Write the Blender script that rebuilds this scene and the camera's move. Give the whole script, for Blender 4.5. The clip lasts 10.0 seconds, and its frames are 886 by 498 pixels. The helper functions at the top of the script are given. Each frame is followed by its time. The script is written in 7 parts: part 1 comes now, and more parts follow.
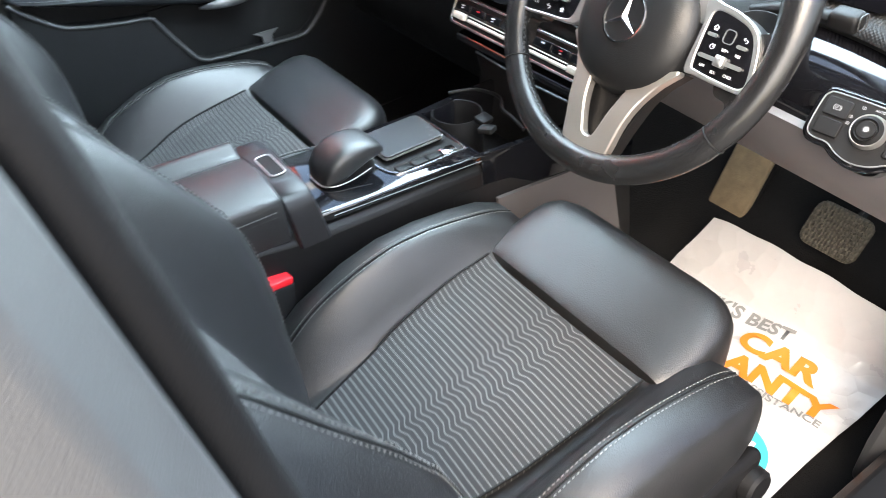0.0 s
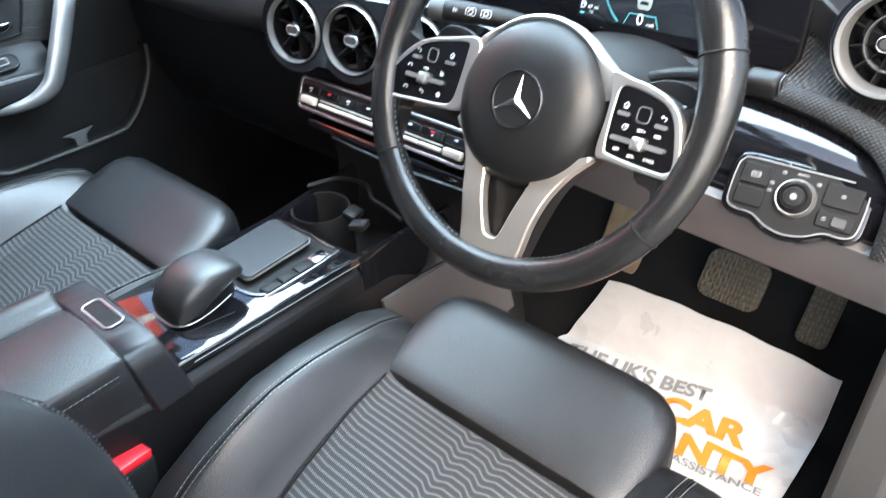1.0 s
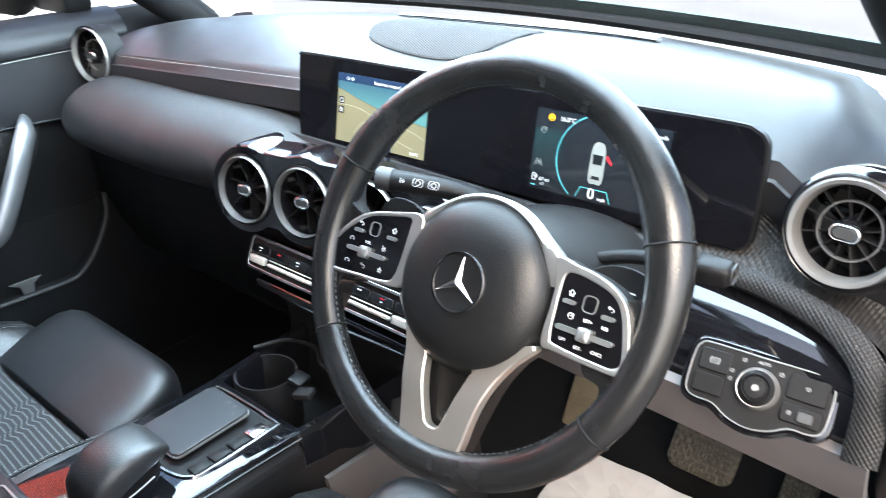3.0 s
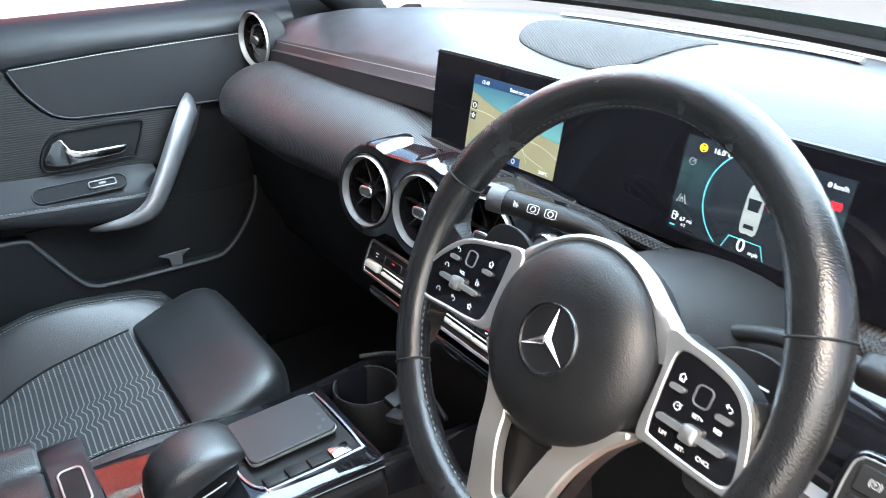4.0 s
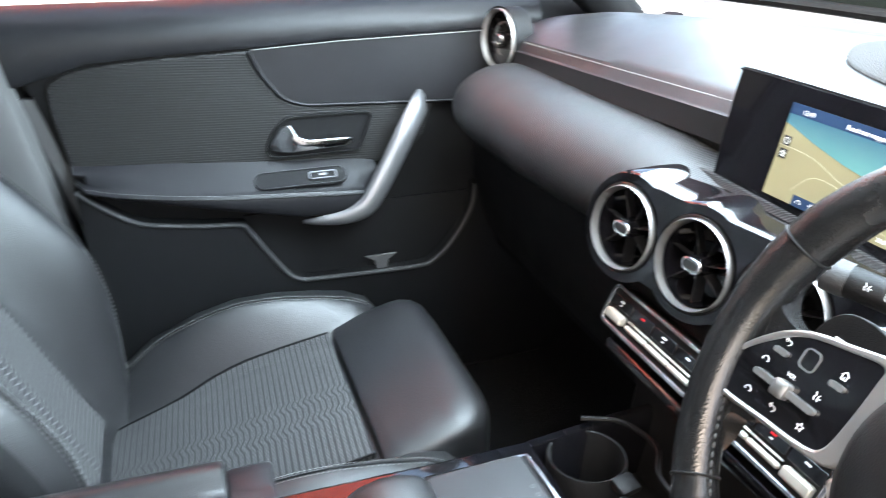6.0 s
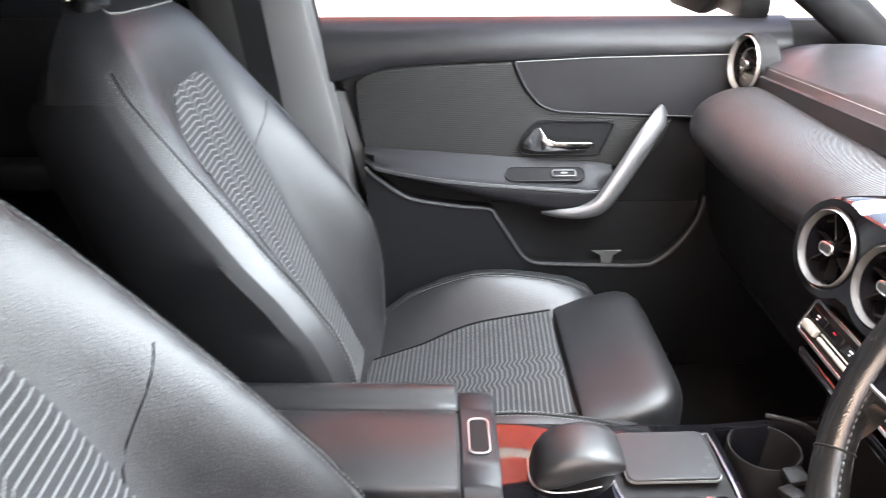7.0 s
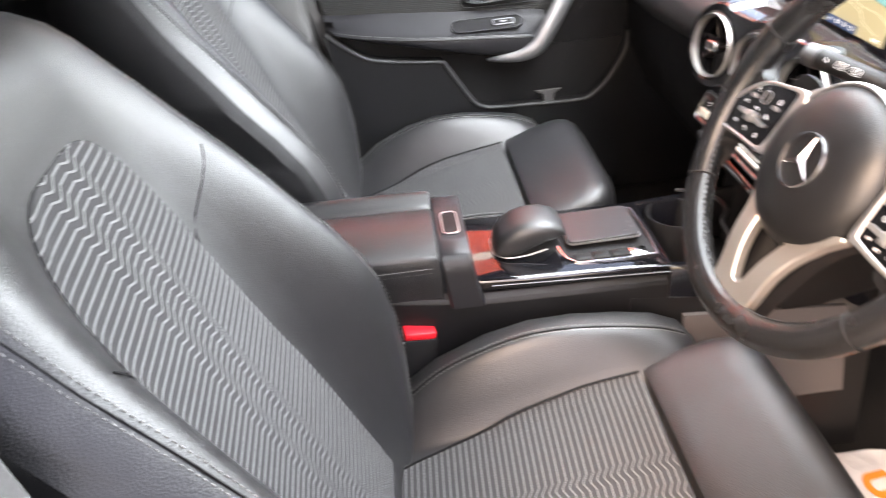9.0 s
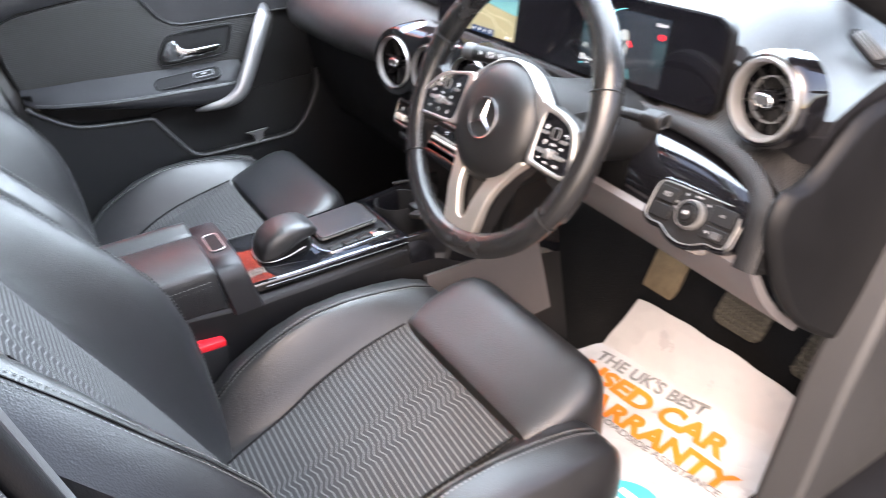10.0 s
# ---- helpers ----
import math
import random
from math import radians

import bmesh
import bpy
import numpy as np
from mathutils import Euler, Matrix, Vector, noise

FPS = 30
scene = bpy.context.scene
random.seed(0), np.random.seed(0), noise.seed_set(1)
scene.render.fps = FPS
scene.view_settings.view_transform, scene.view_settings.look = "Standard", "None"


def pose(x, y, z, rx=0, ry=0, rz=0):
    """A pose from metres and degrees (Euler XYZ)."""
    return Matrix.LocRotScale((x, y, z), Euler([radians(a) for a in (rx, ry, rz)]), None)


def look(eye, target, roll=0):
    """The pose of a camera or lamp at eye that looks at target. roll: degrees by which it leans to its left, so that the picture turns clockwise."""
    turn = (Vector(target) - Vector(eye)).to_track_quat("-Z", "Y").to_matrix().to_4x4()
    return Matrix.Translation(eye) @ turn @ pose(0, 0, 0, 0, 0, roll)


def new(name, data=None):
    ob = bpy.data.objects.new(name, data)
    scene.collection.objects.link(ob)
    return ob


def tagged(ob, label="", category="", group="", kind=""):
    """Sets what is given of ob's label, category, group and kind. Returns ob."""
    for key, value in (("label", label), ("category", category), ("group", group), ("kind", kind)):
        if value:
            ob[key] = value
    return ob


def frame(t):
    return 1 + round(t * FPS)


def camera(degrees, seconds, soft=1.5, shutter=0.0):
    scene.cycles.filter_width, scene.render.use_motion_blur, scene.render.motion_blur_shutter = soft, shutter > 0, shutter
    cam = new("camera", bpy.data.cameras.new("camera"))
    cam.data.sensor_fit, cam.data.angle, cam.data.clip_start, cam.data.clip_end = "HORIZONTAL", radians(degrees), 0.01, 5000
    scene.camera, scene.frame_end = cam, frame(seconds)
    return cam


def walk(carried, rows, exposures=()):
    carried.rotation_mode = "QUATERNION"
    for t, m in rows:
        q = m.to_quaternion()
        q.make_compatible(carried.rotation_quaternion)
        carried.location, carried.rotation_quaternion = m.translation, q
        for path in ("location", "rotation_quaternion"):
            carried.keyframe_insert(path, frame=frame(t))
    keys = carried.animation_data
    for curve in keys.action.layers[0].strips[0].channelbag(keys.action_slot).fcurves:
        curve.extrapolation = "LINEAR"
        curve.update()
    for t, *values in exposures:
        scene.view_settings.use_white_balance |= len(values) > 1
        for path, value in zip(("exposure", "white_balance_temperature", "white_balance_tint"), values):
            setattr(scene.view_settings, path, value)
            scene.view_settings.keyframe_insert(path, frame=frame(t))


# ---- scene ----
cam = camera(60.7, 10.0, soft=0.9, shutter=0.4)
PATH = [
    (0, (0.886, -0.585, 0.936), (-0.423, 0.265, -0.314), -3.5),
    (0.5, (0.766, -0.539, 0.908), (-0.41, 0.486, -0.343), -4.4),
    (1, (0.733, -0.506, 0.914), (-0.376, 0.676, -0.257), -3.5),
    (1.5, (0.726, -0.474, 0.92), (-0.366, 0.824, -0.139), -2.8),
    (2, (0.727, -0.452, 0.93), (-0.362, 0.919, -0.037), -2.5),
    (2.5, (0.726, -0.444, 0.93), (-0.371, 0.963, 0.025), -2.1),
    (3, (0.718, -0.431, 0.93), (-0.458, 0.924, 0.046), -1.8),
    (3.2, (0.721, -0.418, 0.93), (-0.54, 0.862, 0.052), -1.9),
    (4.5, (0.616, -0.26, 0.897), (-0.9, 0.7, 0.014), -0.9),
    (5, (0.508, -0.248, 0.88), (-0.989, 0.734, -0.012), 0.0),
    (5.5, (0.473, -0.265, 0.875), (-1.085, 0.634, 0.0), 0.8),
    (6, (0.524, -0.313, 0.883), (-1.176, 0.296, 0.023), 0.5),
    (6.2, (0.558, -0.323, 0.897), (-1.184, 0.149, 0.035), 0.1),
    (7.3, (0.741, -0.341, 0.952), (-1.053, -0.463, 0.076), -0.7),
    (7.5, (0.776, -0.342, 0.957), (-1.0, -0.534, 0.057), -1.4),
    (8, (0.835, -0.357, 0.959), (-0.88, -0.639, -0.03), -3.2),
    (8.3, (0.859, -0.356, 0.952), (-0.831, -0.623, -0.084), -4.4),
    (8.5, (0.886, -0.348, 0.96), (-0.787, -0.58, -0.11), -5.2),
    (9, (0.928, -0.353, 0.954), (-0.735, -0.272, -0.155), -5.5),
    (9.5, (0.984, -0.425, 0.958), (-0.618, 0.077, -0.129), -5.3),
    (10, (1.102, -0.481, 0.972), (-0.398, 0.342, -0.064), -5.0),
]
EXPOSURES = [(0.0, 3.1, 7300, 9), (0.5, 3.1, 6900, 8), (2.5, 2.92, 6900, 8), (4.5, 2.75, 7000, 9), (5.5, 2.9, 7100, 9), (7.5, 3.34, 8900, 24), (9.0, 3.3, 9000, 24), (10.0, 3.10, 7700, 20)]
walk(cam, [(t, look(eye, target, roll)) for t, eye, target, roll in PATH], EXPOSURES)

# ---- light ----
world = bpy.data.worlds.new("sky")
scene.world = world
world.use_nodes = True
wn = world.node_tree
sky = wn.nodes.new("ShaderNodeTexSky")
sky.sky_type = "NISHITA"
sky.sun_disc = False
SUN_EL, SUN_AZ = radians(48), radians(134)
sky.sun_elevation, sky.sun_rotation = SUN_EL, SUN_AZ
sky.air_density, sky.dust_density = 1.0, 3.0
bg = wn.nodes["Background"]
bg.inputs["Strength"].default_value = 0.15
wn.links.new(sky.outputs["Color"], bg.inputs["Color"])
sun_data = bpy.data.lights.new("sun", "SUN")
sun_data.energy, sun_data.angle, sun_data.color = 0.45, radians(32), (1.0, 0.98, 0.95)
sun = new("sun", sun_data)
sun_dir = Vector((math.sin(SUN_AZ) * math.cos(SUN_EL), math.cos(SUN_AZ) * math.cos(SUN_EL), math.sin(SUN_EL)))
sun.matrix_world = Matrix.Translation((4, 4, 6)) @ sun_dir.to_track_quat("Z", "Y").to_matrix().to_4x4()
# added area lamp at the windscreen, boosts the sky's light into the cabin
pane_light = bpy.data.lights.new("windscreen_fill", "AREA")
pane_light.shape, pane_light.size, pane_light.size_y, pane_light.energy, pane_light.color = "RECTANGLE", 1.25, 0.95, 9.0, (0.58, 0.79, 1.0)
pane_fill = new("windscreen_fill", pane_light)
pane_fill.matrix_world = look((0.0, 0.29, 1.13), (0.0, -0.23, 0.51))

# ---- materials ----
def material(name, color, rough=0.5, metal=0.0, coat=0.0, grain=0.0, grain_size=0.001, var=0.25, var_size=0.05, spec=0.5, rough_var=0.08, kind="noise", emit=None, sheen=0.0, folds=0.0, fold_size=0.03):
    """A surface with colour and gloss that vary at two scales, and a fine relief of its real size."""
    m = bpy.data.materials.new(name)
    m.use_nodes = True
    nt = m.node_tree
    b = nt.nodes["Principled BSDF"]
    b.inputs["Roughness"].default_value, b.inputs["Metallic"].default_value = rough, metal
    b.inputs["Coat Weight"].default_value, b.inputs["Coat Roughness"].default_value = coat, 0.04
    b.inputs["Specular IOR Level"].default_value = spec
    b.inputs["Sheen Weight"].default_value = sheen
    b.inputs["Base Color"].default_value = (*color, 1)
    if emit:
        b.inputs["Emission Color"].default_value, b.inputs["Emission Strength"].default_value = (*color, 1), emit
    co = nt.nodes.new("ShaderNodeTexCoord")
    if var:
        big = nt.nodes.new("ShaderNodeTexNoise")
        big.inputs["Scale"].default_value, big.inputs["Detail"].default_value = 1 / var_size, 6
        nt.links.new(co.outputs["Object"], big.inputs["Vector"])
        mix = nt.nodes.new("ShaderNodeMix")
        mix.data_type = "RGBA"
        mix.inputs["A"].default_value = (*[c * (1 - var) for c in color], 1)
        mix.inputs["B"].default_value = (*[min(1, c * (1 + var)) for c in color], 1)
        nt.links.new(big.outputs["Fac"], mix.inputs["Factor"])
        nt.links.new(mix.outputs["Result"], b.inputs["Base Color"])
        if emit:
            nt.links.new(mix.outputs["Result"], b.inputs["Emission Color"])
        ramp = nt.nodes.new("ShaderNodeMapRange")
        ramp.inputs["To Min"].default_value, ramp.inputs["To Max"].default_value = max(0.01, rough - rough_var), min(1, rough + rough_var)
        nt.links.new(big.outputs["Fac"], ramp.inputs["Value"])
        nt.links.new(ramp.outputs["Result"], b.inputs["Roughness"])
    if grain:
        fine = nt.nodes.new("ShaderNodeTexVoronoi" if kind == "cells" else "ShaderNodeTexNoise")
        fine.inputs["Scale"].default_value = 1 / grain_size
        nt.links.new(co.outputs["Object"], fine.inputs["Vector"])
        bump = nt.nodes.new("ShaderNodeBump")
        bump.inputs["Strength"].default_value, bump.inputs["Distance"].default_value = grain, grain_size * 0.5
        nt.links.new(fine.outputs["Distance" if kind == "cells" else "Fac"], bump.inputs["Height"])
        nt.links.new(bump.outputs["Normal"], b.inputs["Normal"])
        if folds:
            slow = nt.nodes.new("ShaderNodeTexNoise")
            slow.inputs["Scale"].default_value, slow.inputs["Detail"].default_value = 1 / fold_size, 1.5
            slow.inputs["Distortion"].default_value = 0.6
            nt.links.new(co.outputs["Object"], slow.inputs["Vector"])
            under = nt.nodes.new("ShaderNodeBump")
            under.inputs["Strength"].default_value, under.inputs["Distance"].default_value = folds, fold_size * 0.12
            nt.links.new(slow.outputs["Fac"], under.inputs["Height"])
            nt.links.new(under.outputs["Normal"], bump.inputs["Normal"])
    return m


def math_node(nt, op, a, b=None):
    n = nt.nodes.new("ShaderNodeMath")
    n.operation = op
    for k, v in enumerate((a, b)):
        if v is None:
            continue
        if isinstance(v, (int, float)):
            n.inputs[k].default_value = v
        else:
            nt.links.new(v, n.inputs[k])
    return n.outputs[0]


def stripe_cloth(name, along, pale):
    """Grey woven cloth with pale cross lines that step sideways in two columns; along: the axis across the lines."""
    m = material(name, (0.05, 0.051, 0.054), 0.85, spec=0.25)
    nt = m.node_tree
    b = nt.nodes["Principled BSDF"]
    co = nt.nodes.new("ShaderNodeTexCoord")
    sep = nt.nodes.new("ShaderNodeSeparateXYZ")
    nt.links.new(co.outputs["Object"], sep.inputs[0])
    ramp = nt.nodes.new("ShaderNodeValToRGB")
    e = ramp.color_ramp.elements
    steps = [(0.0, 0.15), (0.40, 0.30), (0.435, 0.50), (0.45, 0.51), (0.49, 0.37), (0.56, 0.40), (0.60, 0.60), (0.615, 0.61), (0.655, 0.48), (1.0, 0.62)]
    e[0].position, e[1].position = 0.0, 1.0
    for k, (p, v) in enumerate(steps):
        el = e[0] if k == 0 else e[-1] if k == len(steps) - 1 else e.new(p)
        el.color = (v, v, v, 1)
    u = math_node(nt, "ADD", math_node(nt, "MULTIPLY", sep.outputs["X"], 1 / 0.26), 0.5)
    nt.links.new(u, ramp.inputs[0])
    phase = math_node(nt, "ADD", sep.outputs[along], math_node(nt, "MULTIPLY", ramp.outputs["Color"], 0.03))
    saw = math_node(nt, "FRACT", math_node(nt, "MULTIPLY", phase, 1 / 0.0080))
    line = math_node(nt, "LESS_THAN", saw, 0.24)
    weave = math_node(nt, "ADD", math_node(nt, "MULTIPLY", math_node(nt, "SINE", math_node(nt, "MULTIPLY", sep.outputs["X"], 2600.0)), 0.35), 0.65)
    mask = math_node(nt, "MULTIPLY", line, weave)
    mix = nt.nodes.new("ShaderNodeMix")
    mix.data_type = "RGBA"
    mix.inputs["A"].default_value, mix.inputs["B"].default_value = (0.022, 0.022, 0.023, 1), (pale, pale, pale, 1)
    nt.links.new(mask, mix.inputs["Factor"])
    nt.links.new(mix.outputs["Result"], b.inputs["Base Color"])
    noise_tex = nt.nodes.new("ShaderNodeTexNoise")
    noise_tex.inputs["Scale"].default_value = 900
    nt.links.new(co.outputs["Object"], noise_tex.inputs["Vector"])
    bump = nt.nodes.new("ShaderNodeBump")
    bump.inputs["Strength"].default_value, bump.inputs["Distance"].default_value = 0.6, 0.0008
    nt.links.new(math_node(nt, "ADD", mask, noise_tex.outputs["Fac"]), bump.inputs["Height"])
    nt.links.new(bump.outputs["Normal"], b.inputs["Normal"])
    return m


def woven(name, color, period, u, v, rough=0.45, depth=0.0006, pale=2.2, spec=0.3, ribs=False):
    """A moulded trim with a fine regular relief: staggered knots in rows along u and v, or ribs across u."""
    m = material(name, color, rough, var=0.2, spec=spec)
    nt = m.node_tree
    b = nt.nodes["Principled BSDF"]
    co = nt.nodes.new("ShaderNodeTexCoord")
    waves = []
    for axis in (u, v):
        d = nt.nodes.new("ShaderNodeVectorMath")
        d.operation = "DOT_PRODUCT"
        d.inputs[1].default_value = Vector(axis).normalized() * (2 * math.pi / period)
        nt.links.new(co.outputs["Object"], d.inputs[0])
        waves.append(math_node(nt, "SINE", d.outputs["Value"]))
    h = waves[0] if ribs else math_node(nt, "MULTIPLY", waves[0], waves[1])
    bump = nt.nodes.new("ShaderNodeBump")
    bump.inputs["Strength"].default_value, bump.inputs["Distance"].default_value = 0.9, depth
    nt.links.new(h, bump.inputs["Height"])
    nt.links.new(bump.outputs["Normal"], b.inputs["Normal"])
    mix = nt.nodes.new("ShaderNodeMix")
    mix.data_type = "RGBA"
    mix.inputs["A"].default_value, mix.inputs["B"].default_value = (*color, 1), (*[c * pale for c in color], 1)
    nt.links.new(math_node(nt, "GREATER_THAN", h, 0.25), mix.inputs["Factor"])
    nt.links.new(mix.outputs["Result"], b.inputs["Base Color"])
    return m


LEATHER = material("black_leather", (0.0085, 0.0085, 0.0092), 0.41, grain=0.27, grain_size=0.0016, kind="cells", var=0.3, spec=0.64, var_size=0.03, rough_var=0.03, folds=0.022, fold_size=0.05)
RIM_LEATHER = material("worn_wheel_leather", (0.008, 0.008, 0.0085), 0.25, grain=0.22, grain_size=0.0014, kind="cells", folds=0.06, fold_size=0.02, var=0.35, rough_var=0.09, var_size=0.03, spec=0.5)
HUB_SKIN = material("grained_hub_skin", (0.006, 0.006, 0.0065), 0.38, grain=0.20, grain_size=0.0012, kind="cells", var=0.3, spec=0.36)
FIN = material("black_vane_plastic", (0.006, 0.006, 0.0065), 0.30, var=0.1, spec=0.3)
VINYL = material("black_dash_skin", (0.010, 0.010, 0.0115), 0.40, grain=0.35, grain_size=0.0011, var=0.25, spec=0.34)
CONSOLE = material("smooth_console_black", (0.005, 0.005, 0.0055), 0.38, grain=0.15, grain_size=0.001, var=0.2, spec=0.26)
HARD = material("black_hard_plastic", (0.006, 0.006, 0.0065), 0.46, grain=0.4, grain_size=0.001, var=0.3, spec=0.16)
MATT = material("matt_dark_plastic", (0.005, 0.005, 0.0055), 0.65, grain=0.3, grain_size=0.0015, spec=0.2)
TUNNEL = material("grey_tunnel_plastic", (0.055, 0.049, 0.049), 0.6, grain=0.4, grain_size=0.0012, var=0.15)
GREY = material("grey_lower_plastic", (0.095, 0.087, 0.089), 0.6, grain=0.4, grain_size=0.0012, var=0.12)
GLOSS = material("piano_black", (0.004, 0.004, 0.005), 0.05, coat=0.6, var=0.1, rough_var=0.02, spec=0.6)
SILVER = material("satin_silver", (0.44, 0.43, 0.42), 0.33, metal=0.88, var=0.06, grain=0.1, grain_size=0.0006)
TOGGLE = material("champagne_satin_metal", (0.58, 0.55, 0.49), 0.36, metal=0.55, var=0.05, rough_var=0.04)
CHROME = material("bright_chrome", (0.75, 0.75, 0.76), 0.14, metal=1.0, var=0.05, rough_var=0.04)
CARPET = material("dark_carpet", (0.0055, 0.0052, 0.0052), 0.97, grain=1.0, grain_size=0.002, var=0.4, spec=0.1)
PAPER = material("white_paper", (0.345, 0.345, 0.35), 0.30, grain=0.22, grain_size=0.030, kind="cells", var=0.06, folds=0.55, fold_size=0.05, spec=0.5)
ORANGE = material("orange_ink", (0.60, 0.13, 0.003), 0.5, var=0.05)
INK = material("dark_grey_ink", (0.13, 0.13, 0.13), 0.5, var=0.05)
TEAL = material("teal_ink", (0.02, 0.40, 0.46), 0.5, var=0.05)
WHITE_INK = material("white_ink", (0.75, 0.75, 0.75), 0.5, var=0.02)
RED = material("red_plastic", (0.62, 0.012, 0.02), 0.35, var=0.1)
DARK_THREAD = material("black_thread", (0.02, 0.02, 0.02), 0.6, var=0.1)
THREAD = material("grey_thread", (0.17, 0.17, 0.165), 0.7, var=0.1)
RUBBER = woven("grey_worn_rubber", (0.055, 0.048, 0.037), 0.010, (1, 0.5, 0.4), (-1, 0.5, 0.4), 0.8, 0.0016, 1.5, 0.2)
BAND = woven("woven_trim", (0.010, 0.0095, 0.0095), 0.0052, (1, 0, 0.25), (-0.25, 0, 1), 0.5, 0.0007, 1.8)
BAND_DOOR = woven("woven_door_cloth", (0.011, 0.0108, 0.0108), 0.0040, (0, 0.04, 1), (0, 1, 0), 0.5, 0.00018, 1.15, 0.3, True)
DOTS = woven("dotted_trim", (0.007, 0.007, 0.0075), 0.0046, (1, 0, 0), (0, 0.62, 0.78), 0.42, 0.0003, 1.5, 0.22)
WING = woven("ribbed_wing_skin", (0.011, 0.011, 0.012), 0.0034, (1, 0, 0), (0, 0, 1), 0.40, 0.00022, 1.35, 0.45, True)
KEY_SILVER = material("pale_key_silver", (0.25, 0.25, 0.25), 0.34, metal=0.75, var=0.06)
FORK_SILVER = material("warm_satin_silver", (0.42, 0.395, 0.365), 0.36, metal=0.85, var=0.07, grain=0.12, grain_size=0.0006)
PULL = material("dark_satin_silver", (0.24, 0.24, 0.25), 0.40, metal=0.85, var=0.06)
TOUCH = material("smooth_touch_surface", (0.012, 0.012, 0.013), 0.30, var=0.05, rough_var=0.01, spec=0.42)
MESH = woven("grille_mesh", (0.030, 0.030, 0.031), 0.0042, (1, 0.3, 0), (-0.3, 1, 0), 0.9, 0.0004, 0.7, 0.1)
CLOTH_SEAT = stripe_cloth("striped_cloth_seat", "Y", 0.115)
CLOTH_BACK = stripe_cloth("striped_cloth_back", "Z", 0.16)
FELT = material("dark_headliner", (0.05, 0.05, 0.05), 0.95, grain=0.5, grain_size=0.0015, var=0.06)
SCREEN_OFF = material("black_screen_glass", (0.003, 0.003, 0.004), 0.05, var=0.1, rough_var=0.01, spec=0.14)
GLASS = bpy.data.materials.new("window_glass")
GLASS.use_nodes = True
_b = GLASS.node_tree.nodes["Principled BSDF"]
_b.inputs["Transmission Weight"].default_value, _b.inputs["Roughness"].default_value, _b.inputs["IOR"].default_value = 1.0, 0.0, 1.02
_b.inputs["Base Color"].default_value = (0.95, 0.98, 0.97, 1)


PRIVACY = material("privacy_glass", (0.012, 0.013, 0.014), 0.06, var=0.1, rough_var=0.02)


# ---- mesh helpers ----
def part(name, bm, mat, parent=None, label="", smooth=True, bevel=0.0, flip=True):
    """Links a bmesh as one mesh object, under a thing or a part if one is given."""
    if flip:
        bmesh.ops.recalc_face_normals(bm, faces=bm.faces)
    me = bpy.data.meshes.new(name)
    bm.to_mesh(me)
    bm.free()
    me.materials.append(mat)
    if smooth:
        me.polygons.foreach_set("use_smooth", [True] * len(me.polygons))
    ob = new(name, me)
    if smooth:
        me.set_sharp_from_angle(angle=radians(38))
    if parent:
        ob.parent = parent
    if bevel:
        mod = ob.modifiers.new("edge", "BEVEL")
        mod.width, mod.segments, mod.limit_method, mod.angle_limit = bevel, 2, "ANGLE", radians(35)
    if label:
        tagged(ob, label)
    return ob


def thing(name, label, category, group="", kind="", at=None):
    ob = new(name)
    if at:
        ob.matrix_world = at if isinstance(at, Matrix) else Matrix.Translation(at)
    return tagged(ob, label, category, group, kind)


def cr(pts, n=6, closed=False):
    """A smooth line through the points, n steps for each span."""
    P = [Vector(p) for p in pts]
    out = []
    N = len(P)
    for i in range(N if closed else N - 1):
        g = (lambda k: P[k % N]) if closed else (lambda k: P[min(max(k, 0), N - 1)])
        a, b, c, d = g(i - 1), g(i), g(i + 1), g(i + 2)
        for k in range(n):
            t = k / n
            out.append(0.5 * ((2 * b) + (c - a) * t + (2 * a - 5 * b + 4 * c - d) * t * t + (3 * b - a - 3 * c + d) * t ** 3))
    if not closed:
        out.append(P[-1])
    return out


def loft(rings, closed=True, cap=True):
    bm = bmesh.new()
    rows = [[bm.verts.new(p) for p in r] for r in rings]
    n = len(rows[0])
    for a, b in zip(rows, rows[1:]):
        for k in range(n if closed else n - 1):
            bm.faces.new((a[k], a[(k + 1) % n], b[(k + 1) % n], b[k]))
    if cap and closed:
        bm.faces.new(rows[0])
        bm.faces.new(rows[-1][::-1])
    return bm


def sheet(fn, us, vs, thick=0.0, down=(0, 0, -1)):
    """A surface from fn(u, v), with a second skin at thick metres along down, closed at the rim."""
    bm = bmesh.new()
    top = [[bm.verts.new(fn(u, v)) for v in vs] for u in us]
    for i in range(len(us) - 1):
        for j in range(len(vs) - 1):
            bm.faces.new((top[i][j], top[i + 1][j], top[i + 1][j + 1], top[i][j + 1]))
    if thick:
        off = Vector(down) * thick
        low = [[bm.verts.new(v.co + off) for v in row] for row in top]
        for i in range(len(us) - 1):
            for j in range(len(vs) - 1):
                bm.faces.new((low[i][j + 1], low[i + 1][j + 1], low[i + 1][j], low[i][j]))
        I, J = len(us) - 1, len(vs) - 1
        for i in range(I):
            bm.faces.new((top[i][0], low[i][0], low[i + 1][0], top[i + 1][0]))
            bm.faces.new((top[i + 1][J], low[i + 1][J], low[i][J], top[i][J]))
        for j in range(J):
            bm.faces.new((top[0][j + 1], low[0][j + 1], low[0][j], top[0][j]))
            bm.faces.new((top[I][j], low[I][j], low[I][j + 1], top[I][j + 1]))
    return bm


def lin(a, b, n):
    return [a + (b - a) * k / (n - 1) for k in range(n)]


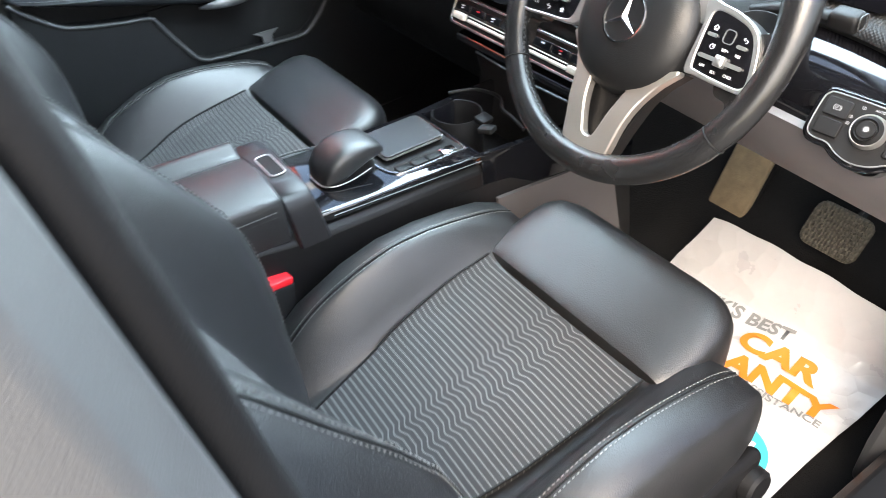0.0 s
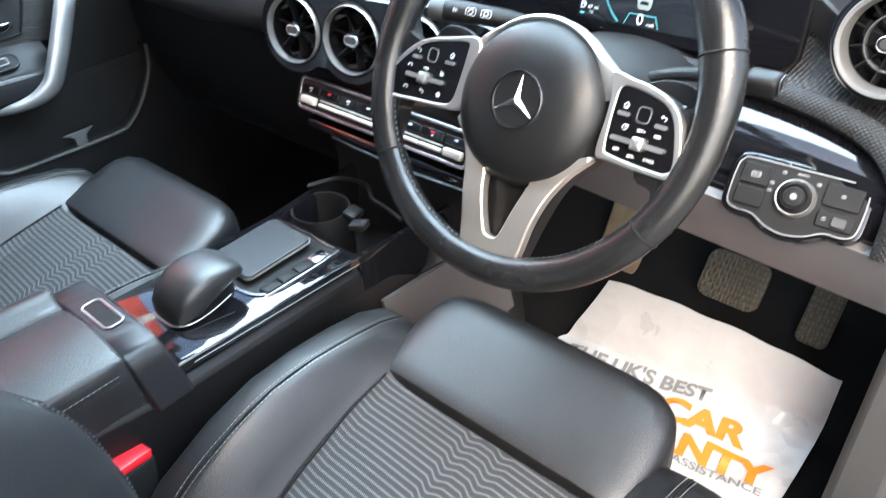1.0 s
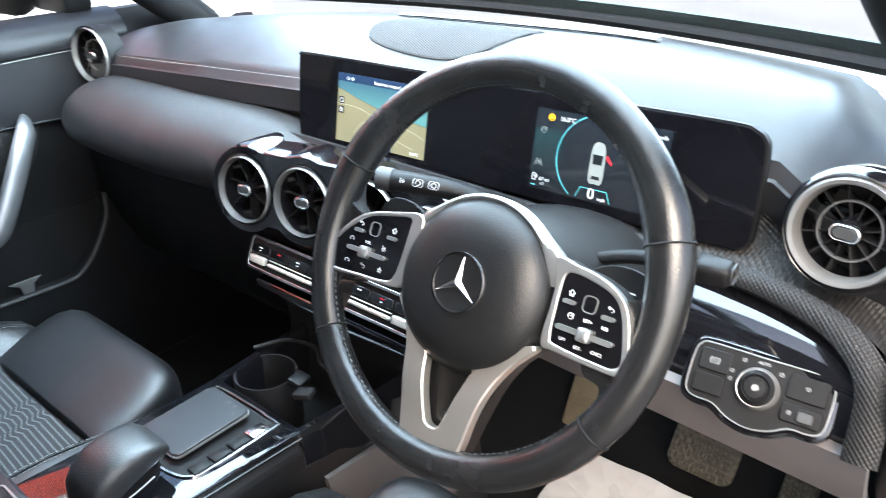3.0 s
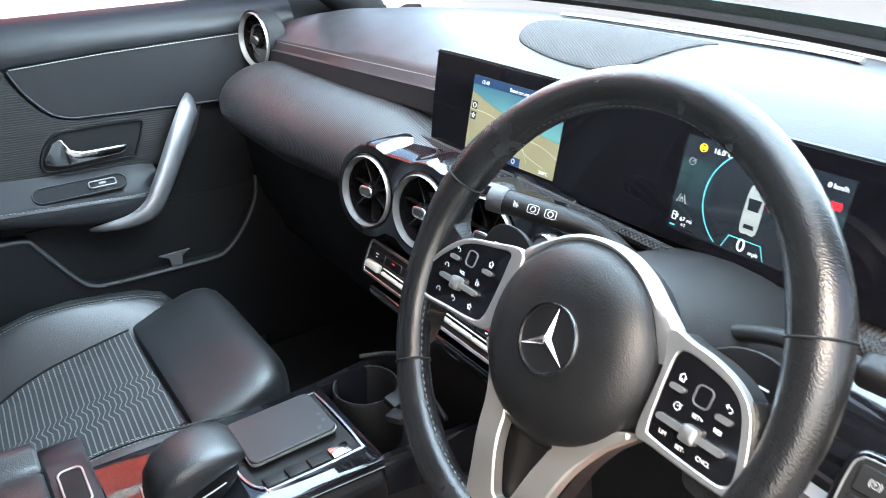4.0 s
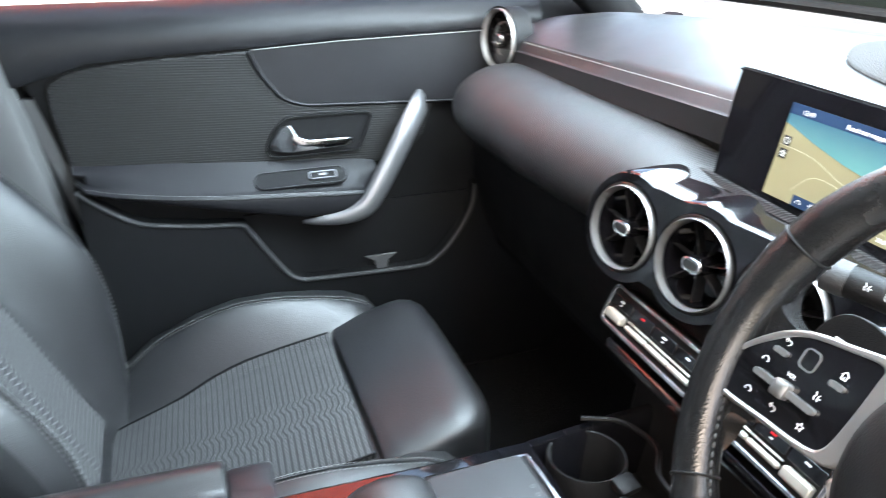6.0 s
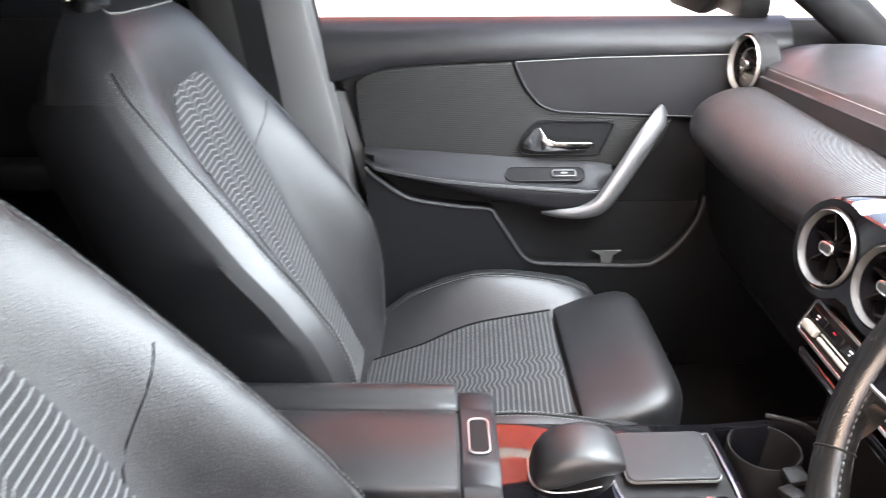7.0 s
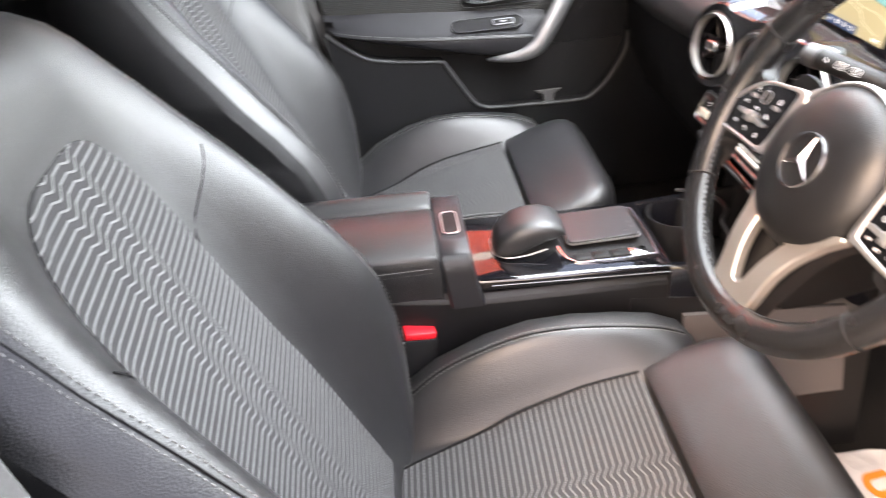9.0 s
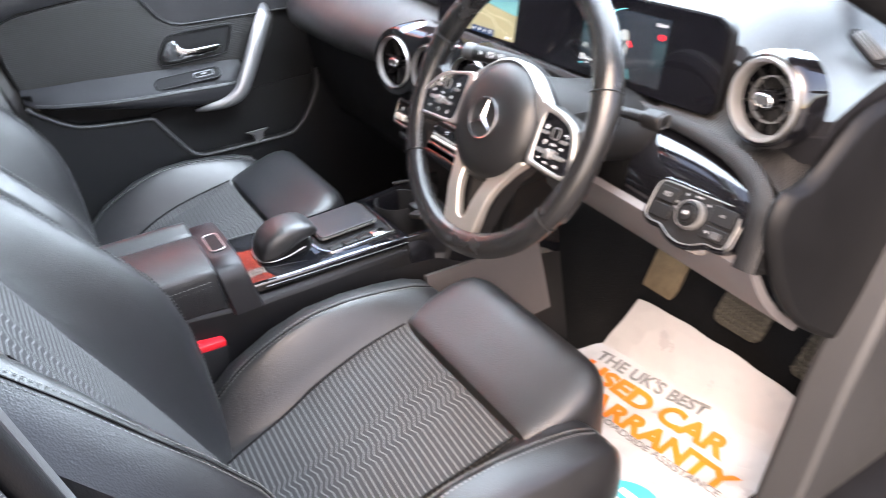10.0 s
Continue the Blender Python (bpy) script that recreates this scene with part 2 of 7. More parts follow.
def rbox(sx, sy, sz, r=0.004, seg=2, m=None):
    bm = bmesh.new()
    bmesh.ops.create_cube(bm, size=1)
    bmesh.ops.scale(bm, vec=(sx, sy, sz), verts=bm.verts)
    if r:
        bmesh.ops.bevel(bm, geom=list(bm.edges), offset=min(r, sx * .49, sy * .49, sz * .49), segments=seg, profile=0.5, affect="EDGES")
    if m:
        bmesh.ops.transform(bm, matrix=m, verts=bm.verts)
    return bm


def prism(outline, z0, z1, m=None, dome=0.0):
    """An outline in x, y pulled from z0 to z1; dome: how far the middle of the upper face stands higher."""
    bm = bmesh.new()
    lo = [bm.verts.new((p[0], p[1], z0)) for p in outline]
    hi = [bm.verts.new((p[0], p[1], z1)) for p in outline]
    n = len(lo)
    for k in range(n):
        bm.faces.new((lo[k], lo[(k + 1) % n], hi[(k + 1) % n], hi[k]))
    bm.faces.new(lo[::-1])
    if dome:
        c = sum((Vector(p[:2]) for p in outline), Vector((0, 0))) / n
        prev = hi
        for f in (0.85, 0.6, 0.3):
            ring = [bm.verts.new((c.x + (p[0] - c.x) * f, c.y + (p[1] - c.y) * f, z1 + dome * (1 - f * f))) for p in outline]
            for k in range(n):
                bm.faces.new((prev[k], prev[(k + 1) % n], ring[(k + 1) % n], ring[k]))
            prev = ring
        bm.faces.new(prev)
    else:
        bm.faces.new(hi)
    if m:
        bmesh.ops.transform(bm, matrix=m, verts=bm.verts)
    return bm


def frame_prism(outer, inner, z0, z1, m=None):
    """A frame between two outlines of the same count."""
    bm = bmesh.new()
    n = len(outer)
    loops = [[bm.verts.new((p[0], p[1], z)) for p in o] for o, z in ((outer, z0), (outer, z1), (inner, z1), (inner, z0))]
    for a, b in zip(loops, loops[1:] + loops[:1]):
        for k in range(n):
            bm.faces.new((a[k], a[(k + 1) % n], b[(k + 1) % n], b[k]))
    if m:
        bmesh.ops.transform(bm, matrix=m, verts=bm.verts)
    return bm


def rrect(w, h, r, n=4, cx=0.0, cy=0.0):
    out = []
    for sx, sy, a0 in ((1, 1, 0), (-1, 1, 90), (-1, -1, 180), (1, -1, 270)):
        for k in range(n + 1):
            a = radians(a0 + 90 * k / n)
            out.append((cx + sx * (w / 2 - r) + r * math.cos(a), cy + sy * (h / 2 - r) + r * math.sin(a)))
    return out


def inset(outline, d):
    """An outline moved inwards (d > 0) or outwards along its own normals."""
    n = len(outline)
    P = [Vector(p[:2]) for p in outline]
    area = sum(P[k].x * P[(k + 1) % n].y - P[(k + 1) % n].x * P[k].y for k in range(n))
    s = 1 if area > 0 else -1
    out = []
    for k in range(n):
        t = (P[(k + 1) % n] - P[k - 1]).normalized()
        out.append(P[k] + Vector((-t.y, t.x)) * d * s)
    return out


def lathe(profile, n=48, m=None):
    """A profile of (radius, height) turned about z."""
    bm = bmesh.new()
    rows = []
    for k in range(n):
        a = 2 * math.pi * k / n
        rows.append([bm.verts.new((r * math.cos(a), r * math.sin(a), z)) for r, z in profile])
    for k in range(n):
        a, b = rows[k], rows[(k + 1) % n]
        for j in range(len(profile) - 1):
            bm.faces.new((a[j], b[j], b[j + 1], a[j + 1]))
    bmesh.ops.remove_doubles(bm, verts=bm.verts, dist=1e-6)
    if m:
        bmesh.ops.transform(bm, matrix=m, verts=bm.verts)
    return bm


def tube(path, r, n=10, closed=False, squash=1.0, up=(0, 0, 1)):
    """A round bar along a line; r is a number or a function of 0..1."""
    P = [Vector(p) for p in path]
    rings = []
    N = len(P)
    for i, p in enumerate(P):
        t = (P[(i + 1) % N] - P[i - 1]) if closed else (P[min(i + 1, N - 1)] - P[max(i - 1, 0)])
        t.normalize()
        a = t.cross(Vector(up))
        if a.length < 1e-4:
            a = t.cross(Vector((1, 0, 0)))
        a.normalize()
        b = a.cross(t).normalized()
        rad = r(i / max(1, N - 1)) if callable(r) else r
        rings.append([p + a * rad * math.cos(2 * math.pi * k / n) + b * rad * squash * math.sin(2 * math.pi * k / n) for k in range(n)])
    if closed:
        rings.append(rings[0])
        bm = loft(rings, True, False)
        bmesh.ops.remove_doubles(bm, verts=bm.verts, dist=1e-6)
        return bm
    return loft(rings)


def stitches(path, length=0.004, gap=0.0022, r=0.0007):
    """Short threads laid along a line, as one mesh."""
    P = [Vector(p) for p in path]
    cum = [0.0]
    for a, b in zip(P, P[1:]):
        cum.append(cum[-1] + (b - a).length)

    def at(s):
        for k in range(len(P) - 1):
            if s <= cum[k + 1] or k == len(P) - 2:
                return P[k].lerp(P[k + 1], (s - cum[k]) / max(1e-9, cum[k + 1] - cum[k]))

    bm = bmesh.new()
    s = 0.0
    while s + length < cum[-1]:
        a, b = at(s), at(s + length)
        t = (b - a).normalized()
        u = t.cross(Vector((0.3, 0.2, 0.93))).normalized()
        w = u.cross(t)
        ring = []
        for p, f in ((a, 0.4), (a.lerp(b, 0.5), 1.0), (b, 0.4)):
            ring.append([bm.verts.new(p + (u * math.cos(q) + w * math.sin(q)) * r * f) for q in (0, 1.57, 3.14, 4.71)])
        for x, y in zip(ring, ring[1:]):
            for k in range(4):
                bm.faces.new((x[k], x[(k + 1) % 4], y[(k + 1) % 4], y[k]))
        s += length + gap
    return bm


def lettering(name, body, size, mat, parent, m, align="LEFT", depth=0.0003, width=1.0, bold=0.0):
    cu = bpy.data.curves.new(name, "FONT")
    cu.body, cu.size, cu.extrude, cu.align_x, cu.offset = body, size, depth, align, bold
    tmp = bpy.data.objects.new("tmp", cu)
    scene.collection.objects.link(tmp)
    bpy.context.view_layer.update()
    me = bpy.data.meshes.new_from_object(tmp.evaluated_get(bpy.context.evaluated_depsgraph_get()))
    bpy.data.objects.remove(tmp)
    me.transform(m @ Matrix.Diagonal((width, 1, 1, 1)))
    me.materials.clear()
    me.materials.append(mat)
    ob = new(name, me)
    ob.parent = parent
    return ob


def interp(table, x):
    """A value between the rows of (x, value)."""
    return float(np.interp(x, [t[0] for t in table], [t[1] for t in table]))


def facing(origin, normal, up=(0, 0, 1)):
    """A pose whose z axis is the normal and whose y axis lies towards up."""
    z = Vector(normal).normalized()
    x = Vector(up).cross(z).normalized()
    y = z.cross(x)
    return Matrix.Translation(origin) @ Matrix((x, y, z)).transposed().to_4x4()


# ---- the car's shell ----
GROUND = -0.33
TRIM_GREY = material("grey_pillar_plastic", (0.065, 0.064, 0.064), 0.6, grain=0.4, grain_size=0.0013, var=0.12)
KICK = material("dark_grey_plastic", (0.022, 0.022, 0.023), 0.6, grain=0.4, grain_size=0.0012, var=0.15)
CAR_PAINT = material("silver_car_paint", (0.62, 0.62, 0.62), 0.30, coat=0.8, var=0.05, rough_var=0.03)


def structure(name, bm, mat, label, category, smooth=True, bevel=0.0):
    ob = part(name, bm, mat, None, "", smooth, bevel)
    return tagged(ob, label, category, kind="structure")


# floor pan: flat, then a toe board that climbs to the bulkhead
def floor_z(y):
    return interp([(-1.9, -0.02), (-0.9, -0.02), (0.30, -0.012), (0.36, 0.0), (0.50, 0.11), (0.72, 0.36), (0.9, 0.45)], y)


structure("floor", sheet(lambda u, v: (u, v, floor_z(v)), lin(-0.74, 0.74, 9), lin(-1.9, 0.88, 60), 0.03), CARPET, "dark carpeted car floor with sloping toe board", "car floor")
structure("ceiling", sheet(lambda u, v: (u, v, 1.13 - 0.10 * (u / 0.62) ** 2 - 0.05 * ((v + 0.8) / 0.9) ** 2), lin(-0.60, 0.60, 17), lin(-1.75, -0.12, 15), 0.02, (0, 0, 1)), FELT, "dark cloth headliner of the car roof", "headliner")

for side, name in ((-1, "pillar_trim_left"), (1, "pillar_trim_right")):
    path = cr([(side * 0.703, 0.483, 0.66), (side * 0.664, 0.377, 0.736), (side * 0.622, 0.25, 0.82), (side * 0.597, 0.10, 0.925), (side * 0.585, -0.08, 1.02), (side * 0.59, -0.5, 1.075), (side * 0.60, -1.2, 1.06), (side * 0.60, -1.7, 0.98)], 6)
    structure(name, tube(path, 0.032, 12, squash=1.25), MATT, "dark grey trim along the windscreen pillar and roof rail", "pillar trim")


# pillars between the doors: a wide tapered trim that leans in towards the roof
def b_pillar(side, name):
    spine = ((0.02, -0.47, 0.715), (0.30, -0.485, 0.695), (0.57, -0.527, 0.672), (0.72, -0.556, 0.662), (0.85, -0.577, 0.650), (1.07, -0.625, 0.600))
    rings = []
    for z, y, x in spine:
        rings.append([(side * a, b, z) for a, b in [(p.x, p.y) for p in cr([(x + 0.045, y - 0.012, 0), (x + 0.012, y - 0.003, 0), (x, y - 0.012, 0), (x - 0.008, y - 0.06, 0), (x - 0.006, y - 0.13, 0), (x + 0.01, y - 0.19, 0), (x + 0.05, y - 0.20, 0)], 4, True)]])
    p = structure(name, loft(rings), TRIM_GREY, "grey plastic pillar trim behind the front seat", "pillar trim")
    line = cr([(side * (x + 0.056), y - 0.004, z) for z, y, x in spine], 8)
    structure(name + "_seal", tube(line, 0.011, 10), MATT, "black rubber door seal along the pillar", "door seal")
    if side < 0:
        return p
    rings = [[(side * (x + a), y - b, z) for a, b in ((0.062, 0.012), (0.075, 0.008), (0.105, 0.022), (0.118, 0.05), (0.118, 0.16), (0.05, 0.17))] for z, y, x in spine]
    structure(name + "_flange", loft(rings), TRIM_GREY, "dark grey door frame of the car", "car body", bevel=0.004)
    return p


b_pillar(-1, "pillar_left")
b_pillar(1, "pillar_right")

# sills under the door openings
for side, name in ((-1, "sill_left"), (1, "sill_right")):
    rings = [[(side * 0.70, y, 0.0), (side * 0.70, y, 0.085), (side * 0.715, y, 0.105), (side * 0.76, y, 0.11), (side * 0.80, y, 0.09), (side * 0.82, y, -0.05), (side * 0.80, y, -0.16), (side * 0.70, y, -0.16)] for y in lin(-1.8, 0.62, 6)]
    structure(name, loft(rings), HARD if side > 0 else KICK, "black plastic door sill with scuff trim", "door sill", bevel=0.004)

# front bulkhead side and kick panel beside the pedals
structure("kick_panel", loft([[(0.675, y, z0), (0.735, y, z0), (0.735, y, z1), (0.675, y, z1)] for y, z0, z1 in ((0.20, 0.0, 0.06), (0.27, 0.0, 0.30), (0.36, 0.0, 0.52), (0.60, 0.1, 0.68))]), KICK, "dark grey plastic kick panel beside the pedals", "trim panel", bevel=0.01)
structure("kick_panel_left", loft([[(-0.694, y, -0.008), (-0.75, y, -0.008), (-0.75, y, z1), (-0.694, y, z1)] for y, z1 in ((0.16, 0.35), (0.36, 0.6), (0.60, 0.68))]), MATT, "black plastic kick panel in the passenger footwell", "trim panel", bevel=0.008)
structure("bulkhead", rbox(1.5, 0.04, 0.60, 0.005, m=Matrix.Translation((0, 0.86, 0.28))), MATT, "black insulated bulkhead behind the dashboard", "bulkhead")
structure("rear_wall", rbox(1.5, 0.06, 0.75, 0.01, m=Matrix.Translation((0, -1.9, 0.36))), MATT, "dark rear wall of the cabin", "bulkhead")

# windscreen and the bonnet in front of it
wind = part("windscreen", sheet(lambda u, v: (0.66 * u * (1 - 0.10 * v), 0.565 - 0.09 * u * u - 0.66 * v, 0.728 + 0.40 * v - 0.06 * u * u * v - 0.035 * u * u), lin(-1, 1, 17), lin(0, 1, 9), 0.004, (0, 0.5, 0.8)), GLASS)
wind.visible_shadow = False
tagged(wind, "clear curved car windscreen above the dashboard", "windscreen", kind="structure")
structure("windscreen_seal", tube([(0.66 * u, 0.574 - 0.16 * u * u, 0.741) for u in lin(-0.93, 0.93, 25)], 0.0085, 8), MATT, "black rubber strip along the foot of the windscreen", "window seal")
COWL = material("tinted_glass_edge", (0.030, 0.038, 0.035), 0.5, var=0.5, var_size=0.004, grain=0.5, grain_size=0.004, spec=0.2)
structure("windscreen_band", sheet(lambda u, v: (0.66 * u, 0.584 - 0.16 * u * u - 0.014 * v, 0.738 + 0.026 * v), lin(-0.93, 0.93, 25), lin(0, 1, 4), 0.003, (0, 1, 0.3)), COWL, "grey green tinted band at the foot of the windscreen", "window band")

bonnet = thing("bonnet", "pale silver car bonnet in front of the windscreen", "car bonnet")
part("panel", sheet(lambda u, v: (0.74 * u, 0.62 + 0.98 * v - 0.10 * u * u, 0.70 - 0.10 * v - 0.10 * v ** 3 - 0.06 * u * u), lin(-1, 1, 17), lin(0, 1, 12), 0.02), CAR_PAINT, bonnet, "curved silver bonnet panel")

# ---- dashboard ----
dash = thing("dashboard", "black car dashboard with round vents and a wide screen", "dashboard")


def top_edge_z(x):
    return interp([(-0.66, 0.655), (-0.57, 0.663), (-0.1, 0.684), (0.25, 0.69), (0.53, 0.685), (0.55, 0.672), (0.60, 0.640), (0.645, 0.636), (0.68, 0.648)], x)


def top_edge_y(x):
    return interp([(-0.66, 0.205), (-0.1, 0.222), (0.15, 0.235), (0.53, 0.245), (0.68, 0.215)], x)


def dash_top(u, v):
    x = u
    y0, z0 = top_edge_y(x), top_edge_z(x)
    y1 = 0.555 - 0.09 * (x / 0.66) ** 2
    y = y0 + (y1 - y0) * v
    hump = 0.055 * math.sin(min(1.0, v / 0.55) * math.pi / 2) - 0.03 * max(0, v - 0.55)
    return (x, y, z0 + hump * (1 - 0.35 * (x / 0.66) ** 4) - 0.012 * (v < 0.02))


part("top_pad", sheet(dash_top, lin(-0.672, 0.672, 57), [0, 0.015, 0.04, 0.08, 0.13, 0.2, 0.28, 0.36, 0.45, 0.55, 0.7, 0.85, 1.0], 0.03), VINYL, dash, "soft black upper dash pad with stitched edge")
part("stitching", stitches([(x, top_edge_y(x) + 0.004, top_edge_z(x) + 0.004) for x in lin(-0.57, -0.09, 60)]), THREAD, dash, "pale stitch line along the pad edge", False)


# ribbed band under the pad, on the passenger's side
def band(u, v):
    x = u
    y0, z0 = top_edge_y(x) + 0.012, top_edge_z(x) - 0.006
    zb = interp([(-0.66, 0.625), (-0.083, 0.628), (0.53, 0.605), (0.60, 0.592), (0.68, 0.585)], x)
    return (x, y0 - 0.004 * v - 0.006 * math.sin(math.pi * v), z0 + (zb - z0) * v)


part("ribbed_band", sheet(band, lin(-0.665, 0.66, 60), lin(0, 1, 7), 0.02, (0, 1, 0)), BAND, dash, "black ribbed trim band")


# the padded wing below it: a rounded bar that ends in a blunt tip near the door
def wing_ring(x, s):
    ctl = [(0.245, 0.60), (0.218, 0.632), (0.182, 0.633), (0.146, 0.624), (0.116, 0.606), (0.099, 0.582), (0.096, 0.556), (0.108, 0.535), (0.135, 0.524), (0.18, 0.522), (0.235, 0.55)]
    cy, cz = 0.185, 0.585 - interp([(-0.165, 0.0), (-0.05, 0.012), (0.30, 0.030)], x)
    ctl = [(a, b - interp([(-0.165, 0.0), (-0.05, 0.012), (0.30, 0.030)], x)) for a, b in ctl]
    back = interp([(-0.34, 0.0), (-0.17, 0.021)], x)
    ring = []
    for p in cr([(a, b, 0) for a, b in ctl], 8, True):
        y, z = cy + (p.x - cy) * s + back, cz + (p.y - cz) * s
        if math.hypot(x + 0.105, z - 0.560) < 0.058 or (x > -0.105 and abs(z - 0.560) < 0.050):
            y = max(y, 0.160 + 0.16 * max(0.0, x + 0.105))
        ring.append((x, y, z))
    return ring


xs = [-0.638, -0.635, -0.627, -0.612, -0.59, -0.555, -0.5, -0.42, -0.34, -0.26, -0.19] + lin(-0.170, -0.106, 20) + [-0.10, -0.05, 0.0, 0.15, 0.25]
ss = [0.25, 0.5, 0.72, 0.86, 0.94, 0.98] + [1] * 30
part("padded_wing", loft([wing_ring(x, s) for x, s in zip(xs, ss)]), WING, dash, "rounded black padded bar with a fine ribbed skin")

# lower dash: glovebox front, centre stack and column surround
part("glovebox", sheet(lambda u, v: (u, 0.165 + 0.055 * v + 0.02 * math.sin(v * math.pi) * -1, 0.53 - 0.24 * v), lin(-0.66, -0.11, 12), lin(0, 1, 10), 0.05, (0, 1, 0)), MATT, dash, "plain black glovebox front")
part("lower_cover", sheet(lambda u, v: (u, 0.22 + 0.30 * v, 0.29 - 0.02 * v), lin(-0.66, -0.11, 4), lin(0, 1, 4), 0.01), MATT, dash)
part("centre_panel", loft([[(-0.115, y, z), (0.225, y, z), (0.225, y + 0.14, z), (-0.115, y + 0.14, z)] for y, z in ((0.19, 0.60), (0.17, 0.515), (0.14, 0.49), (0.14, 0.42))]), MATT, dash, "black centre stack above the tray", bevel=0.006)
part("cluster_base", sheet(lambda u, v: (u, 0.255 - 0.045 * v, 0.592 + 0.010 * math.sin(v * 3.1)), lin(0.20, 0.53, 14), lin(0, 1, 6), 0.02), VINYL, dash, "black shelf under the screens")
part("stack_foot", loft([[(-0.115, y, z), (x, y, z), (x, y + 0.14, z), (-0.115, y + 0.14, z)] for x, y, z in ((0.215, 0.145, 0.421), (0.165, 0.165, 0.34), (0.140, 0.16, 0.29), (0.130, 0.15, 0.24))]), MATT, dash, "black foot of the centre stack", bevel=0.006)
part("column_surround", loft([[(x0, y, z0), (x1, y, z0), (x1, y, z1), (x0, y, z1)] for x0, x1, y, z0, z1 in ((0.24, 0.45, 0.17, 0.46, 0.585), (0.22, 0.47, 0.24, 0.42, 0.59))]), MATT, dash, "", bevel=0.02)

# dotted trim: a strip below the screens that sweeps down round the light switches
strip_line = cr([(-0.10, 0.190, 0.619), (0.11, 0.188, 0.617), (0.295, 0.200, 0.606), (0.443, 0.200, 0.602), (0.538, 0.194, 0.599), (0.599, 0.184, 0.591), (0.637, 0.170, 0.576), (0.657, 0.152, 0.552), (0.662, 0.129, 0.500)], 6)
half = cr([(0.006, 0, 0), (0.006, 0, 0), (0.0065, 0, 0), (0.008, 0, 0), (0.010, 0, 0), (0.0115, 0, 0), (0.0125, 0, 0), (0.013, 0, 0), (0.0135, 0, 0)], 6)
rings = []
for k, p in enumerate(strip_line):
    t = (strip_line[min(k + 1, len(strip_line) - 1)] - strip_line[max(k - 1, 0)]).normalized()
    n = Vector((0.10, -0.78, 0.62)).normalized()
    w = t.cross(n).normalized() * half[k].x
    n = w.cross(t).normalized()
    n = n if n.y < 0 else -n
    rings.append([p - w - n * 0.032, p - w, p - w * 0.5 + n * 0.003, p + w * 0.5 + n * 0.003, p + w, p + w - n * 0.032])
part("dotted_strip", loft(rings), DOTS, dash, "dark trim strip with fine raised dots")

# wedge of ribbed trim under the driver's outer vent and the dash end
low_edge = [p for p in strip_line if 0.44 < p.x < 0.650]


def wedge(u, v):
    p = low_edge[u]
    x = p.x + 0.022 * (u / len(low_edge)) ** 2
    q = Vector((x, top_edge_y(x) + 0.010, top_edge_z(x) - 0.004))
    return Vector((p.x + 0.018 * (u / len(low_edge)) ** 3, p.y + 0.014, p.z + 0.002)).lerp(q, v) + Vector((0, 0.014, -0.012)) * math.sin(math.pi * v)


part("ribbed_wedge", sheet(wedge, range(len(low_edge)), lin(0, 1, 9), 0.006, (0, 1, -0.2)), BAND, dash, "black ribbed trim below the outer vent")
# the end of the dashboard
cap = cr([(0.149, 0.594, 0), (0.185, 0.603, 0), (0.26, 0.655, 0), (0.36, 0.660, 0), (0.48, 0.658, 0), (0.49, 0.50, 0), (0.46, 0.36, 0), (0.36, 0.318, 0), (0.30, 0.338, 0), (0.215, 0.400, 0), (0.166, 0.465, 0), (0.138, 0.530, 0), (0.132, 0.568, 0)], 5, True)
part("end_panel", prism(cap, 0.672, 0.692, Matrix(((0, 0, 1, 0), (1, 0, 0, 0), (0, 1, 0, 0), (0, 0, 0, 1))), dome=0.008), HARD, dash, "rounded dark dash end panel", bevel=0.010)

# piano black panel beside the column, with the light switches
gp = cr([(0.212, 0.590, 0), (0.192, 0.580, 0), (0.174, 0.5675, 0), (0.158, 0.549, 0), (0.150, 0.525, 0), (0.147, 0.495, 0)], 6)
part("gloss_panel", sheet(lambda u, v: (0.450 + 0.203 * u, gp[v].x + 0.006 * (1 - u), gp[v].y - 0.018 * u ** 3 * (1 - v / 30) ** 2), lin(0, 1, 24), range(31), 0.02, (0, 1, 0)), GLOSS, dash, "glossy piano black panel")

# knee panel below
part("knee_panel", sheet(lambda u, v: (u, 0.135 + 0.10 * v + 0.012 * math.sin(math.pi * v) * -1, 0.497 - 0.125 * v + 0.02 * (0.66 - u) / 0.4), lin(0.235, 0.668, 18), lin(0, 1, 9), 0.012, (0, 1, 0.2)), GREY, dash, "light grey lower knee panel")

# grille and slot in the top pad
gr = [(-0.082, 0.345), (-0.098, 0.378), (-0.088, 0.408), (-0.05, 0.436), (0.04, 0.440), (0.148, 0.426), (0.160, 0.418), (0.135, 0.338), (0.104, 0.308), (0.06, 0.303), (0.0, 0.309), (-0.055, 0.323)]
gr = cr([(a, b, 0) for a, b in gr], 4, True)


def top_z(x, y):
    y0, y1 = top_edge_y(x), 0.555 - 0.09 * (x / 0.66) ** 2
    return dash_top(x, (y - y0) / (y1 - y0))[2]


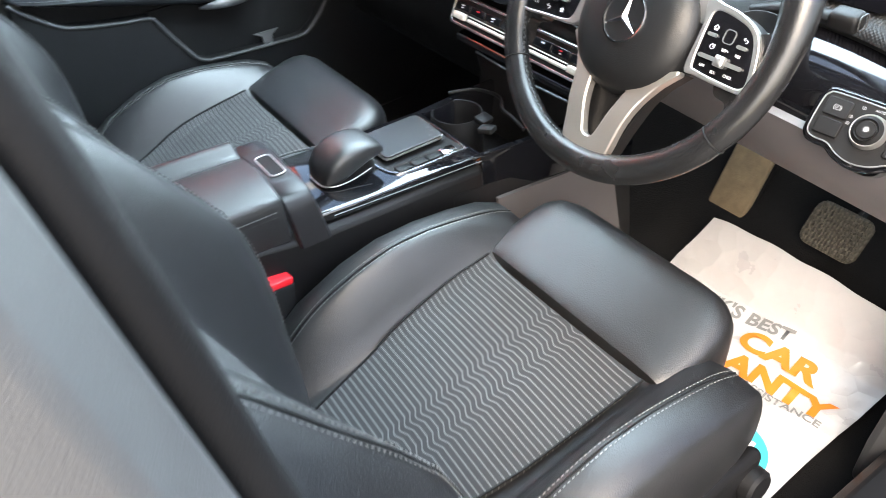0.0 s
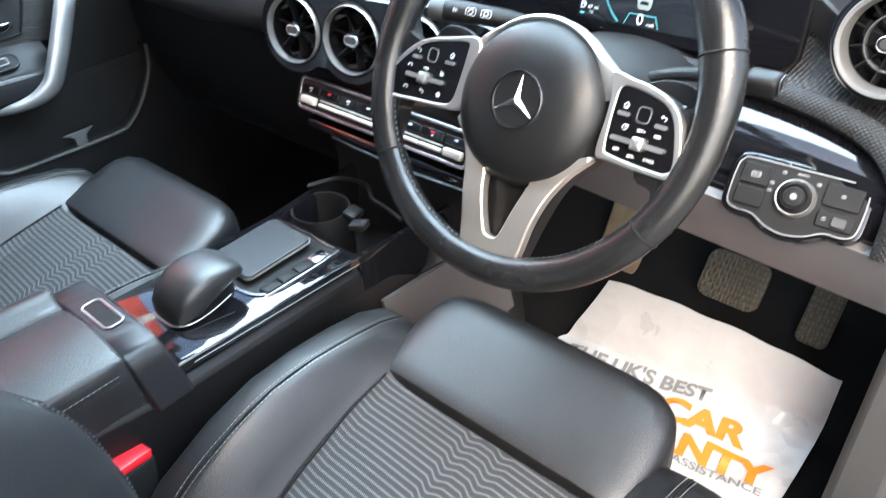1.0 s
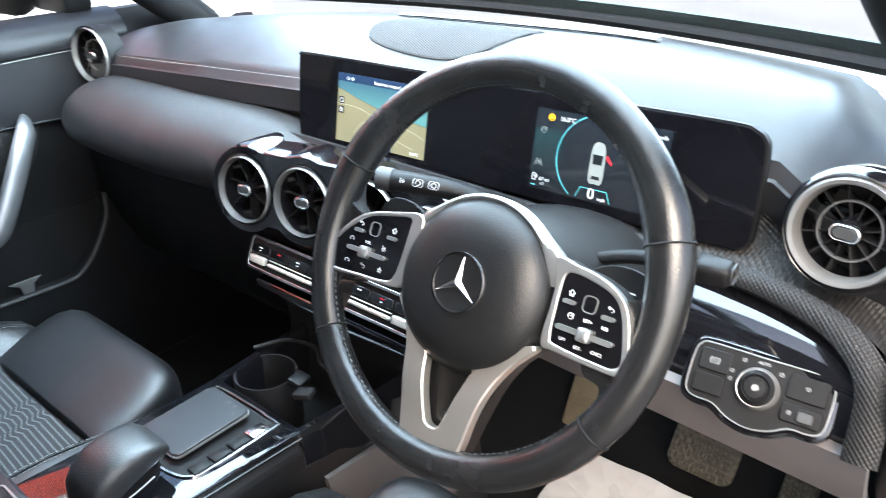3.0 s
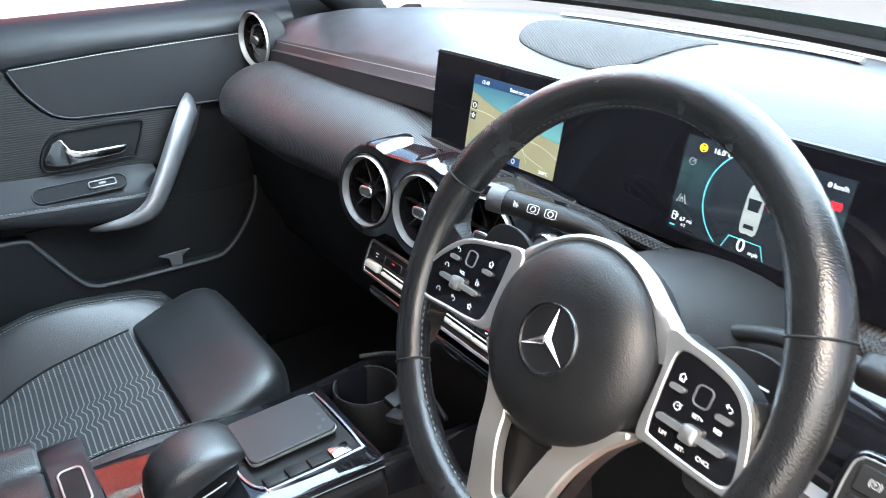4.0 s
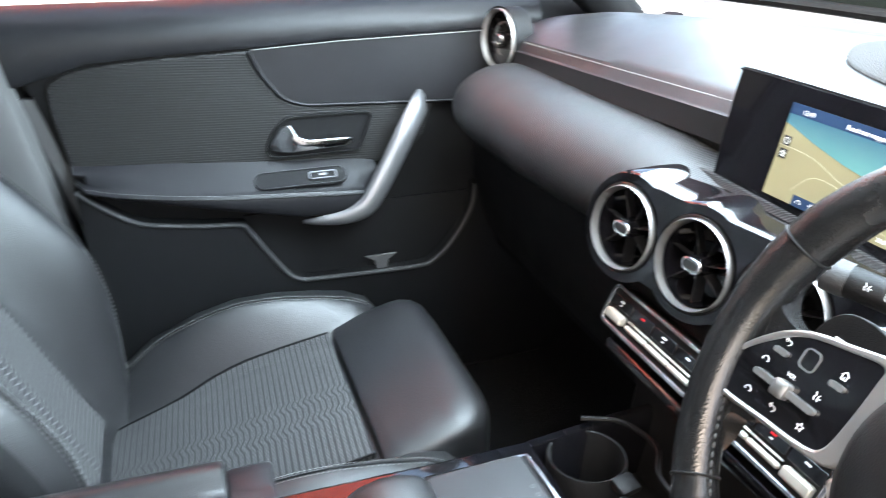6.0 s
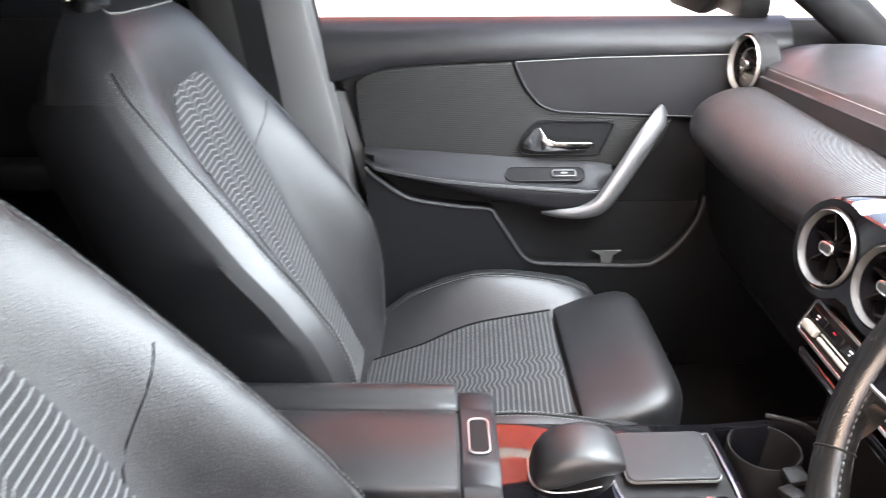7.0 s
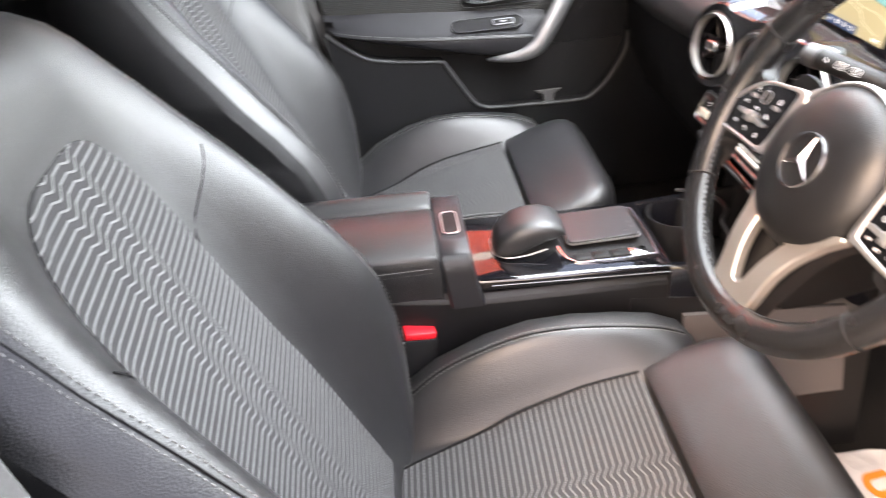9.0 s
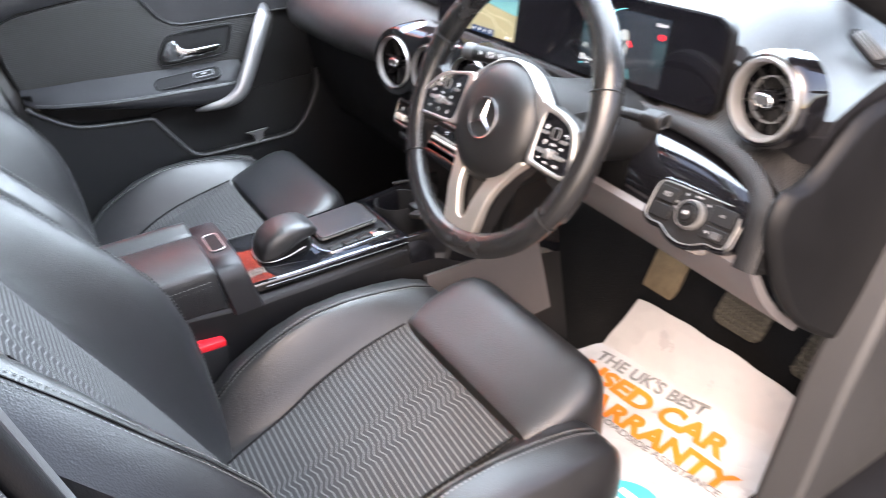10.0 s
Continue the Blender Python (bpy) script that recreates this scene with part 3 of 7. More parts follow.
cx_, cy_ = sum(p.x for p in gr) / len(gr), sum(p.y for p in gr) / len(gr)
bm = loft([[(cx_ + (p.x - cx_) * q, cy_ + (p.y - cy_) * q, top_z(cx_ + (p.x - cx_) * q, cy_ + (p.y - cy_) * q) + h) for p in gr] for q, h in ((1.0, -0.004), (1.0, 0.0016), (0.97, 0.0026), (0.8, 0.0026), (0.6, 0.0026), (0.4, 0.0026), (0.2, 0.0026), (0.05, 0.0026))])
part("speaker_grille", bm, MESH, dash, "flush black mesh speaker grille", False)
part("demister_slot", tube([(x, 0.478 - 0.05 * (x - 0.05) ** 2, top_z(x, 0.478) + 0.004) for x in lin(-0.14, 0.30, 16)], 0.0075, 8, squash=0.4), TRIM_GREY, dash, "long grey demister slot")
DEMIST = facing((0.622, 0.345, 0.693), (0.55, -0.30, 1), (0.25, 1, 0.2)) @ Matrix.Scale(0.52, 4)
sv = part("side_demister", prism(cr([(-0.05, -0.012, 0), (0.0, -0.02, 0), (0.05, -0.016, 0), (0.055, 0.012, 0), (0.0, 0.018, 0), (-0.04, 0.01, 0)], 4, True), -0.012, 0.002, DEMIST), MATT, dash, "small black side demister vent")
for k in range(4):
    part("slat", rbox(0.086 - 0.006 * abs(k - 1.5), 0.0042, 0.006, 0.0010, 1, DEMIST @ Matrix.Translation((0.002, -0.0125 + 0.0085 * k, 0.003))), TRIM_GREY, sv, "pale slat")


# round turbine vents
def x_side(at):
    """Whether a vent is one of the outer pair."""
    return abs(at[0]) > 0.4


def vent(at, normal, r, name="air_vent", wide=1.15, trim=GLOSS):
    v = new(name)
    v.parent = dash
    v.matrix_local = facing(at, normal)
    tagged(v, "round turbine air vent with a satin silver ring")
    part("collar", lathe([(r * wide, -0.03), (r * (wide + 0.01), -0.006), (r * (wide - 0.03), 0.003), (r * 1.06, 0.006), (r * 1.0, 0.004), (r * 0.95, -0.01)], 56), trim, v, "black collar")
    q = 0.835 if at[0] > 0.4 else 0.915
    part("ring", lathe([(r * q, -0.006), (r * (q + 0.02), 0.004), (r * (q + 0.05), 0.0085), (r * 0.965, 0.0095), (r * 0.99, 0.007), (r, 0.0), (r * 0.95, -0.008), (r * q, -0.006)], 64), SILVER, v, "satin silver ring")
    part("barrel", lathe([(0.0, -0.040), (r * 0.5, -0.039), (r * 0.80, -0.035), (r * 0.87, -0.004), (r * 0.885, 0.001)], 48), GLOSS, v, "dark vent barrel")
    if x_side(at):
        part("inner_ring", lathe([(r * 0.53, -0.010), (r * 0.53, -0.004), (r * 0.56, -0.004), (r * 0.56, -0.010), (r * 0.53, -0.010)], 40), KEY_SILVER if x_side(at) else FIN, v, "thin inner ring")
    part("boss", lathe([(0, 0.003), (r * 0.22, 0.003), (r * 0.26, -0.002), (r * 0.26, -0.03)], 32), GLOSS, v)
    tb = part("tab", prism(rrect(r * 0.52, r * 0.30, r * 0.145, 5), 0.0025, 0.0075), CHROME, v, "oval chrome tab", bevel=0.0012)
    part("tab_face", prism(rrect(r * 0.38, r * 0.18, r * 0.085, 5), 0.0072, 0.0080), KICK, tb, "dark ribbed face")
    blades = 12 if x_side(at) else 7
    for k in range(blades):
        a = 2 * math.pi * k / blades + 0.3
        b2 = rbox(r * 0.66, 0.0014, 0.013, 0.0005, 1, pose(0, 0, -0.012, 0, 0, math.degrees(a)) @ pose(r * 0.53, 0, 0, 12, 0, 0))
        me = bpy.data.meshes.new("fin")
        b2.to_mesh(me)
        b2.free()
        f = new("fin", me)
        me.materials.append(MATT if x_side(at) else FIN)
        f.parent = v
    return v


vent((-0.642, 0.203, 0.661), (0.16, -1, 0.05), 0.049, wide=1.035, trim=MATT)
vent((0.603, 0.207, 0.659), (-0.10, -1, 0.16), 0.0465, wide=1.16)
VENTS = ((-0.105, 0.1185), (-0.006, 0.1345), (0.093, 0.1505))
for x, y in VENTS:
    vent((x, y, 0.559), (0.16, -1, 0.17), 0.046, wide=1.06)

# glossy pod that carries the three middle vents
def pod_edge(x, sign):
    """Upper or lower edge of the vent surround: a brow round each vent, with dips between them."""
    reach = 0.0
    for cx, r in ((-0.105, 0.061), (-0.006, 0.061), (0.093, 0.061), (0.182, 0.047)):
        d = abs(x - cx)
        if d < r:
            reach = max(reach, math.sqrt(r * r - d * d))
    flat = 0.0560 if sign > 0 else 0.047
    return 0.560 + sign * max(reach, flat if -0.105 < x < 0.182 else 0.0)


def slant(x):
    """How far the vent surround stands back, deeper towards the wheel."""
    return 0.0075 + 0.16 * (x + 0.105)


pod_x = lin(-0.1655, 0.2285, 61)
pod = [Vector((x, pod_edge(x, 1), 0)) for x in pod_x] + [Vector((x, pod_edge(x, -1), 0)) for x in pod_x[-2:0:-1]]


def pod_pt(p, y, s):
    return (0.03 + (p.x - 0.03) * (1 - (1 - s) * 0.35), y + 0.16 * (p.y - 0.56) + slant(p.x), 0.565 + (p.y - 0.565) * s)


part("vent_pod", loft([[pod_pt(p, y, s) for p in pod] for y, s in ((0.235, 1.0), (0.19, 1.02), (0.16, 1.025), (0.14, 1.02), (0.124, 1.005), (0.114, 0.985), (0.109, 0.965), (0.107, 0.94))], True, False), GLOSS, dash, "glossy piano black vent surround")
# its face, with a hole for each vent
def hole(x):
    return max([math.sqrt(0.049 ** 2 - (x - c) ** 2) for c, _ in VENTS if abs(x - c) < 0.049] or [0.0])


bm = bmesh.new()
cols = []
for x in lin(-0.1655, 0.2285, 199):
    X = 0.03 + (x - 0.03) * 0.979
    row = []
    for z in (0.565 + (pod_edge(x, 1) - 0.565) * 0.94, 0.560 + hole(X), 0.560 - hole(X), 0.565 + (pod_edge(x, -1) - 0.565) * 0.94):
        row.append(bm.verts.new((X, 0.107 + 0.16 * ((z - 0.565) / 0.94 + 0.005) + slant(x), z)))
    cols.append(row)
for a, b in zip(cols, cols[1:]):
    bm.faces.new((a[0], b[0], b[1], a[1]))
    bm.faces.new((a[2], b[2], b[3], a[3]))
part("pod_face", bm, GLOSS, dash, "glossy black face between the vents", False)

# climate controls: a chromed row of keys
clim = new("climate_keys")
clim.parent = dash
clim.matrix_local = facing((0.050, 0.112, 0.470), (0.0, -1, 0.45))
tagged(clim, "slim chromed climate control key row")
part("base", prism(rrect(0.315, 0.044, 0.008, 4), -0.03, 0.0), HARD, clim)
part("trim", frame_prism(rrect(0.318, 0.047, 0.009, 4), rrect(0.310, 0.039, 0.006, 4), -0.004, 0.003), CHROME, clim, "thin chrome surround", bevel=0.0006)
for k in range(8):
    x = -0.135 + 0.0386 * k
    big = k in (0, 7)
    part("key", rbox(0.030 if big else 0.0376, 0.0105 if big else 0.0052, 0.012 if big else 0.006, 0.0022, 3, Matrix.Translation((x, -0.0085 if big else -0.0105, 0.001))), TOGGLE, clim, "satin metal toggle key")
    if not big:
        part("key_line", rbox(0.0376, 0.0012, 0.003, 0.0004, 1, Matrix.Translation((x, -0.0040, 0.001))), TOGGLE, clim)
    part("key", prism(rrect(0.0365, 0.0125, 0.0015, 2, x, 0.0065), 0.0, 0.0022), GLOSS, clim, "black key", bevel=0.0006)
    part("icon", prism(rrect(0.0065, 0.0016, 0.0004, 2, x, 0.0085), 0.0022, 0.0025), WHITE_INK if k not in (1, 6) else RED, clim)
    if k % 2 == 0:
        part("icon", prism(rrect(0.0035, 0.0012, 0.0004, 2, x, 0.0045), 0.0022, 0.0025), WHITE_INK, clim)
part("gloss_shelf", loft([[(-0.09, y, z), (0.215, y, z), (0.215, y, z - 0.012), (-0.09, y, z - 0.012)] for y, z in ((0.10, 0.435), (0.112, 0.438), (0.16, 0.44))]), GLOSS, dash, "glossy black ledge", bevel=0.003)
part("tray_lip", tube([(-0.08, 0.135, 0.395), (0.06, 0.13, 0.393), (0.20, 0.135, 0.395)], 0.0035, 8), CHROME, dash, "thin bright strip above the tray")

GLYPHS = {
    "lamp": [[(0.05, -0.4), (0.3, -0.33), (0.45, 0.0), (0.3, 0.33), (0.05, 0.4), (0.05, -0.4)], [(-0.5, 0.28), (-0.12, 0.28)], [(-0.5, 0.0), (-0.12, 0.0)], [(-0.5, -0.28), (-0.12, -0.28)]],
    "house": [[(-0.5, 0.05), (0.0, 0.5), (0.5, 0.05)], [(-0.32, 0.15), (-0.32, -0.45), (0.32, -0.45), (0.32, 0.15)], [(0.0, -0.45), (0.0, -0.12)]],
    "back": [[(-0.2, 0.45), (-0.5, 0.2), (-0.2, -0.05)], [(-0.5, 0.2), (0.2, 0.2), (0.45, 0.0), (0.45, -0.2), (0.2, -0.42)]],
    "phone": [[(-0.5, -0.25), (-0.35, 0.1), (0.0, 0.25), (0.35, 0.1), (0.5, -0.25)], [(-0.5, -0.25), (-0.3, -0.3)], [(0.5, -0.25), (0.3, -0.3)]],
    "star": [[(0.5 * (1 if k % 2 == 0 else 0.45) * math.sin(radians(36 * k)), 0.5 * (1 if k % 2 == 0 else 0.45) * math.cos(radians(36 * k))) for k in range(11)]],
    "dial": [[(0.42 * math.cos(radians(q)), 0.42 * math.sin(radians(q))) for q in range(-40, 221, 20)], [(0.0, 0.0), (0.5, 0.4)], [(-0.2, -0.4), (0.2, -0.4)]],
    "lane": [[(-0.5, -0.4), (-0.2, 0.4)], [(0.5, -0.4), (0.2, 0.4)], [(-0.15, -0.3), (-0.15, 0.0), (0.15, 0.0), (0.15, -0.3)], [(-0.1, 0.0), (0.0, 0.2), (0.1, 0.0)]],
    "fuel": [[(-0.35, -0.45), (-0.35, 0.45), (0.15, 0.45), (0.15, -0.45), (-0.35, -0.45)], [(-0.25, 0.1), (0.05, 0.1)], [(0.15, 0.0), (0.35, -0.1), (0.35, 0.3)]],
    "ring": [[(0.45 * math.cos(radians(q)), 0.45 * math.sin(radians(q))) for q in range(0, 361, 24)]],
    "brake": [[(0.3 * math.cos(radians(q)), 0.3 * math.sin(radians(q))) for q in range(0, 361, 24)], [(-0.35, 0.35), (-0.5, 0.0), (-0.35, -0.35)], [(0.35, 0.35), (0.5, 0.0), (0.35, -0.35)], [(-0.06, -0.15), (-0.06, 0.15), (0.1, 0.08), (-0.06, 0.0)]],
    "voice": [[(-0.4, 0.45), (-0.2, 0.1), (-0.4, -0.1), (-0.25, -0.45)], [(0.05, 0.0), (0.2, 0.3)], [(0.05, -0.1), (0.45, -0.1)], [(0.05, -0.2), (0.2, -0.45)]],
}


def glyph(kind, x, y, s, z, parent, mat=None, m=None):
    """A pictogram of thin white strokes, one mesh."""
    bm = bmesh.new()
    w = s * 0.042
    for line in GLYPHS[kind]:
        for (ax, ay), (bx, by) in zip(line, line[1:]):
            a, b = Vector((x + ax * s, y + ay * s, z)), Vector((x + bx * s, y + by * s, z))
            t = (b - a).normalized()
            n = Vector((-t.y, t.x, 0)) * w
            a, b = a - t * w * 0.7, b + t * w * 0.7
            lo = [a - n, b - n, b + n, a + n]
            vs = [bm.verts.new(p) for p in lo] + [bm.verts.new(p + Vector((0, 0, 0.00025))) for p in lo]
            for q in ((4, 5, 6, 7), (0, 1, 5, 4), (1, 2, 6, 5), (2, 3, 7, 6), (3, 0, 4, 7)):
                bm.faces.new([vs[i] for i in q])
    if m:
        bmesh.ops.transform(bm, matrix=m, verts=bm.verts)
    part("icon", bm, mat or WHITE_INK, parent, "", False)


# ---- wide screen ----
screen = thing("display_screen", "wide black glass display with map and instrument panels lit", "car display")
S_TL, S_TR, S_BL = Vector((-0.081, 0.214, 0.727)), Vector((0.528, 0.240, 0.722)), Vector((-0.066, 0.194, 0.621))
sx = (S_TR - S_TL).normalized()
sz = (S_TL - S_BL - sx * (S_TL - S_BL).dot(sx)).normalized()
sn = sx.cross(sz)
SW, SH = (S_TR - S_TL).length, 0.112
SM = Matrix.Translation(S_TL + sx * SW / 2 - sz * SH / 2) @ Matrix((sx, sz, sn)).transposed().to_4x4()
glass_pts = cr([(-SW / 2 + 0.004, SH / 2 - 0.0035, 0), (-SW / 2 + 0.013, SH / 2, 0), (-0.1, SH / 2, 0), (0.15, SH / 2, 0), (0.262, SH / 2, 0), (0.283, SH / 2 - 0.003, 0), (0.2935, SH / 2 - 0.010, 0), (0.2965, SH / 2 - 0.022, 0), (0.2985, 0.0, 0), (0.2995, -0.040, 0), (0.2965, -0.050, 0), (0.289, -SH / 2 + 0.001, 0), (0.276, -SH / 2, 0), (0.15, -SH / 2, 0), (0, -SH / 2, 0), (-SW / 2 + 0.02, -SH / 2, 0), (-SW / 2 + 0.008, -SH / 2 + 0.006, 0), (-SW / 2 + 0.0008, SH / 2 - 0.013, 0)], 4, True)
part("housing", prism(inset(glass_pts, -0.002), -0.016, -0.0035, SM), HARD, screen, "black plastic housing", bevel=0.002)
part("glass", prism(glass_pts, -0.0035, 0.0, SM), SCREEN_OFF, screen, "smooth black cover glass", bevel=0.001)
part("bracket", prism(rrect(0.40, 0.05, 0.01, 3, 0.03, -0.06), -0.05, -0.017, SM), MATT, screen)


GLOW = 0.15


def icon(kind, x, y, size, mat, parent):
    """A pictogram of thin lit strokes on the screen."""
    glyph(kind, x, y, size, 0.0010, parent, mat, SM)


def glow(name, color, strength):
    return material(name, color, 0.15, var=0.0, spec=0.06, emit=strength * GLOW)


def panel(name, x0, x1, y0, y1, mat, z=0.0004, nx=1, ny=1, parent=None, label=""):
    bm = bmesh.new()
    bmesh.ops.create_grid(bm, x_segments=2, y_segments=2, size=0.5)
    bmesh.ops.scale(bm, vec=(x1 - x0, y1 - y0, 1), verts=bm.verts)
    bmesh.ops.translate(bm, vec=((x0 + x1) / 2, (y0 + y1) / 2, z), verts=bm.verts)
    bmesh.ops.transform(bm, matrix=SM, verts=bm.verts)
    return part(name, bm, mat, parent or screen, label, False)


def poly(name, pts, mat, z, parent=None, label=""):
    bm = bmesh.new()
    bm.faces.new([bm.verts.new((p[0], p[1], z)) for p in pts])
    bmesh.ops.transform(bm, matrix=SM, verts=bm.verts)
    return part(name, bm, mat, parent or screen, label, False)


def gradient(name, low, high, y0, y1, strength):
    """A lit panel whose colour runs from low to high between two heights of the screen."""
    m = bpy.data.materials.new(name)
    m.use_nodes = True
    nt = m.node_tree
    b = nt.nodes["Principled BSDF"]
    co = nt.nodes.new("ShaderNodeTexCoord")
    sep = nt.nodes.new("ShaderNodeSeparateXYZ")
    nt.links.new(co.outputs["Object"], sep.inputs[0])
    mr = nt.nodes.new("ShaderNodeMapRange")
    mr.inputs["From Min"].default_value, mr.inputs["From Max"].default_value = y0, y1
    nt.links.new(sep.outputs["Z"], mr.inputs["Value"])
    mix = nt.nodes.new("ShaderNodeMix")
    mix.data_type = "RGBA"
    mix.inputs["A"].default_value, mix.inputs["B"].default_value = (*low, 1), (*high, 1)
    nt.links.new(mr.outputs["Result"], mix.inputs["Factor"])
    b.inputs["Base Color"].default_value = (0.01, 0.01, 0.01, 1)
    b.inputs["Roughness"].default_value = 0.1
    nt.links.new(mix.outputs["Result"], b.inputs["Emission Color"])
    b.inputs["Emission Strength"].default_value = strength * GLOW
    return m


LAND = glow("map_land", (0.135, 0.125, 0.078), 0.50)
ROAD = glow("map_road", (0.28, 0.27, 0.20), 0.55)
SEA = gradient("map_sea", (0.16, 0.52, 0.58), (0.02, 0.12, 0.30), 0.672, 0.712, 1.1)
SHADE = glow("screen_dark_glass", (0.01, 0.012, 0.015), 0.2)
BAR = glow("screen_dark_bar", (0.010, 0.022, 0.050), 0.9)
LIT = glow("screen_white", (0.5, 0.53, 0.55), 0.9)
DIAL = gradient("dial_navy", (0.002, 0.006, 0.016), (0.005, 0.020, 0.045), 0.625, 0.715, 0.9)
TEALGLOW = gradient("dial_teal_low", (0.002, 0.008, 0.020), (0.008, 0.070, 0.095), 0.640, 0.684, 0.9)
TEALTOP = gradient("dial_teal_high", (0.008, 0.070, 0.095), (0.004, 0.016, 0.038), 0.684, 0.695, 0.9)
CYAN = glow("dial_cyan", (0.06, 0.34, 0.38), 0.6)
AMBER = glow("warning_amber", (0.9, 0.45, 0.02), 0.9)
WARN = glow("warning_red", (0.8, 0.02, 0.03), 0.9)
CARGREY = glow("car_picture_grey", (0.16, 0.18, 0.18), 0.7)

# the map picture: x, y on the glass in metres from its middle
MX0, MX1, MY0, MY1 = -0.2300, -0.083, -0.0455, 0.0405
mp = panel("map_display", MX0, MX1, MY0, MY1, LAND, label="lit map with beige land and blue sea")
poly("sea", [(MX0, 0.022), (MX0 + 0.035, 0.012), (MX0 + 0.07, 0.004), (MX0 + 0.11, -0.002), (MX1, -0.006), (MX1, MY1), (MX0, MY1)], SEA, 0.0007, mp)
for pts in ([(MX0, 0.002), (MX0 + 0.04, 0.0), (MX0 + 0.08, -0.012), (MX0 + 0.12, -0.014), (MX1, -0.022)], [(MX0 + 0.03, MY0 + 0.012), (MX0 + 0.05, -0.015), (MX0 + 0.09, -0.02), (MX0 + 0.105, -0.038)], [(MX0 + 0.085, -0.012), (MX0 + 0.10, -0.028), (MX0 + 0.13, -0.036)]):
    line = cr([(a, b, 0) for a, b in pts], 4)
    bm = bmesh.new()
    va = [(bm.verts.new((p.x, p.y - 0.0003, 0.001)), bm.verts.new((p.x, p.y + 0.0003, 0.001))) for p in line]
    for a, b in zip(va, va[1:]):
        bm.faces.new((a[0], b[0], b[1], a[1]))
    bmesh.ops.transform(bm, matrix=SM, verts=bm.verts)
    part("road_line", bm, ROAD, mp, "", False)
panel("status_bar", MX0, MX1, MY1 - 0.010, MY1, BAR, 0.0010, parent=mp)
panel("tool_bar", MX0 + 0.035, MX0 + 0.095, MY0, MY0 + 0.010, BAR, 0.0010, parent=mp)
lettering("clock_text", "13:49", 0.0060, LIT, mp, SM @ Matrix.Translation((MX0 + 0.014, MY1 - 0.008, 0.0012)), depth=0.00005)
lettering("message_text", "Road not mapped", 0.0058, LIT, mp, SM @ Matrix.Translation((MX0 + 0.062, MY1 - 0.008, 0.0012)), depth=0.00005)
lettering("temperature_text", "20.0°C", 0.0050, LIT, mp, SM @ Matrix.Translation((MX1 - 0.022, MY0 + 0.003, 0.0012)), depth=0.00005)
for y, kind in ((0.002, "ring"), (-0.010, "star")):
    panel("map_button", MX0 + 0.003, MX0 + 0.012, y, y + 0.009, SHADE, 0.0010, parent=mp)
    icon(kind, MX0 + 0.0075, y + 0.0045, 0.0060, LIT, mp)
for k, kind in enumerate(("phone", "star", "voice", "ring")):
    icon(kind, MX0 + 0.0425 + 0.014 * k, MY0 + 0.0052, 0.0055, LIT, mp)
# the instrument picture
DX0, DX1, DY0, DY1 = 0.0635, 0.212, -0.045, 0.041
dp = panel("instrument_display", DX0, DX1, DY0, DY1, DIAL, label="lit blue instrument picture with a car outline")
panel("teal_haze", DX0, DX0 + 0.034, -0.028, 0.012, TEALGLOW, 0.0005, parent=dp)
panel("teal_haze", DX0, DX0 + 0.034, 0.012, 0.022, TEALTOP, 0.0005, parent=dp)
panel("teal_haze", DX1 - 0.020, DX1, -0.028, 0.012, TEALGLOW, 0.0005, parent=dp)
arc = [(0.5 * (DX0 + DX1) + 0.002 + 0.047 * math.cos(a), -0.004 + 0.047 * math.sin(a)) for a in [radians(q) for q in range(95, 236, 5)]]
bm = bmesh.new()
va = []
cxm = 0.5 * (DX0 + DX1) + 0.002
for x, y in arc:
    o = Vector((x - cxm, y + 0.004)).normalized() * 0.0005
    va.append((bm.verts.new((x - o.x, y - o.y, 0.0008)), bm.verts.new((x + o.x, y + o.y, 0.0008))))
for a, b in zip(va, va[1:]):
    bm.faces.new((a[0], b[0], b[1], a[1]))
bmesh.ops.transform(bm, matrix=SM, verts=bm.verts)
part("dial_arc", bm, CYAN, dp, "", False)
poly("car_picture", [(p.x, p.y) for p in cr([(cxm - 0.0075, -0.024, 0), (cxm, -0.026, 0), (cxm + 0.0075, -0.024, 0), (cxm + 0.008, 0.0, 0), (cxm + 0.006, 0.014, 0), (cxm, 0.017, 0), (cxm - 0.006, 0.014, 0), (cxm - 0.008, 0.0, 0)], 3, True)], CARGREY, 0.0008, dp)
poly("car_window", [(cxm - 0.005, -0.006), (cxm + 0.005, -0.006), (cxm + 0.006, 0.004), (cxm - 0.006, 0.004)], SHADE, 0.0010, dp)
poly("open_door_mark", [(cxm + 0.009, 0.002), (cxm + 0.015, -0.004), (cxm + 0.016, -0.002), (cxm + 0.010, 0.005)], WARN, 0.0010, dp)
lettering("speed_text", "0", 0.016, LIT, dp, SM @ Matrix.Translation((cxm - 0.006, -0.042, 0.0012)), depth=0.00005)
lettering("unit_text", "mph", 0.005, LIT, dp, SM @ Matrix.Translation((cxm + 0.006, -0.042, 0.0012)), depth=0.00005)
lettering("outside_text", "16.0°C", 0.0065, LIT, dp, SM @ Matrix.Translation((DX0 + 0.028, DY1 - 0.010, 0.0012)), depth=0.00005)
lettering("range_text", "67 mi", 0.0055, LIT, dp, SM @ Matrix.Translation((DX0 + 0.012, DY0 + 0.010, 0.0012)), depth=0.00005)
lettering("kmh_text", "0 km/h", 0.0058, LIT, dp, SM @ Matrix.Translation((DX1 - 0.020, DY1 - 0.010, 0.0012)), depth=0.00005)
icon("ring", DX0 + 0.018, DY1 - 0.008, 0.0075, AMBER, dp)
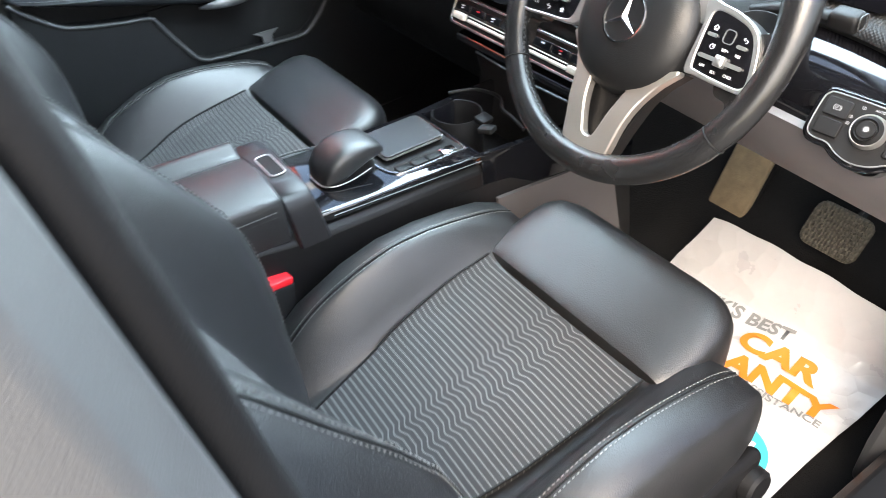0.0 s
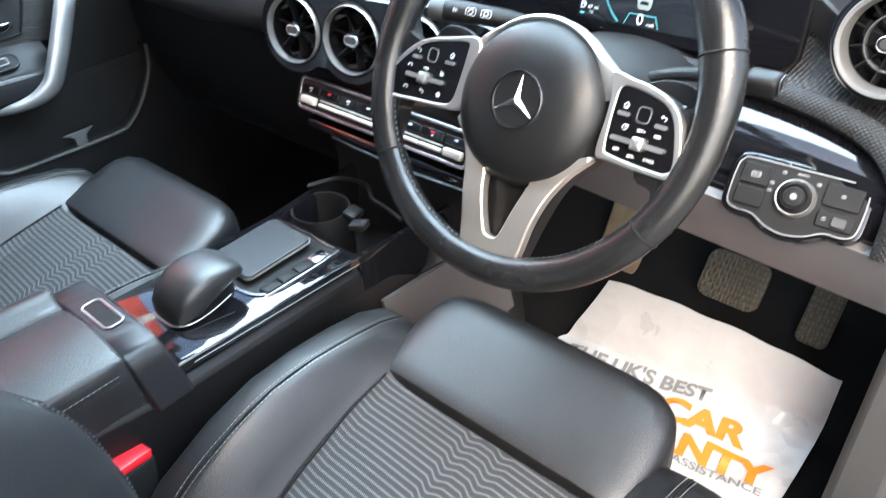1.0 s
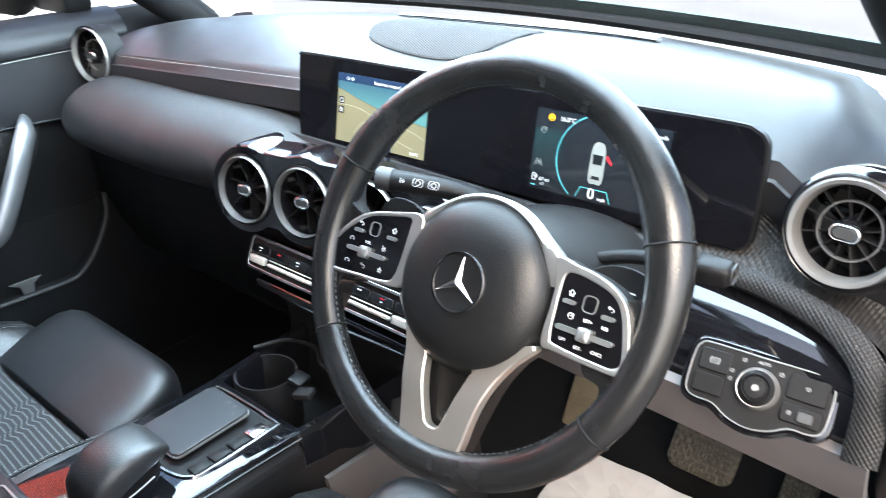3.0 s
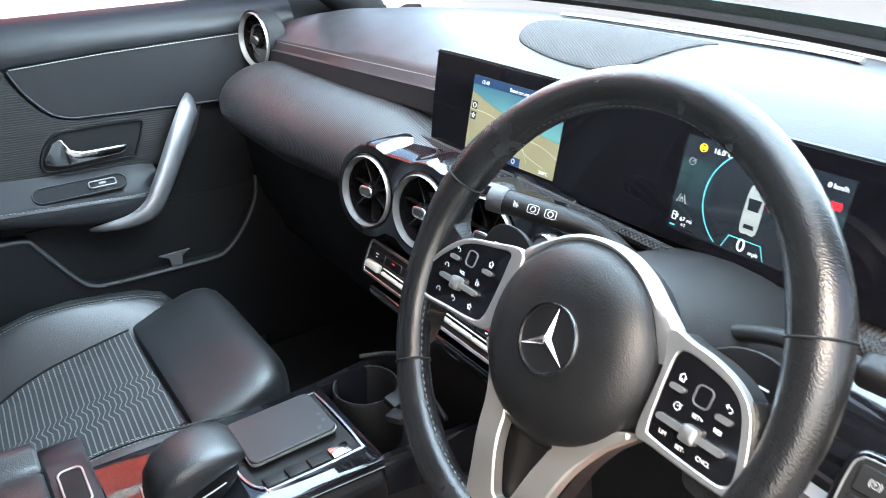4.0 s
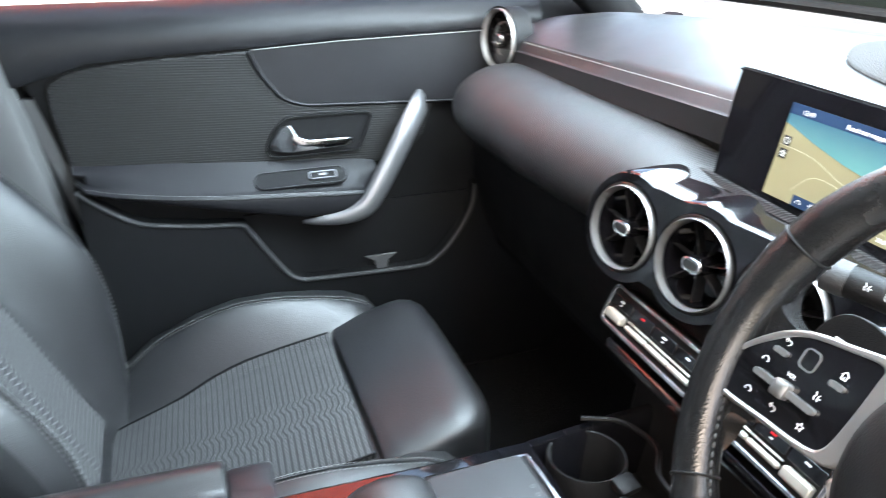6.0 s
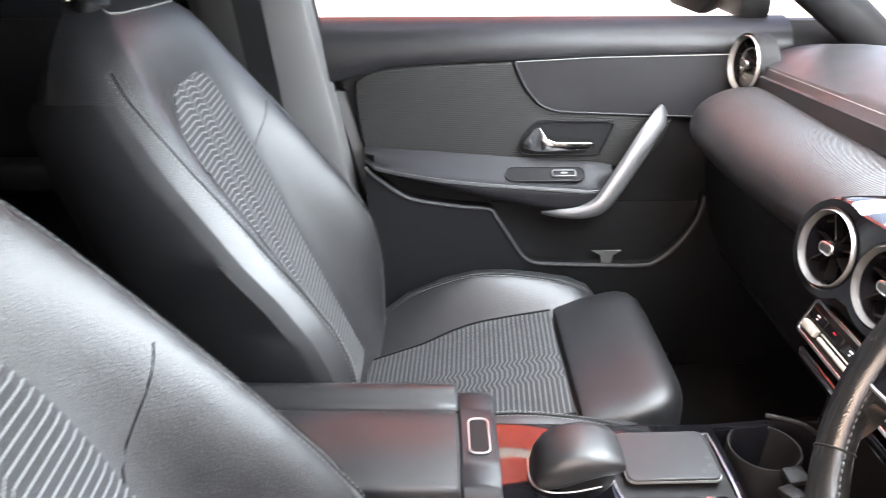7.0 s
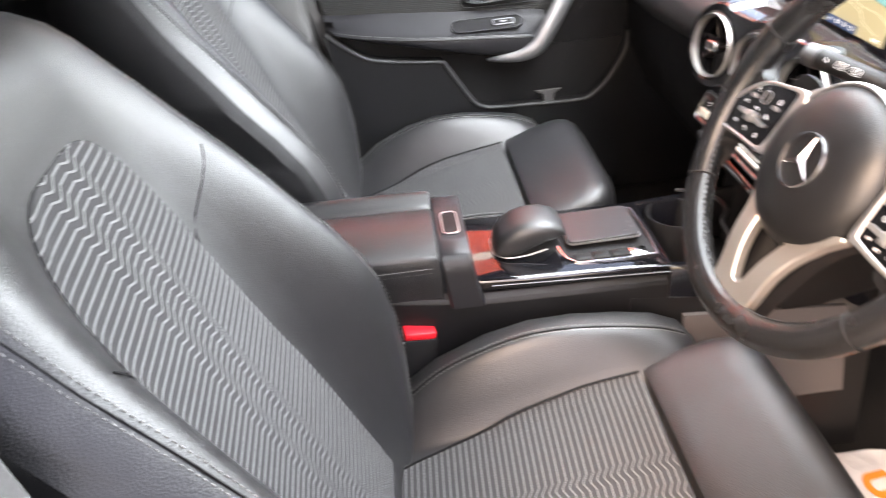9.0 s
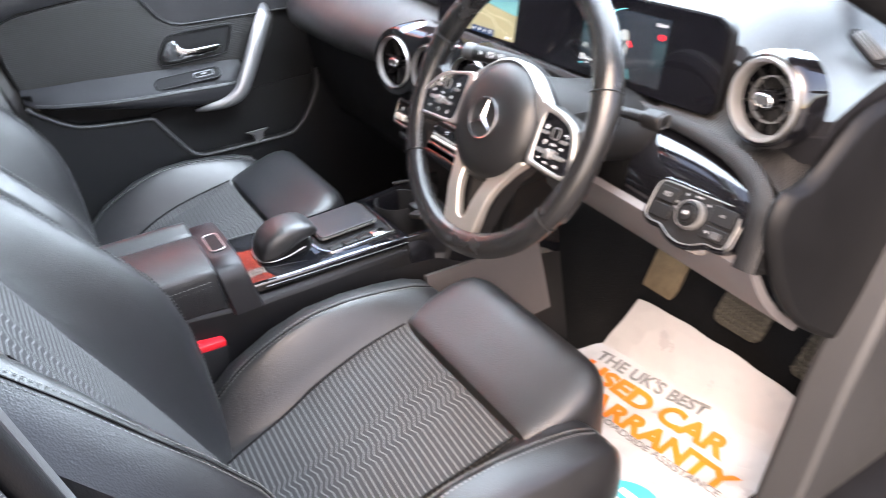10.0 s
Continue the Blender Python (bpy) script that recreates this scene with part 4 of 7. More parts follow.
panel("amber_warning", DX0 + 0.0155, DX0 + 0.0205, DY1 - 0.0095, DY1 - 0.0065, AMBER, 0.0010, parent=dp)
icon("brake", DX1 - 0.0095, DY1 - 0.0225, 0.0090, WARN, dp)
icon("fuel", DX0 + 0.0065, DY0 + 0.013, 0.0075, LIT, dp)
panel("fuel_bar", DX0 + 0.003, DX0 + 0.008, DY0 + 0.0035, DY0 + 0.005, CYAN, 0.0010, parent=dp)
panel("fuel_bar", DX0 + 0.008, DX0 + 0.028, DY0 + 0.0035, DY0 + 0.0042, SHADE, 0.0010, parent=dp)
icon("lane", DX0 + 0.009, -0.0155, 0.0090, CARGREY, dp)
icon("dial", DX0 + 0.0105, 0.0190, 0.0072, CARGREY, dp)
lettering("half_text", "1/2", 0.0040, LIT, dp, SM @ Matrix.Translation((DX0 + 0.014, DY0 + 0.0055, 0.0012)), depth=0.00005)
poly("speed_arch", [(cxm - 0.020, -0.0435), (cxm - 0.015, -0.0315), (cxm + 0.015, -0.0315), (cxm + 0.020, -0.0435), (cxm + 0.0193, -0.0435), (cxm + 0.0145, -0.0322), (cxm - 0.0145, -0.0322), (cxm - 0.0193, -0.0435)], CYAN, 0.0008, dp)
poly("car_screen", [(cxm - 0.0050, -0.0215), (cxm + 0.0050, -0.0215), (cxm + 0.0042, -0.0180), (cxm - 0.0042, -0.0180)], SHADE, 0.0010, dp)

# ---- steering wheel ----
TILTW = radians(28.4)
WM = Matrix.Translation((0.3543, 0.0263, 0.6257)) @ Matrix(((1, 0, 0), (0, math.sin(TILTW), -math.cos(TILTW)), (0, math.cos(TILTW), math.sin(TILTW)))).to_4x4()
wheel = thing("steering_wheel", "black leather steering wheel with satin silver spokes", "steering wheel", at=WM)


def rim_r(a):
    """Tube radius: thicker at the thumb grips."""
    d = math.degrees(a) % 360
    g = max(math.exp(-((d - q) / 16.0) ** 2) for q in (22, 158))
    return 0.0152 + 0.0030 * g


SEAMS = [21, 160, 217, 329]


def rim_arc(a0, a1, name, mat, label):
    n = max(6, int((a1 - a0) / 4))
    rings = []
    for k in range(n + 1):
        d = a0 + (a1 - a0) * k / n
        a = radians(d)
        end = min(k, n - k)
        f = 0.965 if end == 0 else 1.0
        r = rim_r(a) * f
        c = Vector((0.1745 * math.cos(a), 0.1745 * math.sin(a) * (1.0 if math.sin(a) > -0.86 else 1.0), 0))
        o = Vector((math.cos(a), math.sin(a), 0))
        rings.append([c + o * r * 1.05 * math.cos(q) + Vector((0, 0, 1)) * r * 0.98 * math.sin(q) for q in [2 * math.pi * j / 20 for j in range(20)]])
    return part(name, loft(rings), mat, wheel, label)


rim_arc(21.3, 159.7, "rim_top", RIM_LEATHER, "smooth black leather upper rim")
rim_arc(160.3, 216.7, "rim_grip", RIM_LEATHER, "worn perforated leather grip")
rim_arc(217.3, 328.7, "rim_bottom", RIM_LEATHER, "black leather lower rim")
rim_arc(329.3, 380.7, "rim_grip", RIM_LEATHER, "worn perforated leather grip")
for d in SEAMS:
    a = radians(d)
    c = Vector((0.1745 * math.cos(a), 0.1745 * math.sin(a), 0))
    o = Vector((math.cos(a), math.sin(a), 0))
    r = rim_r(a) * 0.985
    part("seam", tube([c + o * r * 1.05 * math.cos(q) + Vector((0, 0, 1)) * r * 0.98 * math.sin(q) for q in [2 * math.pi * j / 20 for j in range(20)]], 0.0009, 6, True, up=tuple(Vector((-o.y, o.x, 0)))), MATT, wheel)
inner = [Vector(((0.1745 - 0.0150) * math.cos(radians(d)), (0.1745 - 0.0150) * math.sin(radians(d)), 0.0035)) for d in range(0, 361, 3)]
part("inner_stitching", stitches(inner, 0.0045, 0.0015, 0.0011), DARK_THREAD, wheel, "black cross stitching round the inner rim", False)

HUB = Vector((0.006, -0.016, 0))


part("airbag_cover", lathe([(0.0, 0.0225), (0.02, 0.0222), (0.03, 0.0215), (0.045, 0.019), (0.058, 0.013), (0.066, 0.004), (0.0685, -0.008), (0.066, -0.03), (0.0, -0.032)], 56, Matrix.Translation(HUB) @ Matrix.Diagonal((1.14, 1.14, 1.05, 1))), HUB_SKIN, wheel, "domed black airbag cover")
badge = new("badge")
badge.parent = wheel
badge.matrix_local = Matrix.Translation(HUB + Vector((0, 0.0, 0.0226)))
tagged(badge, "round chrome badge with three spokes")
part("badge_disc", lathe([(0, 0.0012), (0.0235, 0.0010), (0.026, -0.002)], 48), HARD, badge)
part("badge_ring", lathe([(0.0246, 0.0), (0.0250, 0.0022), (0.0262, 0.0024), (0.0270, 0.0), (0.0264, -0.003), (0.0246, 0.0)], 56), CHROME, badge)
for k in range(3):
    a = radians(90 + 120 * k)
    t, s = Vector((math.cos(a), math.sin(a), 0)), Vector((-math.sin(a), math.cos(a), 0))
    bm = bmesh.new()
    base = [bm.verts.new(p) for p in (t * 0.0238 + Vector((0, 0, 0.001)), s * 0.0036 + t * 0.0020 + Vector((0, 0, 0.001)), Vector((0, 0, 0.001)) - t * 0.001, -s * 0.0036 + t * 0.0020 + Vector((0, 0, 0.001)))]
    top = bm.verts.new(Vector((0, 0, 0.0045)) + t * 0.001)
    for i in range(4):
        bm.faces.new((base[i], base[(i + 1) % 4], top))
    part("badge_spoke", bm, CHROME, badge, "", False)
lettering("embossed_text", "AIRBAG", 0.0075, HARD, wheel, Matrix.Translation(HUB + Vector((-0.012, -0.048, 0.0155))) @ pose(0, 0, 0, -22, 0, 0), depth=0.0012)

KEY_IN = {-1: [(-0.1427, -0.0003), (-0.124, 0.0126), (-0.0965, 0.0193), (-0.076, 0.0222), (-0.0738, 0.0118), (-0.0749, -0.0187), (-0.0777, -0.0345), (-0.0872, -0.0403), (-0.1201, -0.043), (-0.155, -0.0452), (-0.164, -0.0395), (-0.1598, -0.02)],
          1: [(0.0915, 0.017), (0.0966, 0.0215), (0.1145, 0.0198), (0.1338, 0.0143), (0.1455, 0.0016), (0.1552, -0.029), (0.152, -0.0375), (0.1397, -0.0388), (0.1002, -0.0367), (0.0941, -0.032), (0.0918, -0.0094), (0.0912, 0.005)]}
KEY_OUT = {-1: [(-0.146, 0.0035), (-0.126, 0.0165), (-0.0975, 0.0235), (-0.066, 0.0290), (-0.0590, 0.0140), (-0.0610, -0.0187), (-0.0660, -0.0390), (-0.083, -0.0445), (-0.1201, -0.0465), (-0.156, -0.0487), (-0.1686, -0.0405), (-0.1636, -0.019)],
           1: [(0.0800, 0.0300), (0.098, 0.0285), (0.1175, 0.0258), (0.1385, 0.0178), (0.1520, 0.0030), (0.1615, -0.0290), (0.1590, -0.0415), (0.1397, -0.0437), (0.1000, -0.0425), (0.0870, -0.0400), (0.0860, -0.0094), (0.0850, 0.008)]}
for side in (-1, 1):
    key = cr([(a, b, 0) for a, b in KEY_IN[side]], 4, True)
    rim_line = cr([(a, b, 0) for a, b in KEY_OUT[side]], 4, True)
    ox = 0.0045 if side > 0 else -0.0005
    spoke = new("control_spoke")
    spoke.parent = wheel
    spoke.matrix_local = pose(0, 0, 0.003)
    tagged(spoke, "glossy black key panel in a silver frame")
    part("backing", prism(inset(rim_line, 0.001), -0.028, -0.003), HARD, spoke, "", bevel=0.003)
    part("silver_frame", frame_prism(rim_line, key, -0.006, 0.0032), SILVER, spoke, "satin silver frame", bevel=0.0016)
    part("key_panel", prism(inset(key, -0.0006), -0.002, 0.0018), GLOSS, spoke, "glossy black key panel")
    sq = rrect(0.0125, 0.0140, 0.004, 4, side * 0.1140 + ox, 0.002)
    part("square_key", frame_prism(sq, inset(sq, 0.0010), 0.0018, 0.0026), KEY_SILVER, spoke)
    for x, y in ((0.0965, -0.001), (0.1315, -0.0035)) if side > 0 else ((0.0905, -0.001), (0.1330, -0.0035)):
        part("key", prism(rrect(0.0105, 0.0036, 0.0016, 3, side * x + ox, y), 0.0018, 0.0044), KEY_SILVER, spoke, "small chrome key")
        glyph("house" if (x < 0.11) else "back", side * x + ox, y + 0.0072, 0.0052, 0.0018, spoke)
    part("rocker", prism(rrect(0.049, 0.0042, 0.0020, 3, side * 0.1165 + ox, -0.0218), 0.0018, 0.0056), KEY_SILVER, spoke, "long chrome rocker key")
    part("thumb_roller", prism(rrect(0.0105, 0.0110, 0.002, 3, side * 0.1175 + ox, -0.0218), 0.0018, 0.0075, dome=0.002), KEY_SILVER, spoke, "ribbed silver thumb roller")
    if side > 0:
        for txt, x, y in (("SET+", 0.1165, -0.0122), ("RES", 0.1325, -0.0130), ("LIM", 0.1010, -0.0318), ("SET-", 0.1150, -0.0345), ("CNCL", 0.1300, -0.0335)):
            lettering("key_text", txt, 0.0038, WHITE_INK, spoke, Matrix.Translation((x, y, 0.0020)), depth=0.00008)
        glyph("dial", 0.1055, -0.0112, 0.0056, 0.0018, spoke)
    else:
        lettering("key_text", "VOL", 0.0038, WHITE_INK, spoke, Matrix.Translation((-0.1225, -0.0135, 0.0020)), depth=0.00008)
        for kind, x, y in (("phone", -0.1405, -0.0125), ("phone", -0.1395, -0.0345), ("voice", -0.0975, -0.0130), ("star", -0.0960, -0.0335), ("back", -0.1180, -0.0350)):
            glyph(kind, x, y, 0.0054, 0.0018, spoke)
    # leather root that flows from the rim to the frame
    root = cr([(side * a, b, 0) for a, b in ((0.170, 0.055), (0.1625, 0.032), (0.1550, 0.0185), (0.1400, 0.0125), (0.128, 0.010), (0.120, -0.02), (0.126, -0.050), (0.1430, -0.056), (0.1440, -0.072), (0.150, -0.092), (0.166, -0.078), (0.176, -0.02))], 4, True)
    part("spoke_root", prism(root, -0.020, 0.0005, dome=0.0015), RIM_LEATHER, wheel, "leather spoke root", bevel=0.004)

# silver arch over the hub, flaring into the key frames
rings = []
for d in range(16, 159, 3):
    a = radians(d)
    o = Vector((math.cos(a), math.sin(a), 0))
    flare = 0.009 * math.exp(-(max(0, d - 26) / 14.0) ** 2) + 0.005 * math.exp(-((d - 150) / 12.0) ** 2)
    r0, r1 = 0.0745, 0.0800 + flare
    dip = 0.005 * max(0.0, min(1.0, (30 - d) / 14)) + 0.005 * max(0.0, min(1.0, (d - 146) / 12))
    rings.append([HUB + o * r + Vector((0, 0, z - dip)) for r, z in ((r0, -0.012), (r0, 0.0035), (r0 + 0.0012, 0.0052), ((r0 + r1) / 2, 0.0060), (r1 - 0.0012, 0.0046), (r1, 0.0025), (r1, -0.012))])
part("silver_arch", loft(rings), SILVER, wheel, "slim satin silver arch")

# lower spoke: a silver fork with an opening
vo = cr([(a + 0.009, b, 0) for a, b in ((-0.074, -0.044), (-0.060, -0.066), (-0.048, -0.090), (-0.039, -0.125), (-0.0335, -0.155), (-0.027, -0.163), (0.0, -0.165), (0.027, -0.163), (0.0335, -0.155), (0.039, -0.125), (0.048, -0.090), (0.060, -0.066), (0.074, -0.044), (0.0, -0.072))], 3, True)
vi = cr([(a + 0.009, b, 0) for a, b in ((-0.024, -0.084), (-0.0235, -0.089), (-0.021, -0.100), (-0.0145, -0.122), (-0.0085, -0.139), (-0.005, -0.1435), (0.0, -0.1445), (0.005, -0.1435), (0.0085, -0.139), (0.0145, -0.122), (0.021, -0.100), (0.0235, -0.089), (0.024, -0.084), (0.0, -0.080))], 3, True)
fork = frame_prism(vo, vi, -0.008, 0.004)
for v in fork.verts:
    v.co.z += 0.006 * math.exp(-((v.co.y + 0.11) / 0.03) ** 2)
part("lower_spoke", fork, FORK_SILVER, wheel, "satin silver forked lower spoke", bevel=0.002)
part("fork_back", prism(inset(vo, 0.002), -0.026, -0.008), HARD, wheel, "black backing", bevel=0.003)

# column, shroud and stalks
column = thing("steering_column", "black plastic steering column shroud with two stalks", "steering column")
part("shroud", loft([[(0.36 + r * math.cos(a) * kx, y, zc + r * math.sin(a) * kz) for a in [2 * math.pi * j / 24 for j in range(24)]] for y, zc, r, kx, kz in ((0.045, 0.605, 0.062, 1.0, 0.9), (0.10, 0.592, 0.078, 1.1, 0.72), (0.17, 0.575, 0.085, 1.2, 0.6), (0.23, 0.565, 0.085, 1.2, 0.55))]), MATT, column, "rounded black column shroud")
ls = cr([(0.325, 0.150, 0.600), (0.285, 0.150, 0.618), (0.255, 0.143, 0.630), (0.22, 0.122, 0.638), (0.173, 0.100, 0.643)], 5)
st = part("stalk", tube(ls, lambda f: 0.0100 + 0.0035 * f, 16, squash=0.85), HARD, column, "black wiper and indicator stalk")
tip = Vector((0.170, 0.099, 0.6432))
along = Vector((0.90, 0.42, -0.10)).normalized()
out = Vector((0.414, -0.771, 0.482))
out = (out - along * out.dot(along)).normalized()
part("stalk_end", tube([tip, tip + along * 0.016], lambda f: 0.0145, 16, squash=0.85), KICK, st, "ribbed grey end of the stalk")
for k, kind in enumerate(("voice", "ring", "ring")):
    at = tip + along * (0.030 + 0.017 * k) + out * (0.0132 - 0.0004 * k)
    m = Matrix.Translation(at) @ Matrix((along, out.cross(along), out)).transposed().to_4x4()
    glyph(kind, 0, 0, 0.0055, 0.0, st, None, m)
    if k:
        part("icon_frame", frame_prism(rrect(0.0110, 0.0080, 0.002, 3), rrect(0.0104, 0.0074, 0.0017, 3), 0.0, 0.0004, m), WHITE_INK, st)
rs = cr([(0.42, 0.115, 0.615), (0.455, 0.118, 0.628), (0.49, 0.118, 0.634), (0.52, 0.116, 0.637)], 5)
rst = part("stalk", tube(rs, lambda f: 0.0075 + 0.001 * f, 10, squash=0.8), HARD, column, "black gear selector stalk")
part("stalk_end", rbox(0.030, 0.022, 0.019, 0.006, 3, pose(0.533, 0.112, 0.641, 10, 0, 5)), HARD, rst, "squared stalk end")
part("stalk_cap", frame_prism(rrect(0.0175, 0.0150, 0.004, 3), rrect(0.0150, 0.0125, 0.0035, 3), 0.0, 0.0012, facing((0.5482, 0.1125, 0.6425), (1, 0.08, 0.05))), KICK, rst)
for side in (-1, 1):
    pd = part("shift_paddle", prism(cr([(side * a, b, 0) for a, b in ((0.07, 0.0), (0.10, 0.032), (0.135, 0.036), (0.150, 0.018), (0.148, -0.012), (0.12, -0.02))], 4, True), -0.040, -0.034), HARD, column, "black shift paddle", bevel=0.001)
    pd.data.transform(WM)
    part("sign", rbox(0.007, 0.0012, 0.0008, 0, 1, WM @ Matrix.Translation((side * 0.132, 0.018, -0.0335))), WHITE_INK, pd)

# start button, beside the third vent
sb = new("start_button")
sb.parent = dash
sb.matrix_local = facing((0.184, 0.1545, 0.577), (0.15, -1, 0.2))
tagged(sb, "round start button with a chrome ring")
part("button_ring", lathe([(0.013, 0.0), (0.0135, 0.004), (0.016, 0.005), (0.0185, 0.0), (0.0185, -0.02)], 40), CHROME, sb)
part("button_face", lathe([(0, 0.003), (0.0125, 0.0025), (0.013, -0.01)], 32), SILVER, sb)
for k in range(3):
    part("button_mark", rbox(0.010 - 0.002 * abs(k - 1), 0.0014, 0.0004, 0, 1, Matrix.Translation((0, 0.0035 - 0.0035 * k, 0.0032))), INK, sb)

# light switch panel
SWITCH_INK = material("grey_white_ink", (0.30, 0.30, 0.30), 0.5, var=0.05)
LM = facing((0.580, 0.138, 0.521), (0.06, -0.80, 0.60))
lights = new("light_switch")
lights.parent = dash
lights.matrix_local = LM @ Matrix.Translation((-0.006, 0.007, 0)) @ Matrix.Diagonal((0.89, 0.89, 1, 1))
tagged(lights, "light switch panel with a rotary knob and thin silver outline")
lo = cr([(-0.066, 0.018, 0), (-0.062, 0.028, 0), (-0.052, 0.0315, 0), (0.0, 0.0315, 0), (0.052, 0.0315, 0), (0.062, 0.028, 0), (0.066, 0.018, 0), (0.066, -0.013, 0), (0.062, -0.0235, 0), (0.052, -0.027, 0), (0.036, -0.0275, 0), (0.020, -0.036, 0), (0.0, -0.040, 0), (-0.020, -0.036, 0), (-0.036, -0.0275, 0), (-0.052, -0.027, 0), (-0.062, -0.0235, 0), (-0.066, -0.013, 0)], 3, True)
part("housing", prism(inset(lo, -0.006), -0.03, -0.001), GLOSS, lights, "glossy black housing", bevel=0.003)
part("outline", frame_prism(lo, inset(lo, 0.0016), -0.002, 0.0012), KEY_SILVER, lights, "thin silver outline", bevel=0.0004)
part("face", prism(inset(lo, 0.0016), -0.002, 0.0002), HARD, lights, "dark switch face")
kn = part("knob", lathe([(0, 0.0135), (0.0098, 0.013), (0.0105, 0.0105), (0.0115, 0.0105), (0.0130, 0.0125), (0.0175, 0.0085), (0.0200, 0.0), (0.0205, -0.002)], 48), HARD, lights, "rotary light knob")
part("knob_ring", lathe([(0.0160, 0.0085), (0.0180, 0.0088), (0.0200, 0.005), (0.0206, 0.0), (0.0195, 0.0), (0.0165, 0.0075)], 48), SILVER, kn, "silver grip ring")
part("knob_mark", lathe([(0.0, 0.0), (0.0012, 0.0), (0.0012, 0.0003), (0.0, 0.0003)], 12, Matrix.Translation((0, 0, 0.0136))), WHITE_INK, kn)
for k in range(8):
    part("knob_mark", rbox(0.0014, 0.0005, 0.0003, 0, 1, pose(0, 0, 0.0137, 0, 0, 45 * k) @ Matrix.Translation((0.0026, 0, 0))), WHITE_INK, kn)
for x, y, w, h in ((-0.044, 0.014, 0.030, 0.022), (-0.044, -0.010, 0.030, 0.020), (0.043, 0.013, 0.036, 0.024), (0.043, -0.012, 0.036, 0.018)):
    part("rocker", prism(rrect(w, h, 0.003, 3, x, y), 0.0, 0.003), HARD, lights, "black rocker key", bevel=0.0012)
part("rocker", prism(rrect(0.014, 0.010, 0.002, 2, 0.047, -0.013), 0.003, 0.006), KICK, lights, "small grey wheel", bevel=0.001)
lettering("switch_text", "AUTO", 0.0040, SWITCH_INK, lights, Matrix.Translation((-0.0055, 0.0240, 0.0004)), depth=0.0001)
lettering("switch_text", "P", 0.0038, SWITCH_INK, lights, Matrix.Translation((-0.0452, 0.0127, 0.0032)), depth=0.0001)
part("icon", frame_prism(rrect(0.0062, 0.0062, 0.0030, 5, -0.044, 0.014), rrect(0.0054, 0.0054, 0.0026, 5, -0.044, 0.014), 0.003, 0.0033), SWITCH_INK, lights)
for s in (-1, 1):
    part("icon", tube([(-0.044 + s * 0.0046 * math.cos(a), 0.014 + 0.0046 * math.sin(a), 0.0032) for a in lin(-0.8, 0.8, 9)], 0.0003, 5), SWITCH_INK, lights)
for x, y, z in ((-0.018, 0.0235, 0.0002), (-0.0265, 0.010, 0.0002), (-0.0265, 0.002, 0.0002), (0.0175, 0.020, 0.0002), (0.043, 0.014, 0.003), (0.0325, -0.012, 0.003)):
    glyph("lamp", x, y, 0.0044, z, lights, SWITCH_INK)


# ---- centre console ----
console = thing("centre_console", "black centre console with glossy panel and leather armrest", "centre console")
CX = 0.022


def cons_ring(y, zt, w, zb=0.0):
    return [(CX - w, y, zb), (CX - w - 0.004, y, zt - 0.05), (CX - w, y, zt - 0.012), (CX - w + 0.012, y, zt), (CX + w - 0.012, y, zt), (CX + w, y, zt - 0.012), (CX + w + 0.004, y, zt - 0.05), (CX + w, y, zb)]


part("body", loft([cons_ring(y, z, w) for y, z, w in ((-0.72, 0.345, 0.088), (-0.40, 0.345, 0.088), (-0.27, 0.325, 0.088), (-0.15, 0.322, 0.088), (-0.003, 0.322, 0.092))]), CONSOLE, console, "black plastic console body", bevel=0.004)
part("inner_side", sheet(lambda u, v: (CX + 0.093 + 0.040 * v + 0.02 * u, -0.06 + 0.50 * u, 0.290 - 0.045 * u - 0.27 * v), lin(0, 0.72, 12), lin(0, 1, 6), 0.010, (-1, 0, 0)), CONSOLE, console, "black console side")
part("lower_side", sheet(lambda u, v: (CX + 0.1035 + 0.036 * v + 0.02 * u, -0.06 + 0.50 * u, 0.262 - 0.024 * u - (0.16 - 0.05 * u) * v), lin(0.15, 0.62, 12), lin(0, 1, 6), 0.010, (-1, 0, 0)), TUNNEL, console, "grey tunnel side panel")
part("gloss_top", loft([[(CX - w, y, z - 0.016), (CX - w, y, z - 0.003), (CX - w + 0.004, y, z), (CX + w - 0.004, y, z), (CX + w, y, z - 0.003), (CX + w, y, z - 0.016)] for y, z, w in ((-0.290, 0.347, 0.083), (-0.20, 0.343, 0.085), (-0.10, 0.340, 0.086), (-0.001, 0.337, 0.089))]), GLOSS, console, "glossy piano black top", bevel=0.002)
for s in (1, -1):
    part("chrome_line", tube([(CX + s * (w + 0.0012), y, z - 0.010) for y, z, w in ((-0.25, 0.346, 0.083), (-0.10, 0.340, 0.086), (0.0, 0.337, 0.089), (0.10, 0.335, 0.096))], 0.0007, 6), PULL, console, "thin chrome line")
